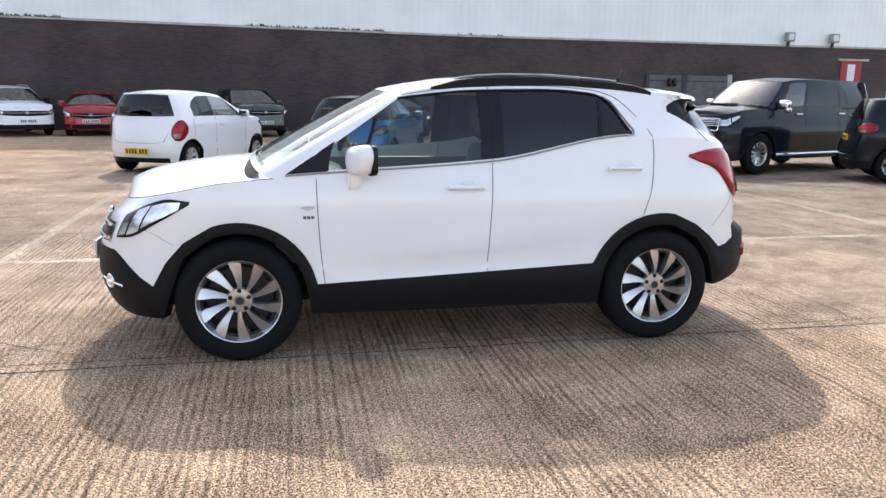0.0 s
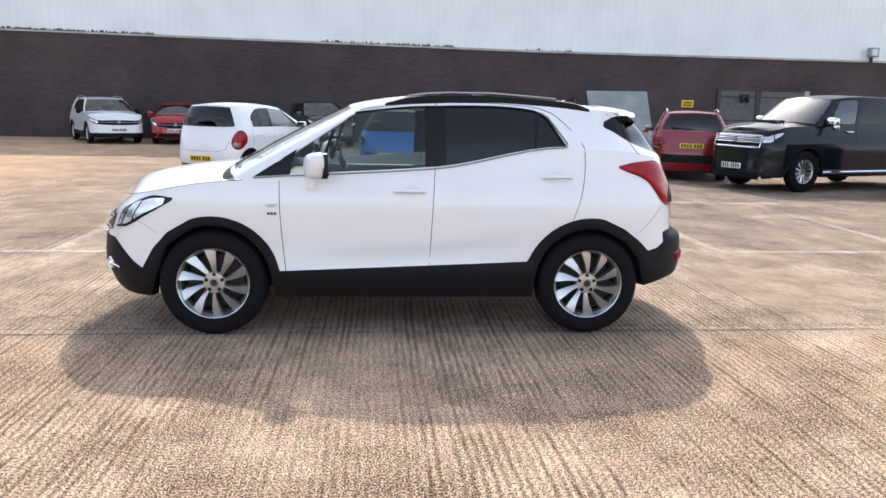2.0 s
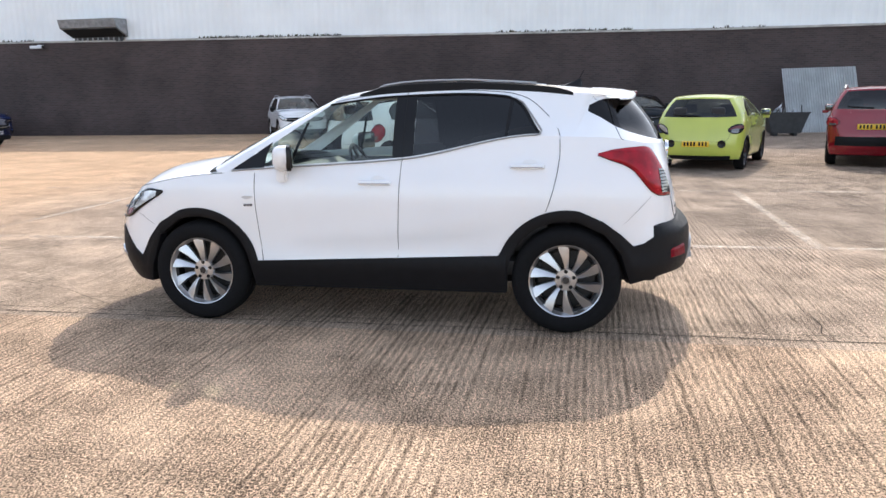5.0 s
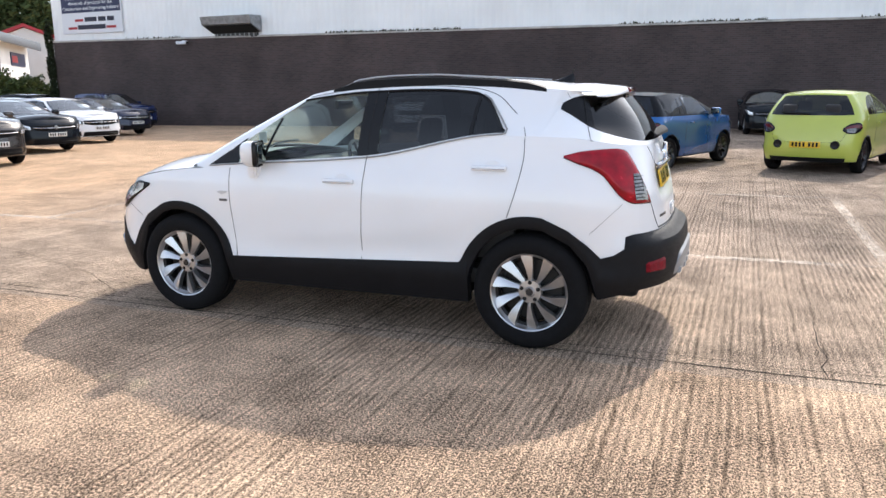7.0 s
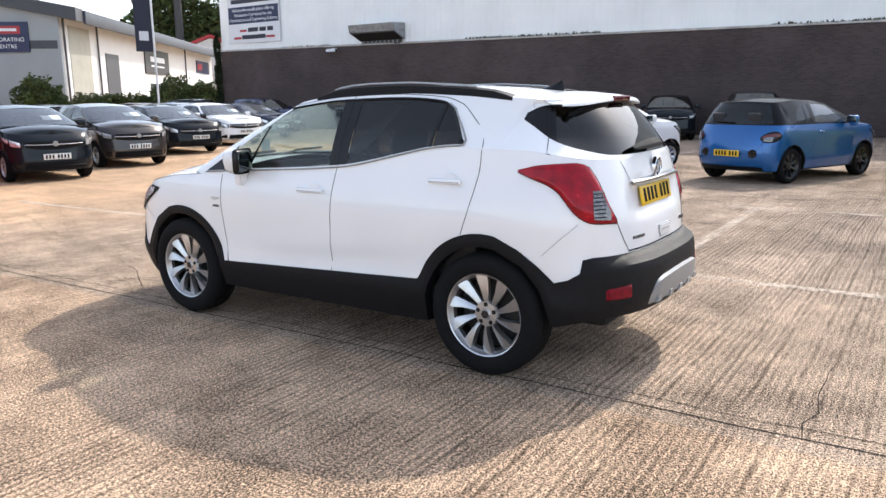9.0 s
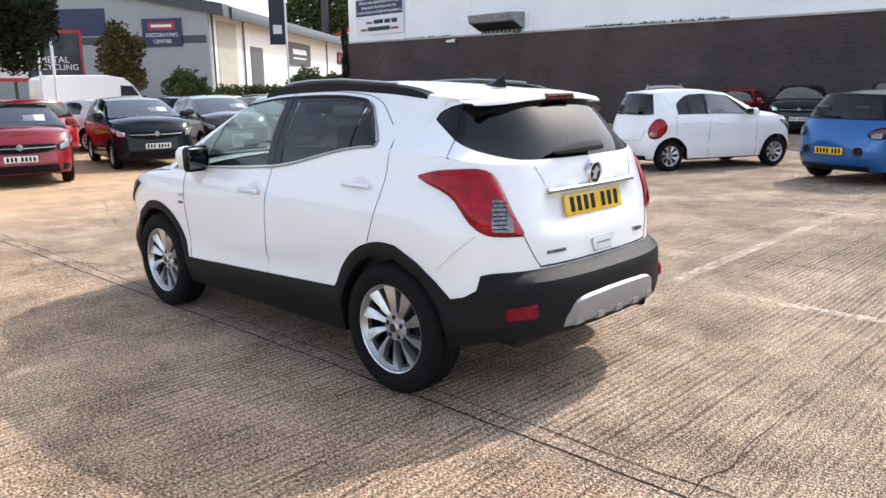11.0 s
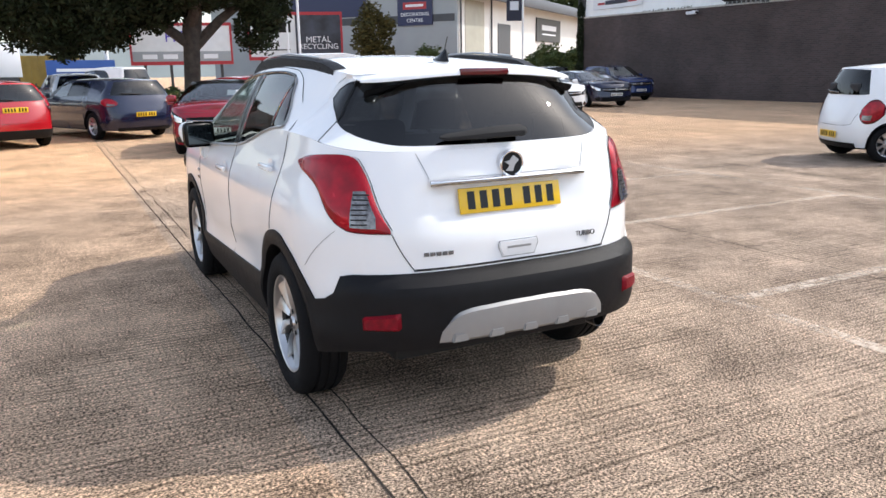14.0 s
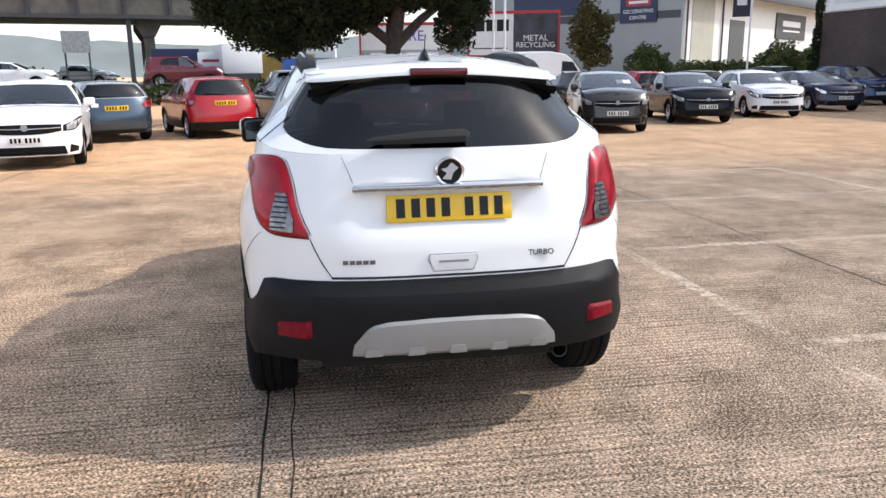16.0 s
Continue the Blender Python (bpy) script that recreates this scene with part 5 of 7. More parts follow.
    for x, h in zip(xs, hs):
        y = HERO.top_w * (1 - 0.05 * ((x - 0.3) / 0.9) ** 2)
        e = HERO.f_roof(x) - HERO.crown * 0.95
        wd = 0.075 if 0 < x < 1.1 else 0.06
        rows.append([(x, -y - 0.012, e - 0.02), (x, -y - 0.008, e + h * 0.75), (x, -y + 0.012, e + h), (x, -y + wd - 0.015, e + h), (x, -y + wd, e + h * 0.7 + 0.008), (x, -y + wd + 0.004, e + 0.004)])
    rl = one("roof_rail", rows, CLAD, hero, "black roof rail", sg, 50)
    tubed("rail_strip", [(x, -sg * (HERO.top_w * (1 - 0.05 * ((x - 0.3) / 0.9) ** 2) - 0.02), HERO.f_roof(x) - HERO.crown * 0.95 + h) for x, h in ((0.0, 0.030), (0.04, 0.040), (0.15, 0.048), (0.3, 0.051), (0.6, 0.051), (0.9, 0.048), (1.06, 0.046))], 0.006, BRIGHT, rl)
    # mirror
    mz, mx, my = 1.135, -0.61, 0.925
    bm = bmesh.new()
    bmesh.ops.create_uvsphere(bm, u_segments=24, v_segments=14, radius=1)
    for v in bm.verts:
        q = v.co.copy()
        q = Vector([math.copysign(abs(c) ** 0.62, c) for c in q])
        x = q.x * (0.085 if q.x < 0 else 0.022)
        v.co = Vector((mx + x, -sg * (my + q.y * 0.112 * (1 - 0.12 * (q.z < 0))), mz + q.z * 0.085 + 0.012 * q.y))
    mr = part("door_mirror", bm, WHITE, hero)
    bm = bmesh.new()
    box(bm, (mx + 0.002, -0.110, -0.080), (mx + 0.046, 0.110, 0.086), 0.035, Matrix.Translation((0, -sg * my, mz)), 3)
    part("mirror_rim", bm, BLACK, mr)
    bm = bmesh.new()
    box(bm, (mx + 0.042, -0.090, -0.060), (mx + 0.049, 0.090, 0.064), 0.003, Matrix.Translation((0, -sg * my, mz)))
    part("mirror_glass", bm, MIRROR, mr)
    bm = bmesh.new()
    prof = [(mx - 0.055, mz - 0.06), (mx + 0.03, mz - 0.06), (mx + 0.02, mz - 0.16), (mx - 0.05, mz - 0.17)]
    prism(bm, prof, -sg * 0.82, -sg * 0.90, 'Y')
    bmesh.ops.bevel(bm, geom=bm.edges[:], offset=0.014, segments=2, affect='EDGES')
    arm = part("mirror_arm", bm, WHITE, mr)
    sweep = Matrix.Translation((mx, -sg * (my - 0.1), 0)) @ Matrix.Rotation(radians(20 * sg), 4, 'Z') @ Matrix.Translation((-mx, sg * (my - 0.1), 0))
    for o in [mr] + [c for c in mr.children if c is not arm]:
        o.data.transform(sweep)
    # black corner piece and the upright bar of the front window
    for nm, cols, mt in (("window_corner", [[(-1.04, 0.05), (-1.04, 0.42)], [(-0.98, 0.05), (-0.98, 0.34)], [(-0.90, 0.05), (-0.90, 0.22)], [(-0.80, 0.05), (-0.80, 0.06)]], BLACK),):
        one(nm, [[HERO.house(('s', s), v, 0.003) for s, v in col] for col in cols], mt, hero, sg=sg)
    bar = []
    for k in range(9):
        v = 0.05 + 0.62 * k / 8
        col = []
        for dx in (0.0, 0.022):
            want, lo, hi = -0.60 + 0.16 * v + dx, -1.03, 0.1
            for _ in range(30):
                mid = (lo + hi) / 2
                lo, hi = (mid, hi) if HERO.house(('s', mid), v).x < want else (lo, mid)
            col.append(HERO.house(('s', lo), min(v, HERO.f_glass_top(lo)), 0.003))
        bar.append(col)
    one("window_bar", bar, BLACK, hero, sg=sg)
    # side badge on the wing
    c = HERO.side(-0.885, 0.865, 0.004)
    bm = bmesh.new()
    prism(bm, [(-0.93, 0.868), (-0.90, 0.878), (-0.845, 0.876), (-0.855, 0.862), (-0.89, 0.852)], sg * (c.y + 0.003), sg * (c.y - 0.004), 'Y')
    part("wing_badge", bm, BRIGHT, hero)
    bm = bmesh.new()
    for k in range(3):
        box(bm, (-0.912 + k * 0.022, c.y * sg - 0.003, 0.806), (-0.895 + k * 0.022, c.y * sg + 0.003, 0.822))
    part("wing_letters", bm, BADGE, hero, smooth=False)
    # fog lamp with a bright bar
    p = HERO.side(-1.98, 0.44, 0.006)
    bm = bmesh.new()
    lathe(bm, [(0.0001, -0.012), (0.026, -0.012), (0.034, -0.018), (0.042, -0.012), (0.044, 0.004)], 20, 'X')
    for v in bm.verts:
        v.co = Vector(p) * 1.0 + Matrix.Rotation(radians(38), 3, 'Z') @ v.co if sg > 0 else flip(Vector(p), -1) + Matrix.Rotation(radians(-38), 3, 'Z') @ v.co
    fl = part("fog_lamp", bm, CHROME, hero)
    a, b = HERO.side(-2.06, 0.445, 0.012), HERO.side(-1.90, 0.425, 0.012)
    tubed("fog_lamp_bar", [flip(a, sg), flip(p, sg) + Vector((-0.012, -0.008 * sg, 0)), flip(b, sg)], 0.007, CHROME, fl)

# head lamps
fx = at_side(HERO, -1.53)[1] if at_side(HERO, -1.53)[0] == 'f' else math.pi / 2 - 0.06
hl_lo, hl_hi = curve([(0, 0.69), (0.3, 0.705), (0.65, 0.785), (1, 0.893)]), curve([(0, 0.82), (0.3, 0.885), (0.7, 0.922), (1, 0.91)])
for hlp in patch(HERO, "headlamp", BLACK, hero, lambda k: ('f', 0.82 + (fx - 0.82) * k), hl_lo, hl_hi, 18, 8, 0.014, label="dark headlamp with bright reflectors"):
    s = 1 if hlp.data.vertices[0].co.y < 0 else -1
    for (ka, kb, da, db) in ((0.08, 0.22, 0.12, 0.55), (0.25, 0.44, 0.10, 0.90), (0.47, 0.90, 0.14, 0.86)):
        rows = []
        for i in range(8):
            k = ka + (kb - ka) * i / 7
            rows.append([flip(HERO.at(('f', 0.82 + (fx - 0.82) * k), hl_lo(k) + (hl_hi(k) - hl_lo(k)) * (da + (db - da) * j / 4), 0.0165), s) for j in range(5)])
        surf("lamp_reflector", rows, LAMP, hlp, "", False, 50)

# nose: grille bars, badge, plate
rows = [[HERO.at(('f', 0.72 * i / 8), 0.66 + 0.11 * j / 4, 0.008) for j in range(5)] for i in range(9)]
gr = surf("grille", rows, BLACK, hero)
for z in (0.68, 0.75):
    pts = [HERO.at(('f', 0.72 * i / 8), z, 0.016) for i in range(9)]
    tubed("grille_bar", [flip(p, -1) for p in pts[::-1]] + pts[1:], 0.010, CHROME, gr)
bm = bmesh.new()
lathe(bm, [(0.0001, -0.015), (0.05, -0.013), (0.06, -0.004), (0.06, 0.01)], 24, 'X', HERO.at(('f', 0), 0.715, 0.02))
part("front_badge", bm, CHROME, gr)
plate(hero, HERO.at(('f', 0), 0.54, 0.025), WHITE_PLATE, out=-1)

# tail lamps
q0 = at_side(HERO, 1.475)
ta, tb = (q0[1] if q0[0] == 'r' else math.pi / 2 - 0.02), theta_back(0.565)
tl_lo = curve([(0, 1.145), (0.1, 1.115), (0.24, 1.085), (0.36, 1.045), (0.47, 0.975), (0.58, 0.915), (0.72, 0.882), (1, 0.872)])
tl_hi = curve([(0, 1.155), (0.15, 1.18), (0.35, 1.19), (0.55, 1.193), (0.68, 1.18), (0.8, 1.10), (0.9, 0.99), (1, 0.885)])
for tl in patch(HERO, "tail_lamp", RED_LENS, hero, lambda k: ('r', ta + (tb - ta) * k), tl_lo, tl_hi, 24, 10, 0.022, label="glossy red wrap-round tail lamp"):
    s = 1 if tl.data.vertices[0].co.y < 0 else -1
    rows = []
    for i in range(9):
        k = 0.72 + 0.19 * i / 8
        a, b = tl_lo(k) + 0.022, min(1.05, tl_hi(k) - 0.035)
        b = max(b, a + 0.008)
        rows.append([flip(HERO.at(('r', ta + (tb - ta) * k), a + (b - a) * j / 6, 0.0245), s) for j in range(7)])
    surf("clear_lens", rows, CLEAR_LENS, tl, "ribbed clear reversing lens", False, 60)
    for z in (0.915, 0.935, 0.955, 0.975, 0.995, 1.015, 1.035):
        pts = [flip(HERO.at(('r', ta + (tb - ta) * k), z, 0.026), s) for k in (0.73, 0.77, 0.81, 0.85)]
        tubed("lens_rib", pts, 0.0032, DULL, tl, 4)
    inner = [HERO.at(('r', ta + (tb - ta) * k), tl_hi(k), 0.0015) for k in np.linspace(0.66, 1.0, 16)]
    seam([HERO.house(('r', 0.80 * math.pi / 2), v, 0.002) for v in np.linspace(0.95, 0.0, 10)] + [p + Vector((0.0, 0.006, 0)) for p in inner], s, 0.0022)
    edge_pts = [flip(HERO.at(('r', ta + (tb - ta) * k), tl_lo(k) - 0.001, 0.004), s) for k in np.linspace(0, 1, 20)]
    tubed("lamp_edge", edge_pts, 0.004, DARK_RED, tl, 4)

# tailgate: plate, strip, badge, grip, lettering
ys = np.linspace(-0.385, 0.385, 25)
back_sheet("tailgate_strip", DIM_CHROME, ys, lambda y: 1.056, lambda y: 1.072, 0.021, 3, edge=False, label="polished strip over the number plate")
lip = [[HERO.back(y, 1.072, o) + Vector((0, 0, dz)) for o, dz in ((0.0, 0.010), (0.010, 0.007), (0.019, 0.003), (0.0215, 0.0), (0.0, 0.0))] for y in ys]
surf("strip_hood", lip, CHROME, hero, "", False, 50)
und = [[HERO.back(y, 1.056, o) for o in (0.021, 0.0)] for y in ys]
surf("strip_underside", und, CLAD, hero, "", False)
pp = HERO.back(0.0, 0.980, 0.012)
lean = math.degrees(math.atan2(HERO.back(0, 0.94).x - HERO.back(0, 1.03).x, 0.09))
plate(hero, pp, YELLOW_PLATE, pitch=-lean, out=1)
bp_ = HERO.back(0, 1.128, 0.012)
bm = bmesh.new()
lathe(bm, [(0.046, 0.0), (0.050, 0.012), (0.056, 0.014), (0.060, 0.010), (0.061, -0.01)], 28, 'X', bp_)
bdg = part("tail_badge", bm, CHROME, hero, "round chrome badge with a dark middle")
bm = bmesh.new()
lathe(bm, [(0.0001, 0.006), (0.049, 0.006)], 24, 'X', bp_)
part("badge_middle", bm, DULL, bdg)
bm = bmesh.new()
prism(bm, [(bp_.y - 0.03, bp_.z - 0.030), (bp_.y + 0.006, bp_.z - 0.034), (bp_.y + 0.014, bp_.z - 0.006), (bp_.y + 0.036, bp_.z + 0.014), (bp_.y + 0.008, bp_.z + 0.036), (bp_.y - 0.012, bp_.z + 0.014), (bp_.y - 0.036, bp_.z + 0.010), (bp_.y - 0.012, bp_.z - 0.008)], bp_.x + 0.006, bp_.x + 0.011, 'X')
part("badge_shape", bm, BRIGHT, bdg, smooth=False)
# grip below the plate
gx = HERO.back(0, 0.765, 0.0).x
bm = bmesh.new()
out_l = [(-0.095, 0.80), (0.10, 0.80), (0.105, 0.775), (0.085, 0.728), (-0.08, 0.728), (-0.10, 0.775)]
prism(bm, out_l, gx - 0.02, gx + 0.009, 'X')
bmesh.ops.bevel(bm, geom=bm.edges[:], offset=0.006, segments=2, affect='EDGES')
gp = part("tailgate_grip", bm, WHITE, hero)
# thin dark outline stands for the shade round the white recess
seam([Vector((gx + 0.004, y, z)) for y, z in out_l + out_l[:1]], 1, 0.0012)
bm = bmesh.new()
prism(bm, [(-0.062, 0.774), (0.068, 0.774), (0.055, 0.748), (-0.05, 0.748)], gx + 0.004, gx + 0.0105, 'X')
part("grip_slot", bm, WHITE, gp, smooth=False)
# grey strip puts the shade below the slot's upper lip into colour
boxed("grip_edge", (gx + 0.006, -0.058, 0.765), (gx + 0.0118, 0.064, 0.7745), SATIN, gp)
for k in range(5):
    y = -0.445 + k * 0.027
    c = HERO.back(y + 0.011, 0.775, 0.0)
    boxed("lettering_bar", (c.x - 0.002, y, 0.767), (c.x + 0.004, y + 0.022, 0.783), BADGE, hero)
me = text_mesh("TURBO", 0.034, 0.003)
me.materials.append(BADGE)
tb_ = new("turbo_lettering", me)
tb_.parent = hero
c = HERO.back(0.378, 0.782, 0.003)
tb_.matrix_basis = Matrix.Translation(c) @ Matrix(((0, 0, 1, 0), (1, 0, 0, 0), (0, 1, 0, 0), (0, 0, 0, 1)))
# crease lines of the tailgate's upper panel: dark tubes stand for their shade
for sg in (1, -1):
    seam([HERO.back(-y, z, 0.0008) for y, z in fine([(0.43, 1.19), (0.41, 1.14), (0.388, 1.085)], 8)], sg, 0.0009)
seam([HERO.back(y, 0.712, 0.001) for y in np.linspace(-0.49, 0.49, 24)], 1, 0.005)

# rear bumper: skid plate, reflectors, tail pipe
sk_hi = curve([(-0.445, 0.425), (-0.40, 0.48), (-0.34, 0.543), (-0.25, 0.561), (0, 0.568), (0.25, 0.561), (0.34, 0.543), (0.40, 0.48), (0.445, 0.425)])
skid = back_sheet("skid_plate", SATIN, np.linspace(-0.445, 0.445, 33), lambda y: 0.402, sk_hi, 0.026, 8, label="silver plastic skid plate")
for y in (-0.34, -0.17, 0.0, 0.17, 0.34):
    c = HERO.back(y, 0.435, 0.024)
    bm = bmesh.new()
    prism(bm, [(y - 0.040, 0.412), (y + 0.040, 0.412), (y + 0.030, 0.450), (y - 0.030, 0.450)], c.x - 0.02, c.x + 0.009, 'X')
    bmesh.ops.bevel(bm, geom=[e for e in bm.edges], offset=0.005, segments=2, affect='EDGES')
    part("skid_tab", bm, SATIN, skid)
for s in (1, -1):
    ya, yb = (-0.715, -0.565) if s > 0 else (0.565, 0.715)
    back_sheet("rear_reflector", REFLECTOR, np.linspace(ya, yb, 9), lambda y: 0.470 + 0.02 * (abs(y) - 0.565), lambda y: 0.560 - 0.02 * (abs(y) - 0.565) / 0.15, 0.026, 5)
bm = bmesh.new()
lathe(bm, [(0.030, 0.10), (0.034, 0.102), (0.036, 0.09), (0.036, -0.15), (0.028, -0.15), (0.028, 0.08)], 20, 'X', (1.90, 0.47, 0.345))
part("tail_pipe", bm, DARK_ALLOY, hero)
# spoiler and third brake light
rows = []
for y in np.linspace(-0.555, 0.555, 25):
    a = 1 - (abs(y) / 0.555) ** 6
    b = (abs(y) / 0.555) ** 2
    zt = HERO.f_roof(1.5) - 0.040 * b - 0.012 * b ** 4
    e = 1.725 - 0.05 * b - 0.075 * b ** 4
    th = 1 - 0.55 * b ** 4
    rows.append([(1.42, y, zt + 0.012), (1.50, y, zt + 0.010), (e - 0.08, y, zt - 0.006), (e - 0.012, y, zt - 0.020 * th), (e, y, zt - 0.032 * th), (e, y, zt - 0.046 * th), (e - 0.08, y, zt - 0.050 * th), (1.48, y, zt - 0.046 * th)])
sp = surf("roof_spoiler", rows, WHITE, hero, "", False, 50)
rows = [[(1.60, y, HERO.f_roof(1.5) - 0.05 * (y / 0.555) ** 2 - 0.060), (1.69 - 0.05 * (y / 0.555) ** 2, y, HERO.f_roof(1.5) - 0.05 * (y / 0.555) ** 2 - 0.056), (1.67 - 0.05 * (y / 0.555) ** 2, y, HERO.f_roof(1.5) - 0.05 * (y / 0.555) ** 2 - 0.078), (1.60, y, HERO.f_roof(1.5) - 0.05 * (y / 0.555) ** 2 - 0.09)] for y in np.linspace(-0.55, 0.55, 21)]
surf("spoiler_underside", rows, BLACK, sp, "", False, 60)
bm = bmesh.new()
box(bm, (1.70, -0.125, HERO.f_roof(1.5) - 0.050), (1.733, 0.125, HERO.f_roof(1.5) - 0.018), 0.008)
part("brake_light", bm, DARK_RED, sp, "dark red high brake light")
for sg in (1, -1):
    seam([Vector((1.40, sg * -0.10, HERO.f_roof(1.4) + 0.003)), Vector((1.40, -sg * 0.35, HERO.f_roof(1.4) - 0.016)), Vector((1.405, -sg * 0.52, HERO.f_roof(1.4) - 0.037)), Vector((1.45, -sg * 0.60, HERO.f_roof(1.4) - 0.085))], 1, 0.0012)
# wiper
wa = HERO.house(('r', 0.0), 0.10, 0.03)
bm = bmesh.new()
p0, p1, p2 = Vector((wa.x + 0.005, 0.07, wa.z + 0.035)), Vector((wa.x - 0.005, -0.1, wa.z + 0.03)), Vector((wa.x - 0.012, -0.30, wa.z + 0.02))
tube(bm, [p0 + Vector((0, 0.02, 0.0)), p0, p1, p2, p2 + Vector((0, -0.03, 0))], [0.012, 0.026, 0.024, 0.014, 0.006], 8)
for v in bm.verts:
    v.co.x += -0.55 * (v.co.z - wa.z - 0.03)
part("rear_wiper", bm, DULL, hero)
# aerial fin with a short whip
bm = bmesh.new()
rows = []
for x, w, h in ((1.20, 0.006, 0.004), (1.24, 0.022, 0.016), (1.28, 0.030, 0.034), (1.32, 0.028, 0.055), (1.34, 0.018, 0.062), (1.352, 0.006, 0.02)):
    z = HERO.f_roof(x)
    rows.append([(x, -w, z - 0.004), (x, -w * 0.6, z + h * 0.6), (x, 0, z + h), (x, w * 0.6, z + h * 0.6), (x, w, z - 0.004)])
fin = surf("roof_aerial", rows, BLACK, hero, "", False, 60)
tubed("aerial_whip", [(1.325, 0, HERO.f_roof(1.3) + 0.05), (1.36, 0, HERO.f_roof(1.3) + 0.115)], 0.0025, BLACK, fin)
# cowl and front wipers
rows = []
for k in range(13):
    th = math.pi / 2 * k / 12 * 0.74
    a = HERO.base(('f', th))
    rows.append([a + Vector((-0.10, 0, -0.060)), a + Vector((-0.05, 0, -0.030)), a + Vector((0.02, 0, 0.004))])
surf("cowl_panel", rows, DULL, hero)
for y0, y1 in ((-0.62, -0.05), (-0.02, 0.5)):
    tubed("front_wiper", [(-1.13, y0 + 0.02, 1.092), (-1.16, (y0 + y1) / 2, 1.125), (-1.13, y1, 1.135)], 0.010, BLACK, hero)
# inner mirror, door card tops
bm = bmesh.new()
box(bm, (-0.42, -0.12, 1.40), (-0.38, 0.12, 1.47), 0.015)
part("inner_mirror", bm, BLACK, hero)
for sg in (1, -1):
    boxed("door_card", (-0.80, sg * 0.70 - 0.03, 0.5), (1.15, sg * 0.70 + 0.03, 1.03), DASH, hero, 0.02)
boxed("headlining", (-0.1, -0.52, 1.50), (1.35, 0.52, 1.515), BEIGE, hero, 0.005)
boxed("tax_disc", (-0.86, -0.45, 1.17), (-0.855, -0.36, 1.25), PAPER, hero)


# ---- joints and bay lines of the yard ----
for y0, y1 in ((-0.95, -0.80), (3.50, 3.50), (7.85, 7.85), (-5.2, -5.15), (12.2, 12.2), (-9.55, -9.5)):
    near = abs(y0) < 4
    ribbon("joint", [(-45, y0 - 0.1), (-12, y0), (2.5, y1), (25, y1)], 0.011 if near else 0.015, JOINT, 0.003, "dark irregular joint between concrete slabs", "joint", 0.006)
ribbon("joint", [(-45, -0.93), (-12, -0.83), (2.5, -0.68), (25, -0.67)], 0.007, JOINT, 0.003, "thin second joint beside the long one", "joint", 0.011)
for pts, w in (([(2.93, -0.80), (2.90, -0.62), (2.96, -0.45), (2.92, -0.2), (2.95, 0.3)], 0.006), ([(-3.6, -0.92), (-3.0, -0.55), (-2.4, -0.38), (-1.7, -0.36), (-1.2, -0.30)], 0.005),
               ([(-2.2, -0.62), (-2.9, -0.2), (-4.2, 0.25), (-5.6, 0.3)], 0.006), ([(-7.5, 1.2), (-6.1, 0.7), (-4.9, 0.35)], 0.005)):
    ribbon("crack", pts, w, JOINT, 0.0035, "thin dark crack in the concrete", "crack", 0.012)


def line_material():
    m = bpy.data.materials.new("worn_white_line")
    m.use_nodes = True
    n, l = m.node_tree.nodes, m.node_tree.links
    b = n["Principled BSDF"]
    b.inputs["Base Color"].default_value = (0.74, 0.62, 0.50, 1)
    b.inputs["Roughness"].default_value = 0.8
    geo = n.new("ShaderNodeNewGeometry")
    t = n.new("ShaderNodeTexNoise")
    t.inputs["Scale"].default_value, t.inputs["Detail"].default_value, t.inputs["Roughness"].default_value = 16, 10, 0.75
    l.new(geo.outputs["Position"], t.inputs["Vector"])
    t2 = n.new("ShaderNodeTexNoise")
    t2.inputs["Scale"].default_value, t2.inputs["Detail"].default_value = 0.8, 3
    l.new(geo.outputs["Position"], t2.inputs["Vector"])
    ad = n.new("ShaderNodeMath")
    ad.operation = 'MULTIPLY_ADD'
    ad.inputs[1].default_value, ad.inputs[2].default_value = 0.5, -0.25
    l.new(t2.outputs[0], ad.inputs[0])
    sm = n.new("ShaderNodeMath")
    l.new(t.outputs[0], sm.inputs[0])
    l.new(ad.outputs[0], sm.inputs[1])
    mr = n.new("ShaderNodeMapRange")
    mr.inputs["From Min"].default_value, mr.inputs["From Max"].default_value = 0.40, 0.60
    mr.inputs["To Min"].default_value, mr.inputs["To Max"].default_value = 0.0, 0.56
    l.new(sm.outputs[0], mr.inputs["Value"])
    l.new(mr.outputs[0], b.inputs["Alpha"])
    return m


LINE = line_material()
for x0, y0, x1, y1 in ((-9, 1.93, 8.6, 2.32), (-8.4, 6.6, 11, 6.8), (1.27, 2.25, 1.25, 6.65), (3.68, 2.25, 3.66, 6.7), (6.28, 2.3, 6.28, 6.7), (-1.13, 2.2, -1.15, 6.6), (-3.5, 2.1, -3.5, 6.6), (-5.9, 2.05, -5.88, 6.6),
                       (-14.5, 23.2, -15.0, 26.0), (-12.0, 22.5, -12.4, 26.0), (-20.5, 19.5, -12.0, 21.0), (-22.0, 21.5, -17.0, 23.4), (8.7, 2.3, 8.9, 6.7)):
    ribbon("bay_line", [(x0, y0), (x1, y1)], 0.12, LINE, 0.0045, "worn white painted parking line", "line")

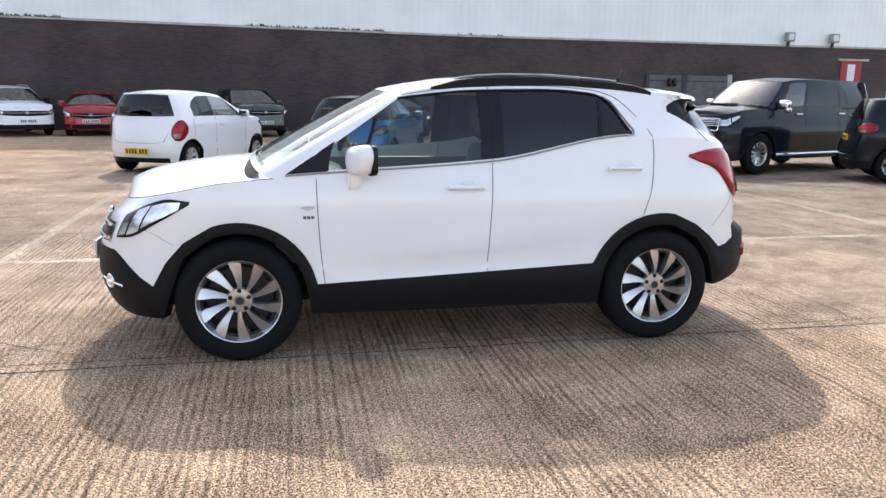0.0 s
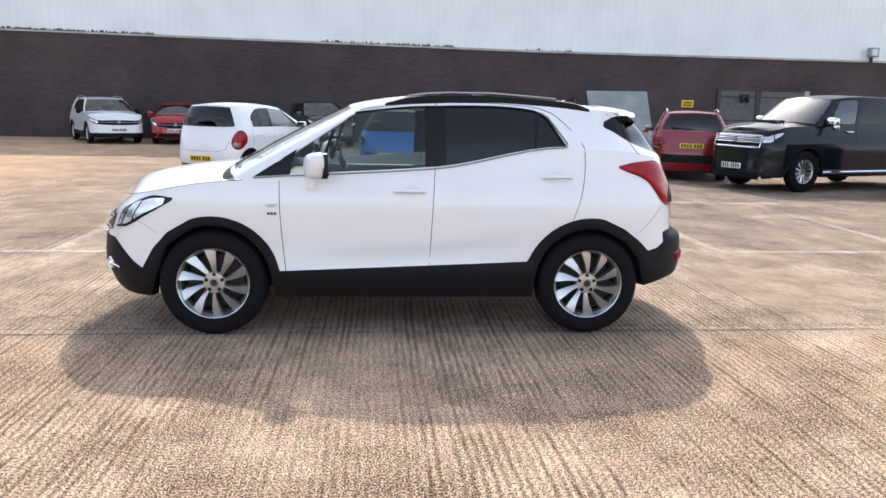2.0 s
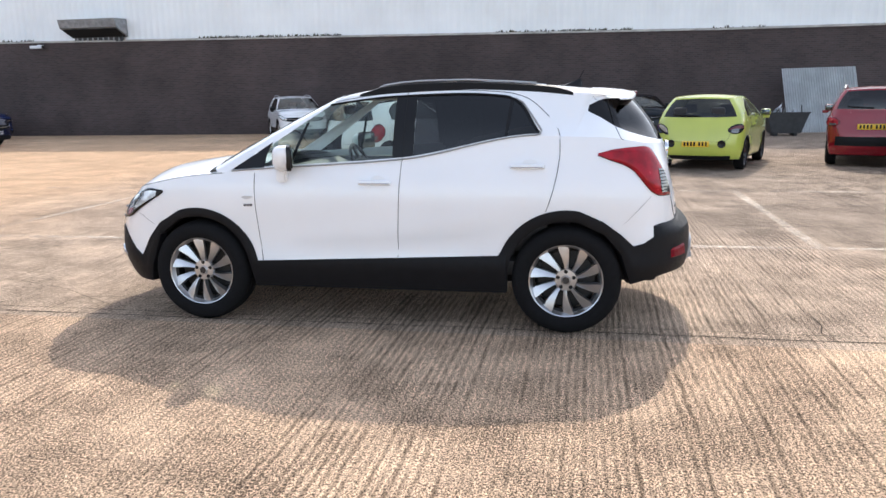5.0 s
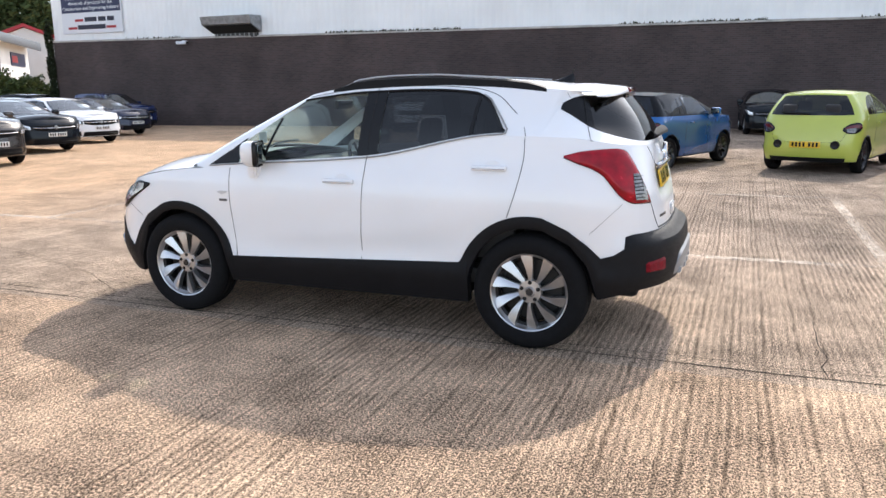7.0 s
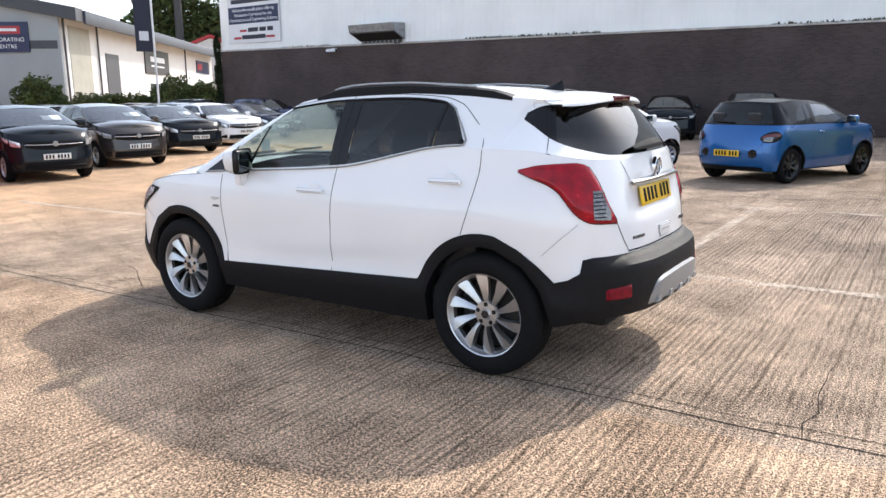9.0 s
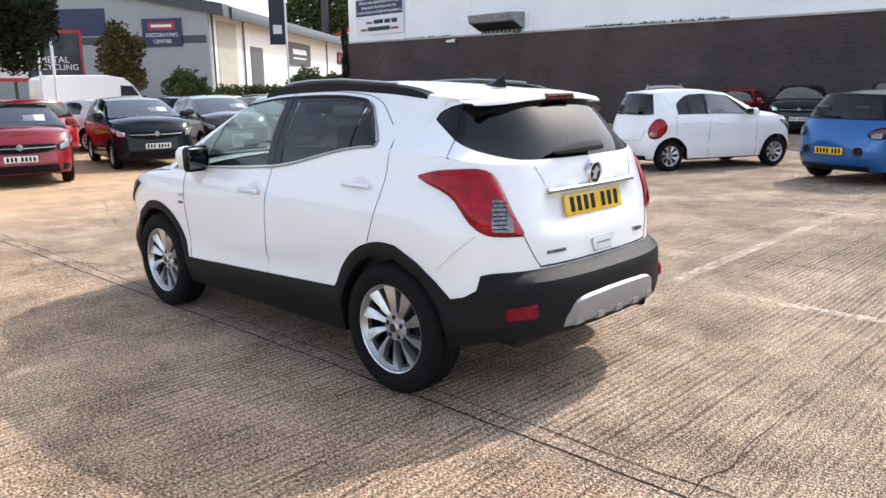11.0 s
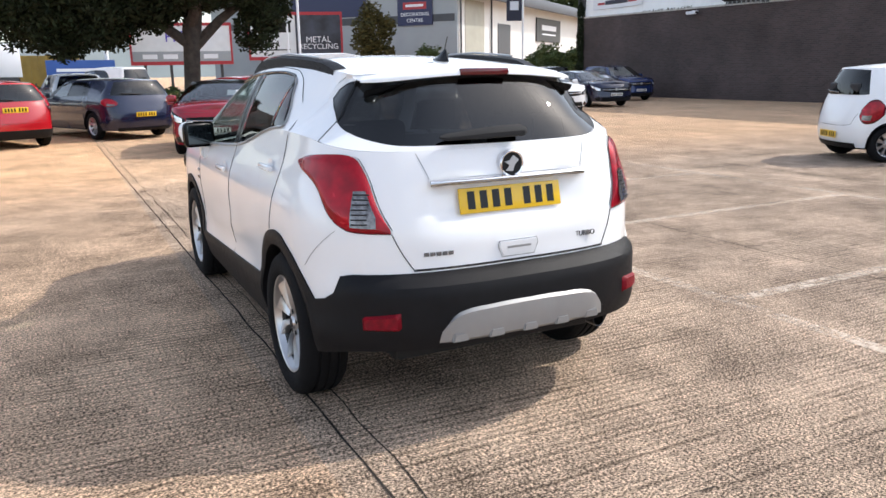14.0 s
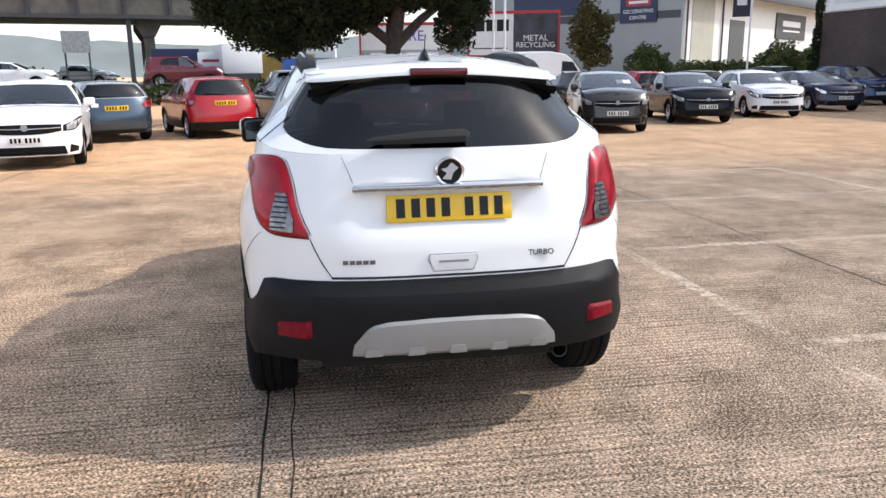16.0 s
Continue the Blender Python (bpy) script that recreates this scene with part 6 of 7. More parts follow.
# ---- fittings of the brick building ----
NAVY_SIGN = material("navy_sign", (0.011, 0.017, 0.070), 0.4)
WHITE_SIGN = material("white_sign", (0.72, 0.74, 0.78), 0.4)
RED_SIGN = material("red_sign", (0.36, 0.02, 0.03), 0.4)
INK = material("dark_ink", (0.012, 0.014, 0.035), 0.5)
GALV = material("galvanised_steel", (0.30, 0.31, 0.32), 0.5, 0.5, 0, 0.25, 6)
DARK_STEEL = material("dark_steel", (0.05, 0.052, 0.055), 0.55, 0.3, 0, 0.2, 5)
SHEET = material("pale_corrugated_sheet", (0.66, 0.68, 0.69), 0.5, 0.0, 0, 0.15, 2)


def words(body, size, mat, parent, m, name="lettering"):
    me = text_mesh(body, size, 0.003)
    me.materials.append(mat)
    ob = new(name, me)
    ob.parent = parent
    ob.matrix_basis = m
    return ob


FACE = pose(0, 0, 0, 90, 0, 0)
sx, sy = -29.1, wall_y(-29.1) + 0.08
sign = thing("wall_sign", "white and navy company sign fixed to the cladding", "sign", Matrix.Translation((sx, sy, 0)))
boxed("sign_board", (-2.0, -0.05, 4.68), (2.0, 0.0, 7.6), WHITE_SIGN, sign)
boxed("navy_band", (-1.95, -0.056, 5.72), (1.95, -0.05, 6.62), NAVY_SIGN, sign)
for k, wd in enumerate(("Nationwide stockholders offering", "thousands of products for the", "Construction and Engineering Industry")):
    words(wd, 0.24, WHITE_SIGN, sign, Matrix.Translation((0, -0.06, 6.44 - 0.26 * k)) @ FACE)
for x0, x1, z0, z1, mt in ((-1.1, -0.55, 5.28, 5.40, RED_SIGN), (-0.45, 0.35, 5.26, 5.48, INK), (0.45, 0.95, 5.26, 5.48, INK), (1.05, 1.5, 5.26, 5.48, INK), (-1.6, -1.0, 4.90, 5.02, RED_SIGN), (-0.95, 0.9, 4.88, 5.10, INK), (0.95, 1.6, 4.90, 5.02, RED_SIGN), (-1.7, 1.7, 6.80, 7.02, INK), (-1.2, 1.2, 7.15, 7.4, RED_SIGN)):
    boxed("sign_bar", (x0, -0.056, z0), (x1, -0.05, z1), mt, sign)

vx = -20.3
vent = thing("wall_vent", "grey sheet-metal ventilation hood on the cladding", "vent", Matrix.Translation((vx, wall_y(vx) + 0.08, 0)))
bm = bmesh.new()
prism(bm, [(0.0, 4.36), (-0.85, 4.72), (-0.95, 5.08), (0.0, 5.12)], -1.38, 1.38, 'X')
part("hood", bm, GALV, vent, smooth=False)
boxed("mouth", (-1.3, -0.78, 4.37), (1.3, -0.05, 4.40), DULL, vent, m=Matrix.Translation((0, 0, 0)) @ Matrix.Translation((0, -0.42, 4.53)) @ pose(0, 0, 0, -23, 0, 0) @ Matrix.Translation((0, 0.42, -4.40)))
boxed("base_frame", (-1.2, -0.12, 4.16), (1.2, 0.0, 4.36), DARK_STEEL, vent)
for k in range(9):
    boxed("slat", (-1.1 + k * 0.26, -0.14, 4.18), (-1.04 + k * 0.26, -0.11, 4.34), GALV, vent)

cam_x = -23.2
cctv = thing("security_camera", "white security camera on a bracket at the coping", "camera", Matrix.Translation((cam_x, wall_y(cam_x), 0)))
boxed("bracket", (-0.06, -0.3, 4.02), (0.06, 0.0, 4.10), WHITE_SIGN, cctv, 0.01)
boxed("housing", (-0.35, -0.42, 3.92), (0.25, -0.26, 4.06), WHITE_SIGN, cctv, 0.03, m=pose(0, 0, 0, 0, 0, 0))
boxed("lens", (0.25, -0.40, 3.94), (0.30, -0.28, 4.04), DULL, cctv, 0.01)

for fx_ in (21.4, 23.7):
    fl_ = thing("flood_light", "square flood light on a bracket above the coping", "lamp", Matrix.Translation((fx_, wall_y(fx_) - 0.1, 0)), "flood lights")
    boxed("bracket", (-0.05, -0.05, 3.86), (0.05, 0.05, 4.1), DARK_STEEL, fl_)
    boxed("housing", (-0.20, -0.22, 4.08), (0.20, 0.05, 4.48), GALV, fl_, 0.03)
    boxed("glass", (-0.13, -0.235, 4.14), (0.13, -0.22, 4.41), WHITE_SIGN, fl_, 0.01)

DOOR_GREY = material("dull_grey_door_steel", (0.115, 0.11, 0.11), 0.6, 0.1, 0, 0.25, 3)
gate_y = wall_y(16.5) - 0.06
gate = thing("sliding_doors", "grey sheet-metal double doors in a dark frame", "door", Matrix.Translation((0, gate_y, 0)))
for a, b in ((14.7, 16.28), (16.5, 18.5)):
    leaf = boxed("door_leaf", (a, -0.04, 0.06), (b, 0.0, 2.5), DOOR_GREY, gate)
    boxed("rail", (a, -0.06, 2.22), (b, -0.04, 2.28), DARK_STEEL, leaf)
    boxed("rail", (a, -0.06, 1.2), (b, -0.04, 1.26), DARK_STEEL, leaf)
boxed("post", (16.28, -0.08, 0), (16.5, 0.0, 2.56), DARK_STEEL, gate)
boxed("post", (14.55, -0.05, 0), (14.7, 0.0, 2.56), DARK_STEEL, gate)
boxed("post", (18.5, -0.05, 0), (18.72, 0.0, 2.56), COPING, gate)
lamp2 = thing("wall_lamp", "small black twin lamp on the sheet-metal door", "lamp", Matrix.Translation((15.75, gate_y - 0.08, 0)))
for s in (-0.12, 0.12):
    boxed("lamp_body", (s - 0.07, -0.12, 2.02), (s + 0.07, 0, 2.36), BLACK, lamp2, 0.02)
boxed("lamp_bar", (-0.18, -0.04, 2.14), (0.18, 0.03, 2.22), BLACK, lamp2)

door_x = 24.9
rd = thing("door_1", "red door with a white notice in the brick wall", "door", Matrix.Translation((door_x, wall_y(door_x) - 0.03, 0)), kind="structure")
boxed("door_leaf", (-0.55, -0.02, 1.6), (0.55, 0.0, 3.3), RED_SIGN, rd)
boxed("lintel", (-0.75, -0.10, 3.3), (0.85, 0.02, 3.4), COPING, rd)
boxed("notice", (-0.2, -0.03, 2.4), (0.2, -0.02, 3.15), WHITE_SIGN, rd)
boxed("steps", (-0.8, -1.0, 0.0), (0.8, 0.0, 1.6), COPING, rd)

yx = 13.25
ys_ = thing("warning_sign", "small yellow notice on the brick wall", "sign", Matrix.Translation((yx, wall_y(yx) - 0.02, 0)))
boxed("notice", (-0.27, -0.02, 1.75), (0.27, 0.0, 2.06), YELLOW_PLATE, ys_)
for k in range(2):
    boxed("notice_bar", (-0.2, -0.025, 1.82 + 0.1 * k), (0.2, -0.02, 1.87 + 0.1 * k), BLACK, ys_)

# corrugated sheet leaning at the wall
bm = bmesh.new()
prev = None
for k in range(61):
    x = k / 60 * 2.55
    o = 0.02 if k % 2 else -0.02
    q = [bm.verts.new((x + 0.15, o, 0.0)), bm.verts.new((x - 0.02, o + 0.95, 2.32 + 0.03 * k / 60))]
    if prev:
        bm.faces.new((prev[0], q[0], q[1], prev[1]))
    prev = q
bmesh.ops.solidify(bm, geom=bm.faces[:], thickness=0.006)
sheet = part("corrugated_sheet", bm, SHEET, None, smooth=False)
sheet.matrix_world = Matrix.Translation((8.45, 24.3, 0))
tagged(sheet, "pale corrugated metal sheet leaning towards the wall", "metal sheet")

# skip with scrap
skip = thing("waste_skip", "dark open metal skip heaped with scrap", "skip", Matrix.Translation((8.0, 22.4, 0)) @ Matrix.Scale(0.62, 4))
bm = bmesh.new()
lo = [(-0.75, -0.6, 0.15), (0.75, -0.6, 0.15), (0.75, 0.6, 0.15), (-0.75, 0.6, 0.15)]
hi = [(-1.1, -0.75, 1.25), (1.1, -0.75, 1.25), (1.1, 0.75, 1.25), (-1.1, 0.75, 1.25)]
hi2 = [(-1.02, -0.68, 1.25), (1.02, -0.68, 1.25), (1.02, 0.68, 1.25), (-1.02, 0.68, 1.25)]
lo2 = [(-0.9, -0.62, 0.9), (0.9, -0.62, 0.9), (0.9, 0.62, 0.9), (-0.9, 0.62, 0.9)]
rings = [[bm.verts.new(p) for p in r] for r in (lo, hi, hi2, lo2)]
for a, b in zip(rings, rings[1:]):
    strip(bm, a + [a[0]], b + [b[0]])
bm.faces.new(rings[0])
bm.faces.new(rings[-1])
part("bin", bm, DARK_STEEL, skip, smooth=False)
boxed("rim", (-1.14, -0.79, 1.22), (1.14, -0.74, 1.29), DARK_STEEL, skip)
for x in (-0.5, 0.5):
    boxed("foot", (x - 0.08, -0.5, 0), (x + 0.08, 0.5, 0.15), DARK_STEEL, skip)
rnd = random.Random(4)
for k in range(14):
    c = Vector((rnd.uniform(-0.85, 0.8), rnd.uniform(-0.5, 0.5), 1.1))
    d = Vector((rnd.uniform(-0.5, 0.5), rnd.uniform(-0.3, 0.3), rnd.uniform(0.25, 0.75)))
    tubed("scrap", [c, c + d], rnd.uniform(0.02, 0.05), rnd.choice((WHITE_SIGN, DARK_STEEL, GALV)), skip, 4)

# moss and weeds on the coping
MOSS = material("dry_moss", (0.06, 0.06, 0.035), 0.95, 0, 0, 0.4, 10)
bm = bmesh.new()
rnd = random.Random(7)
for a, b, cnt in ((-15.5, -9.0, 260), (-2.5, 3.0, 130), (-27.0, -23.5, 40), (6.0, 8.0, 20)):
    for k in range(cnt):
        x = rnd.uniform(a, b)
        h = rnd.uniform(0.03, 0.13)
        r = rnd.uniform(0.02, 0.06)
        y, z = wall_y(x) + rnd.uniform(-0.02, 0.06), wall_top(x) + 0.075
        v = [bm.verts.new((x - r, y, z)), bm.verts.new((x + r, y, z)), bm.verts.new((x + rnd.uniform(-r, r), y + 0.03, z + h)), bm.verts.new((x, y + r, z))]
        bm.faces.new((v[0], v[1], v[2]))
        bm.faces.new((v[1], v[3], v[2]))
        bm.faces.new((v[3], v[0], v[2]))
tagged(part("coping_moss", bm, MOSS, None, smooth=False), "dry tufts of moss along the coping", "moss", kind="stuff")


# ---- greenery ----
def leaf_material(name, color, dark=0.5):
    m = bpy.data.materials.new(name)
    m.use_nodes = True
    n, l = m.node_tree.nodes, m.node_tree.links
    b = n["Principled BSDF"]
    b.inputs["Roughness"].default_value = 0.75
    b.inputs["Specular IOR Level"].default_value = 0.2
    geo = n.new("ShaderNodeNewGeometry")
    r = n.new("ShaderNodeValToRGB")
    r.color_ramp.elements[0].color = (*[c * dark for c in color], 1)
    r.color_ramp.elements[1].color = (*[min(1, c * 1.5) for c in color], 1)
    l.new(geo.outputs["Random Per Island"], r.inputs[0])
    l.new(r.outputs[0], b.inputs["Base Color"])
    return m


LEAF = leaf_material("dark_green_leaves", (0.020, 0.029, 0.012))
LEAF2 = leaf_material("hedge_leaves", (0.06, 0.085, 0.03))
LEAF3 = leaf_material("turning_leaves", (0.065, 0.06, 0.022))
BARK = material("grey_bark", (0.06, 0.05, 0.04), 0.95, 0, 0, 0.4, 6, 0.8, 30)


def leaves(blobs, count, size, seed, mat, name, parent=None, droop=0.0):
    """Many small leaf clumps, thrown into a set of uneven volumes (centre, radii)."""
    rnd = random.Random(seed)
    vs, fs = [], []
    weights = [b[1][0] * b[1][1] * b[1][2] for b in blobs]
    for _ in range(count):
        c, r = rnd.choices(blobs, weights)[0]
        while True:
            p = Vector((rnd.uniform(-1, 1), rnd.uniform(-1, 1), rnd.uniform(-1, 1)))
            if 0.35 < p.length < 1.0 * (0.78 + 0.35 * noise.noise(Vector((p.x * 2.1 + c[0], p.y * 2.1 + c[1], p.z * 2.1)))):
                break
        o = Vector((c[0] + p.x * r[0], c[1] + p.y * r[1], c[2] + p.z * r[2] - droop * rnd.random()))
        s = size * rnd.uniform(0.6, 1.4)
        a = Vector((rnd.gauss(0, 1), rnd.gauss(0, 1), rnd.gauss(0, 0.6))).normalized()
        b = a.orthogonal().normalized()
        i = len(vs)
        vs += [o - a * s, o + b * s * 0.45, o + a * s, o - b * s * 0.45]
        fs.append((i, i + 1, i + 2, i + 3))
    me = bpy.data.meshes.new(name)
    me.from_pydata(vs, [], fs)
    me.materials.append(mat)
    ob = new(name, me)
    ob.parent = parent
    return ob


tree = thing("tree", "large dark-leaved tree with a thick grey trunk", "tree", Matrix.Translation((-20.6, 2.2, 0)))
bm = bmesh.new()
tube(bm, [(0, 0, -0.05), (0.0, 0.0, 0.3), (0.02, 0.03, 1.2), (0.0, 0.1, 2.3), (0.05, 0.15, 2.9), (0.1, 0.3, 3.8)], [0.40, 0.30, 0.25, 0.25, 0.29, 0.25], 12)
part("trunk", bm, BARK, tree)
for pts, rr in (([(0, 0.1, 2.3), (0.2, 1.0, 3.2), (0.3, 2.2, 4.1), (0.2, 3.4, 4.5)], [0.18, 0.14, 0.10, 0.05]), ([(0, 0.0, 2.5), (0.1, -1.2, 3.4), (0.2, -2.8, 4.0), (0.3, -4.6, 3.9)], [0.17, 0.13, 0.09, 0.04]),
                ([(0.05, 0.2, 3.5), (-0.3, 0.6, 5.2), (0.2, 0.9, 7.0)], [0.3, 0.18, 0.06]), ([(0, 0.1, 2.9), (1.2, 0.3, 4.0), (2.5, 0.5, 4.6)], [0.2, 0.13, 0.05])):
    tubed("limb", pts, rr, BARK, tree, 8)
leaves([((0, -0.6, 5.2), (3.2, 3.2, 1.9)), ((0.4, -2.6, 4.0), (2.2, 2.4, 1.5)), ((0.3, -4.3, 3.5), (1.5, 1.4, 1.35)), ((0.5, -2.7, 3.05), (1.4, 1.5, 1.0)), ((0.3, -5.4, 3.9), (1.2, 1.0, 1.0)), ((0.2, 2.4, 3.9), (1.5, 1.1, 1.1)), ((0.2, 2.1, 3.0), (0.9, 0.85, 0.95)), ((0.0, -0.4, 4.2), (3.0, 2.8, 0.9)), ((0.3, -3.4, 3.0), (1.3, 1.2, 1.0)), ((0.2, -1.0, 3.5), (1.4, 1.0, 0.7))], 95000, 0.085, 3, LEAF, "crown", tree, 0.2)

tree2 = thing("tree", "small tree with turning leaves beside the unit", "tree", Matrix.Translation((-47.6, 19.2, 0)))
tubed("trunk", [(0, 0, 0), (0.1, 0, 1.5), (0, 0.1, 3.5)], [0.16, 0.13, 0.06], BARK, tree2, 8)
leaves([((0, 0, 4.4), (1.3, 1.6, 2.3)), ((0, 0.5, 2.6), (1.2, 1.5, 1.2)), ((0, -0.9, 3.4), (0.9, 0.9, 1.0)), ((0, 1.2, 4.6), (0.8, 0.8, 1.0))], 4600, 0.14, 5, LEAF3, "crown", tree2)
for x, y, h, w in ((-46.0, 22.9, 3.4, 1.7), (-42.2, 30.6, 3.4, 1.8), (-41.5, 32.6, 3.0, 1.5), (-36.6, 27.4, 2.6, 1.0)):
    b = thing("bush", "rounded green bush at the edge of the yard", "bush", Matrix.Translation((x, y, 0)), "bushes")
    tubed("stem", [(0, 0, 0), (0, 0, h * 0.6)], 0.06, BARK, b)
    leaves([((0, 0, h * 0.55), (w, w, h * 0.5)), ((0.3, w * 0.4, h * 0.35), (w * 0.8, w * 0.8, h * 0.4))], 5000, 0.12, int(x * -10), LEAF2, "foliage", b)
hd_ = thing("hedge", "clipped green hedge in front of the unit", "hedge", Matrix.Translation((-43.6, 27.0, 0)))
tubed("stem", [(0, 0, 0), (0, 0, 1.2)], 0.06, BARK, hd_)
leaves([((0, k * 0.9, 1.2), (0.8, 0.9, 1.15)) for k in range(-3, 4)], 9000, 0.1, 8, LEAF2, "foliage", hd_)
# ivy at the brick corner
ivy = thing("ivy", "dark ivy climbing the end of the brick wall", "ivy", Matrix.Translation((-31.9, 25.95, 0)))
tubed("stem", [(0, 0, 0), (0.05, 0, 2.5), (-0.1, 0, 4.6)], 0.04, BARK, ivy)
leaves([((-0.1, -0.1, 1.2), (0.4, 0.35, 1.3)), ((-0.1, -0.1, 3.0), (0.3, 0.3, 1.3)), ((-0.15, -0.1, 4.5), (0.25, 0.25, 1.0))], 3500, 0.08, 9, LEAF, "foliage", ivy)
# far woods behind the units
rnd = random.Random(12)
woods = leaves([((-130 + k * 3.2 + rnd.uniform(-3, 3), 72 + k * 5.0 + rnd.uniform(-2, 2), rnd.uniform(6, 9)), (6, 5, rnd.uniform(7, 10))) for k in range(12)] + [((-122 + 1.9 * k, 80 + 2.3 * k, (8, 11, 13, 14, 13.5, 13, 12, 11)[k]), (4.5, 4.5, (7, 9, 10, 11, 10, 10.5, 10, 9)[k])) for k in range(8)] + [((-62 - k * 6, -70 + k * 5 + rnd.uniform(-3, 3), 1.0), (5, 6, rnd.uniform(1.5, 2.6))) for k in range(9)], 52000, 0.5, 13, LEAF2, "far_woods")
tagged(woods, "distant belt of green trees behind the units", "woods", kind="stuff")
verge = leaves([((-36.5, -30 + k * 1.6, 0.5), (0.9, 1.1, rnd.uniform(0.5, 0.9))) for k in range(24)], 16000, 0.12, 14, LEAF2, "verge")
tagged(verge, "low scrub along the fence of the yard", "scrub", kind="stuff")

# ---- trade units, signs and bridge in the distance ----
GREYCLAD = material("grey_profiled_cladding", (0.30, 0.33, 0.35), 0.5, 0, 0, 0.06, 0.5)
PALECLAD = material("pale_cladding", (0.62, 0.63, 0.63), 0.55, 0, 0, 0.06, 0.5)
BLUE_ROOF = material("blue_grey_sheet_roof", (0.15, 0.18, 0.23), 0.5, 0, 0, 0.15, 1)
CREAM = material("cream_shutter", (0.34, 0.34, 0.29), 0.6, 0, 0, 0.1, 1)
FASCIA = material("slate_blue_fascia", (0.055, 0.065, 0.085), 0.5, 0, 0, 0.15, 1)
SLATE_ROOF = material("dark_grey_roof", (0.05, 0.055, 0.065), 0.5, 0, 0, 0.15, 1)
unit = thing("trade_unit", "grey and white metal-clad trade unit with a dark roof", "building", Matrix.Translation((-53.2, 29.0, 0)) @ pose(0, 0, 0, 0, 0, 128.4))
# local x runs along the front, local y along the gable
LF, LG, EV, RG = 54.0, 26.0, 8.1, 10.8
bm = bmesh.new()
gp_ = [(0, 0), (0, EV), (LG / 2, RG), (LG, EV), (LG, 0)]
prism(bm, gp_, 0.0, 0.25, 'X')
part("gable_wall", bm, GREYCLAD, unit, smooth=False)
boxed("front_wall", (0.25, -0.02, 0), (LF, 0.25, EV), PALECLAD, unit)
boxed("rear_wall", (0.25, LG - 0.25, 0), (LF, LG, EV), GREYCLAD, unit)
bm = bmesh.new()
for s in (0, 1):
    y0, y1 = (-1.5, LG / 2) if s == 0 else (LG + 0.5, LG / 2)
    prism(bm, [(y0, EV - 0.05), (y1, RG + 0.1), (y1, RG + 0.35), (y0, EV + 0.25)] if s == 0 else [(y1, RG + 0.1), (y0, EV - 0.05), (y0, EV + 0.25), (y1, RG + 0.35)], 1.0, LF + 0.4, 'X')
part("roof", bm, BLUE_ROOF, unit, smooth=False)
for s in (0, 1):
    y0 = -1.5 if s == 0 else LG + 0.5
    bm = bmesh.new()
    prism(bm, [(y0, EV - 0.55), (LG / 2, RG - 0.35), (LG / 2, RG + 0.5), (y0, EV + 0.4)], -0.5, 1.0, 'X')
    part("barge_board", bm, SLATE_ROOF, unit, smooth=False)
boxed("gutter", (1.0, -1.70, EV - 0.70), (LF + 0.3, -1.46, EV + 0.32), FASCIA, unit, 0.08)
boxed("gable_band", (-0.03, 0.2, 5.55), (0.0, LG - 0.2, 6.15), SLATE_ROOF, unit)
boxed("fascia_board", (-0.08, 8.6, 6.25), (-0.02, 16.5, 8.4), NAVY_SIGN, unit)
SIDE = Matrix(((0, 0, -1, 0), (-1, 0, 0, 0), (0, 1, 0, 0), (0, 0, 0, 1)))
blue = boxed("blue_sign", (-0.14, 2.2, 5.3), (-0.04, 5.5, 7.5), NAVY_SIGN, unit)
boxed("sign_bar", (-0.16, 2.75, 6.62), (-0.14, 4.95, 7.2), RED_SIGN, blue)
boxed("sign_bar", (-0.17, 3.0, 6.82), (-0.16, 4.7, 7.02), WHITE_SIGN, blue)
words("DECORATING", 0.42, WHITE_SIGN, blue, Matrix.Translation((-0.15, 3.85, 6.2)) @ SIDE)
words("CENTRE", 0.42, WHITE_SIGN, blue, Matrix.Translation((-0.15, 3.85, 5.7)) @ SIDE)
for x, wd, top in ((9.5, 3.4, 5.75), (26.0, 1.8, 3.2)):
    boxed("door", (x, -0.08, 0), (x + wd, -0.02, top), SLATE_ROOF, unit)
boxed("roller_shutter", (1.6, -0.06, 0), (6.0, -0.02, 7.4), CREAM, unit)
for x in (0.5, 7.6, 38.0):
    tubed("downpipe", [(x, -0.15, 0), (x, -0.15, EV - 0.2)], 0.08, SLATE_ROOF, unit)
sgn = boxed("dark_sign", (21.0, -0.16, 4.4), (30.0, -0.04, 6.9), DARK_STEEL, unit)
boxed("sign_bar", (22.8, -0.18, 5.65), (28.2, -0.16, 6.2), WHITE_SIGN, sgn)
boxed("sign_bar", (23.0, -0.18, 5.15), (28.0, -0.16, 5.3), WHITE_SIGN, sgn)
small = boxed("small_sign", (44.0, -0.14, 5.2), (51.5, -0.04, 6.8), NAVY_SIGN, unit)
boxed("sign_bar", (44.4, -0.16, 5.6), (47.2, -0.14, 6.4), RED_SIGN, small)
for x in (22.5, 30.5):
    boxed("window", (x, -0.07, 1.2), (x + 2.4, -0.02, 3.4), FARGLASS, unit)

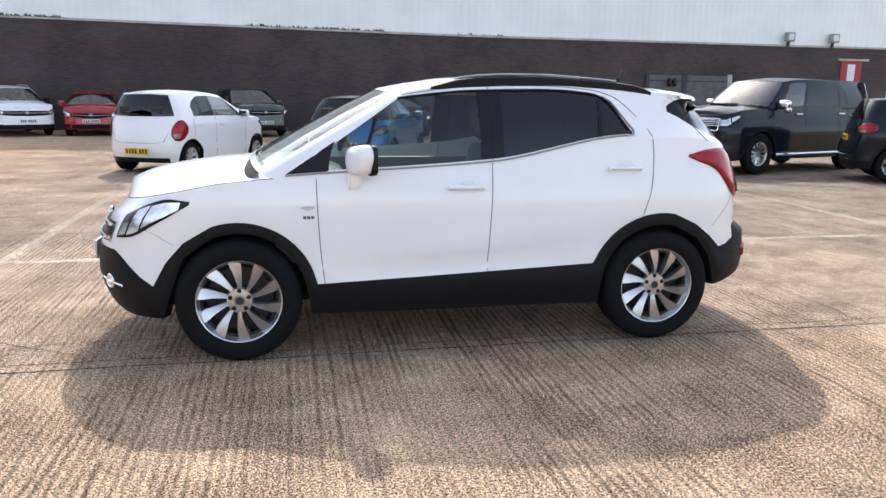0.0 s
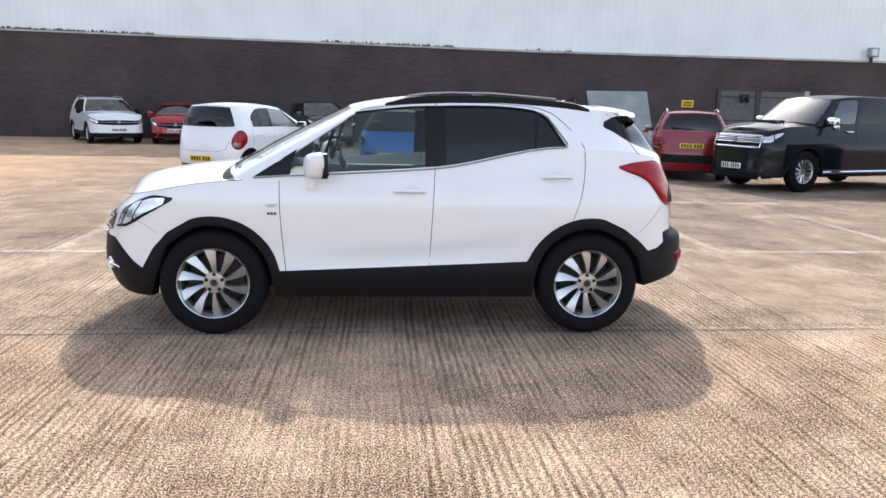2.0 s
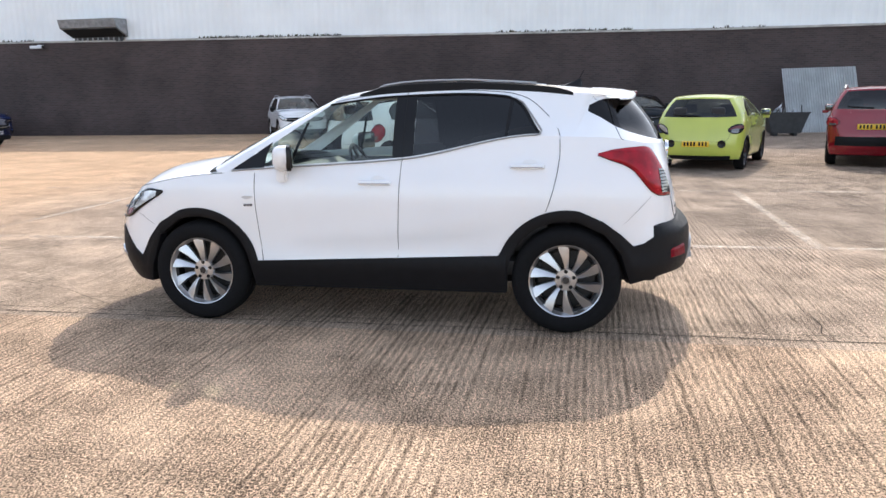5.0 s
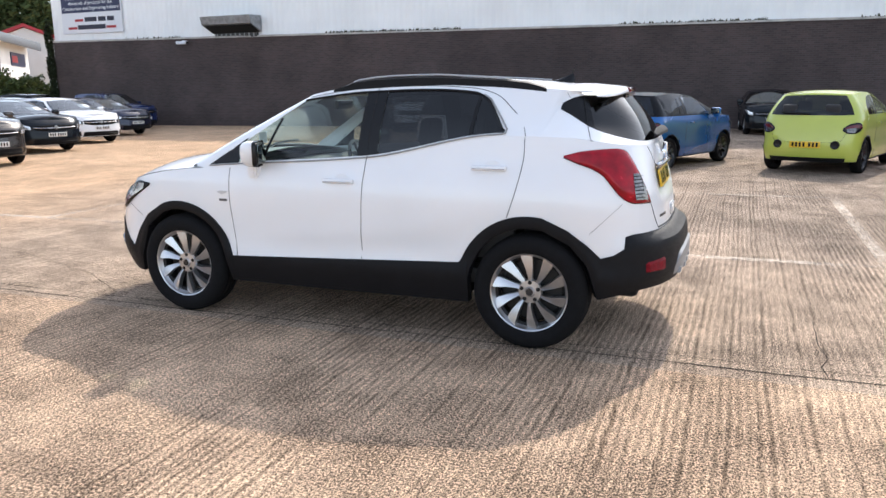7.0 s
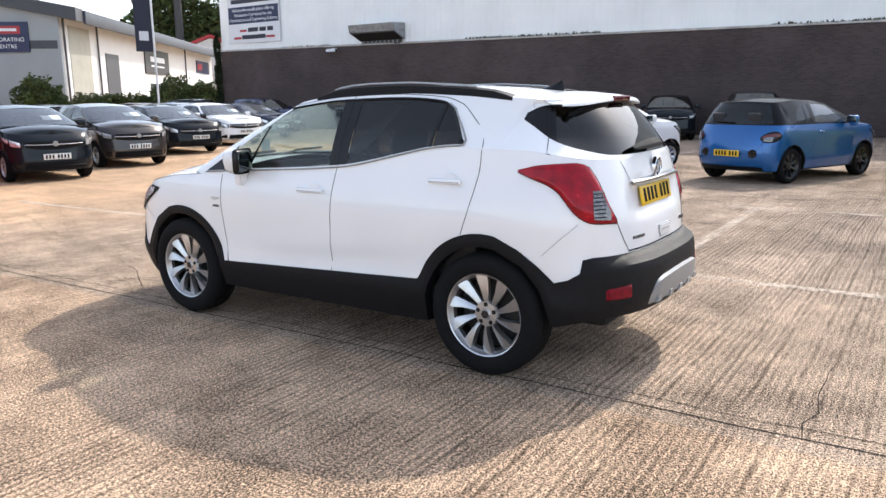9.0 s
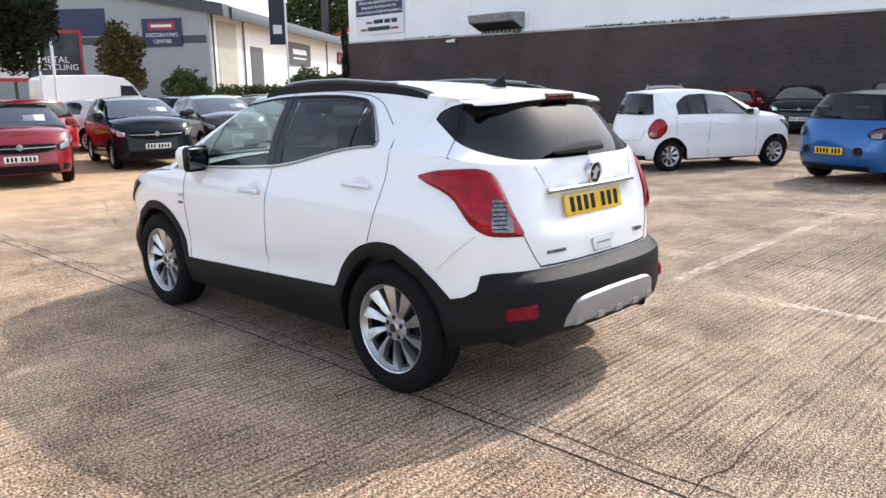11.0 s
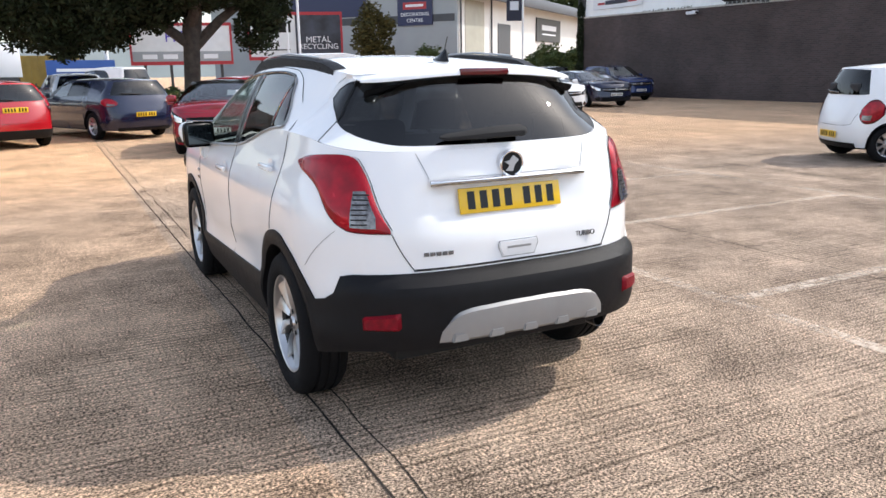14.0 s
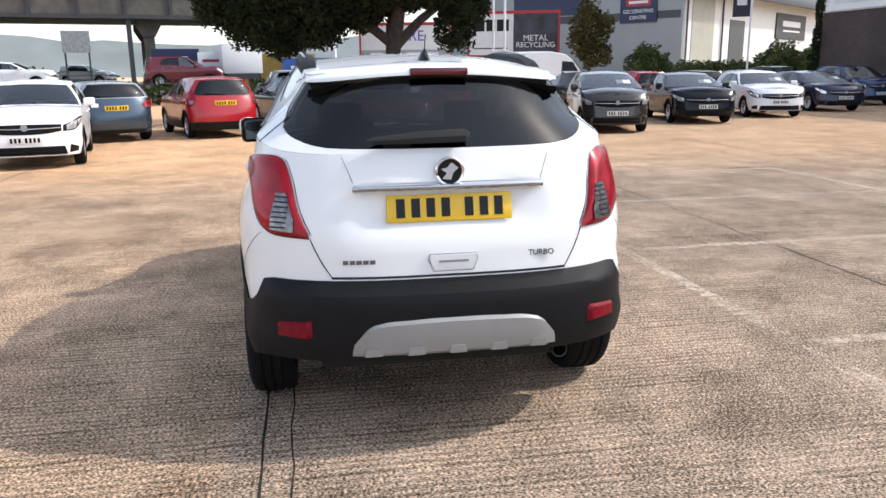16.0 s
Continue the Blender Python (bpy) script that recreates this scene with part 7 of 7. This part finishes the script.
red_unit = thing("red_trimmed_unit", "pale metal unit with a red roof edge", "building", Matrix.Translation((-97.0, 80.0, 0)) @ pose(0, 0, 0, 0, 0, 40))
bm = bmesh.new()
prism(bm, [(-3.8, 0), (-3.8, 9.9), (0, 11.4), (3.8, 9.9), (3.8, 0)], 0, 14, 'Y')
part("wall", bm, PALECLAD, red_unit, smooth=False)
for a, b in (((-4.2, 9.8), (0, 11.5)), ((4.2, 9.8), (0, 11.5))):
    bm = bmesh.new()
    prism(bm, [a, b, (b[0], b[1] + 0.5), (a[0], a[1] + 0.5)], -0.4, 14.4, 'Y')
    part("roof", bm, RED_SIGN, red_unit, smooth=False)

bill_m = material("billboard_white", (0.66, 0.69, 0.71), 0.5, 0, 0, 0.05, 2)
DARKPIC = material("dark_picture", (0.03, 0.035, 0.05), 0.5, 0, 0, 0.6, 1.2)


def board(p, q, z0, z1, label):
    d = Vector((q[0] - p[0], q[1] - p[1], 0))
    m = Matrix.Translation((p[0], p[1], 0)) @ pose(0, 0, 0, 0, 0, math.degrees(math.atan2(d.y, d.x)))
    b = thing("billboard", label, "billboard", m, "billboards")
    L = d.length
    boxed("panel", (0, -0.05, z0), (L, 0.05, z1), bill_m, b)
    for lo, hi in (((-0.15, -0.1, z1), (L + 0.15, 0.12, z1 + 0.22)), ((-0.15, -0.1, z0 - 0.25), (L + 0.15, 0.12, z0)), ((-0.15, -0.1, z0), (0, 0.12, z1)), ((L, -0.1, z0), (L + 0.15, 0.12, z1))):
        boxed("frame", lo, hi, RED_SIGN, b)
    for k in range(4):
        boxed("post", (L * (0.1 + 0.26 * k), 0.06, 0), (L * (0.1 + 0.26 * k) + 0.2, 0.2, z0), DARK_STEEL, b)
    return b, L


b1, L1 = board((-53.9, 11.9), (-51.9, 18.3), 2.75, 5.75, "red-framed billboard, half white and half dark picture")
boxed("dark_half", (L1 * 0.50, -0.08, 2.75), (L1, -0.05, 5.75), DARKPIC, b1)
for a, w in ((0.35, 0.8), (1.3, 0.65), (2.1, 0.9)):
    boxed("emblem_bar", (a, -0.07, 4.5), (a + w, -0.05, 5.35), DULL, b1)
boxed("emblem_bar", (0.3, -0.07, 3.2), (2.9, -0.05, 3.28), DULL, b1)
words("METAL", 0.62, WHITE_SIGN, b1, Matrix.Translation((L1 * 0.75, -0.09, 3.95)) @ FACE)
words("RECYCLING", 0.55, WHITE_SIGN, b1, Matrix.Translation((L1 * 0.75, -0.09, 3.45)) @ FACE)
b2, L2 = board((-55.1, 3.7), (-53.9, 10.4), 2.5, 5.0, "red-framed white billboard with a grey foot band")
boxed("grey_band", (0, -0.08, 2.5), (L2, -0.05, 3.2), GREYCLAD, b2)
words("HERE", 1.1, material("violet_ink", (0.10, 0.07, 0.42), 0.5), b2, Matrix.Translation((L2 * 0.52, -0.07, 4.2)) @ FACE)
for k in range(4):
    boxed("text_bar", (L2 * 0.1 + k * 1.4, -0.1, 2.68), (L2 * 0.1 + k * 1.4 + 1.0, -0.08, 3.0), WHITE_SIGN, b2)

for x, y, h, r in ((-28.1, 8.0, 10, 0.06), (-28.3, 7.55, 10, 0.05), (-42.6, 1.2, 4.2, 0.14), (-42.9, -1.2, 3.4, 0.11)):
    po = thing("flag_pole" if h > 5 else "white_post", "tall white pole without a flag" if h > 5 else "short white post by the road", "pole", Matrix.Translation((x, y, 0)), "poles")
    tubed("shaft", [(0, 0, 0), (0, 0, h)], [r, r * 0.7], WHITE_SIGN, po, 10)
    boxed("foot_plate", (-r * 2, -r * 2, 0), (r * 2, r * 2, 0.03), GALV, po)
bp2 = thing("banner_pole", "pole with a tall dark banner", "pole", Matrix.Translation((-34.4, 23.4, 0)))
tubed("shaft", [(0, 0, 0), (0, 0, 7.6)], 0.06, WHITE_SIGN, bp2, 10)
bn = boxed("banner", (-0.10, -0.95, 4.3), (-0.06, -0.05, 7.3), INK, bp2, m=pose(0, 0, 0, 0, 0, -28))
boxed("banner_bar", (-0.05, -0.75, 4.9), (-0.03, -0.25, 5.4), WHITE_SIGN, bn, m=pose(0, 0, 0, 0, 0, -28))
mast = thing("mast", "dark slender mast above the far trees", "mast", Matrix.Translation((-112, 86, 0)))
tubed("shaft", [(0, 0, 0), (0, 0, 26)], [0.9, 0.6], DARK_STEEL, mast, 8)

CONC = material("stained_concrete", (0.10, 0.090, 0.080), 0.85, 0, 0, 0.3, 1.5, 0.3, 20)
bridge = thing("road_bridge", "weathered concrete and steel road bridge on columns", "bridge", Matrix.Translation((-49.4, -9.0, 0)) @ pose(0, 0, 0, 0, 0, 12.5))
boxed("deck", (-9, -70, 5.2), (0.4, 13, 6.6), CONC, bridge)
boxed("edge_girder", (0.4, -70, 5.05), (0.7, 13, 5.3), DARK_STEEL, bridge)
boxed("parapet", (0.3, -70, 6.6), (0.55, 13, 8.0), CONC, bridge)
for k in range(30):
    boxed("girder_rib", (0.4, -69 + k * 2.75, 5.3), (0.55, -68.8 + k * 2.75, 6.6), DARK_STEEL, bridge)
for y in (-1.6, -16.0, -31.0, -46.0):
    for x in (-1.0, -7.5):
        pr = boxed("column", (x - 0.35, y - 0.35, 0), (x + 0.35, y + 0.35, 4.2), CONC, bridge, 0.05)
        bm = bmesh.new()
        prism(bm, [(y - 0.4, 4.0), (y + 0.4, 4.0), (y + 0.8, 4.7), (y + 0.8, 5.2), (y - 0.8, 5.2), (y - 0.8, 4.7)], x - 0.5, x + 0.5, 'X')
        part("column_head", bm, CONC, bridge, smooth=False)
for y in (-2.8, 8.5, -12.0):
    boxed("steel_post", (0.1, y - 0.15, 0), (0.4, y + 0.15, 5.2), DARK_STEEL, bridge)

BLUEP = material("blue_hoarding", (0.03, 0.09, 0.32), 0.5)
OCHRE = material("ochre_container", (0.35, 0.22, 0.04), 0.6, 0, 0, 0.2, 1)
for x, y, w, z0, z1, mt, lb in ((-42.6, -8.0, 2.6, 1.5, 3.0, NAVY_SIGN, "navy roadside advertising board"), (-42.8, -5.9, 1.8, 1.4, 2.8, WHITE_SIGN, "white roadside advertising board"), (-41.0, -0.2, 3.4, 0.9, 2.4, BLUEP, "blue hoarding by the road"), (-46.0, -14.3, 1.6, 2.9, 4.2, GALV, "back of a large grey road sign")):
    sb = thing("roadside_board", lb, "sign", Matrix.Translation((x, y, 0)) @ pose(0, 0, 0, 0, 0, 8))
    boxed("panel", (-0.04, -w / 2, z0), (0.04, w / 2, z1), mt, sb)
    for s in (-0.42, 0.42):
        boxed("post", (-0.12, s * w - 0.05, 0), (-0.04, s * w + 0.05, z1), DARK_STEEL, sb)
    for k in range(0 if mt is GALV else 2):
        boxed("text_bar", (0.04, -w * 0.36, z0 + (z1 - z0) * (0.25 + 0.35 * k)), (0.05, w * (0.05 + 0.2 * k), z0 + (z1 - z0) * (0.36 + 0.35 * k)), WHITE_SIGN if mt is not WHITE_SIGN else RED_SIGN, sb)
box_truck = thing("box_truck", "white box lorry standing by the road", "lorry", Matrix.Translation((-43.5, -4.6, 0.858)) @ pose(0, 0, 0, 0, 0, 10))
boxed("box_body", (-3.0, -1.1, 0.7), (3.0, 1.1, 2.35), WHITE_SIGN, box_truck, 0.04)
boxed("chassis", (-3.0, -0.9, 0.4), (3.0, 0.9, 0.7), DARK_STEEL, box_truck)
for x in (-2.0, 2.0):
    for s in (1, -1):
        wheel(box_truck, x, s * 0.95, 0.36, 0.2, GALV, 6, 16, 0.24, s)
cont = thing("shipping_container", "ochre shipping container beyond the road", "container", Matrix.Translation((-52.5, -4.0, 0)) @ pose(0, 0, 0, 0, 0, 8))
boxed("shell", (-1.2, -6, 0.15), (1.2, 4, 2.9), OCHRE, cont, 0.04)
for k in range(24):
    boxed("rib", (1.2, -5.9 + k * 0.41, 0.3), (1.24, -5.7 + k * 0.41, 2.75), OCHRE, cont)
fence = thing("fence", "dark palisade fence along the road", "fence", Matrix.Translation((-37.4, 0, 0)))
for k in range(70):
    y = -24 + k * 0.36
    boxed("pale", (-0.02, y - 0.05, 0.1), (0.02, y + 0.05, 1.25), DARK_STEEL, fence)
boxed("rail", (0.02, -24.2, 0.4), (0.06, 1.4, 0.46), DARK_STEEL, fence)
boxed("rail", (0.02, -24.2, 1.0), (0.06, 1.4, 1.06), DARK_STEEL, fence)
# the road beyond the yard
ASPH = material("grey_asphalt", (0.06, 0.06, 0.062), 0.9, 0, 0, 0.15, 3, 0.3, 80)
BANK = material("rough_grass_bank", (0.10, 0.105, 0.06), 0.95, 0, 0, 0.4, 2.5, 0.6, 14)
bm = bmesh.new()
prism(bm, [(-37.7, 0.0), (-38.9, 0.85), (-80.0, 0.85), (-81.0, 0.0)], -90.0, 2.6, 'Y')
tagged(part("ground_bank", bm, BANK, None, smooth=False), "rough grass bank that carries the road", "bank", kind="structure")
ribbon("road", [(-44.5, -88), (-43.6, -20), (-44.5, 2.4)], 9.0, ASPH, 0.856, "grey asphalt road on the bank beyond the yard", "road", kind="structure")

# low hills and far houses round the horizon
# pale grey-green base colour carries the haze of distance
HILL = material("haze_tinted_far_hills", (0.20, 0.23, 0.23), 1.0, 0, 0, 0.2, 0.02)
bm = bmesh.new()
prev = first = None
for k in range(160):
    a = 2 * math.pi * k / 160
    d = Vector((math.cos(a), math.sin(a), 0))
    h = 25 + 9 * noise.noise(Vector((math.cos(a) * 3, math.sin(a) * 3, 1))) + 4 * noise.noise(Vector((math.cos(a) * 14, math.sin(a) * 14, 5)))
    q = [bm.verts.new(d * 520 + Vector((0, 0, -1))), bm.verts.new(d * 560 + Vector((0, 0, max(4, h)))), bm.verts.new(d * 640 + Vector((0, 0, -1)))]
    if prev:
        strip(bm, prev, q)
    else:
        first = q
    prev = q
strip(bm, prev, first)
tagged(part("backdrop_hills", bm, HILL, None), "low hills on the horizon, haze put into their colour", "hills", kind="structure")
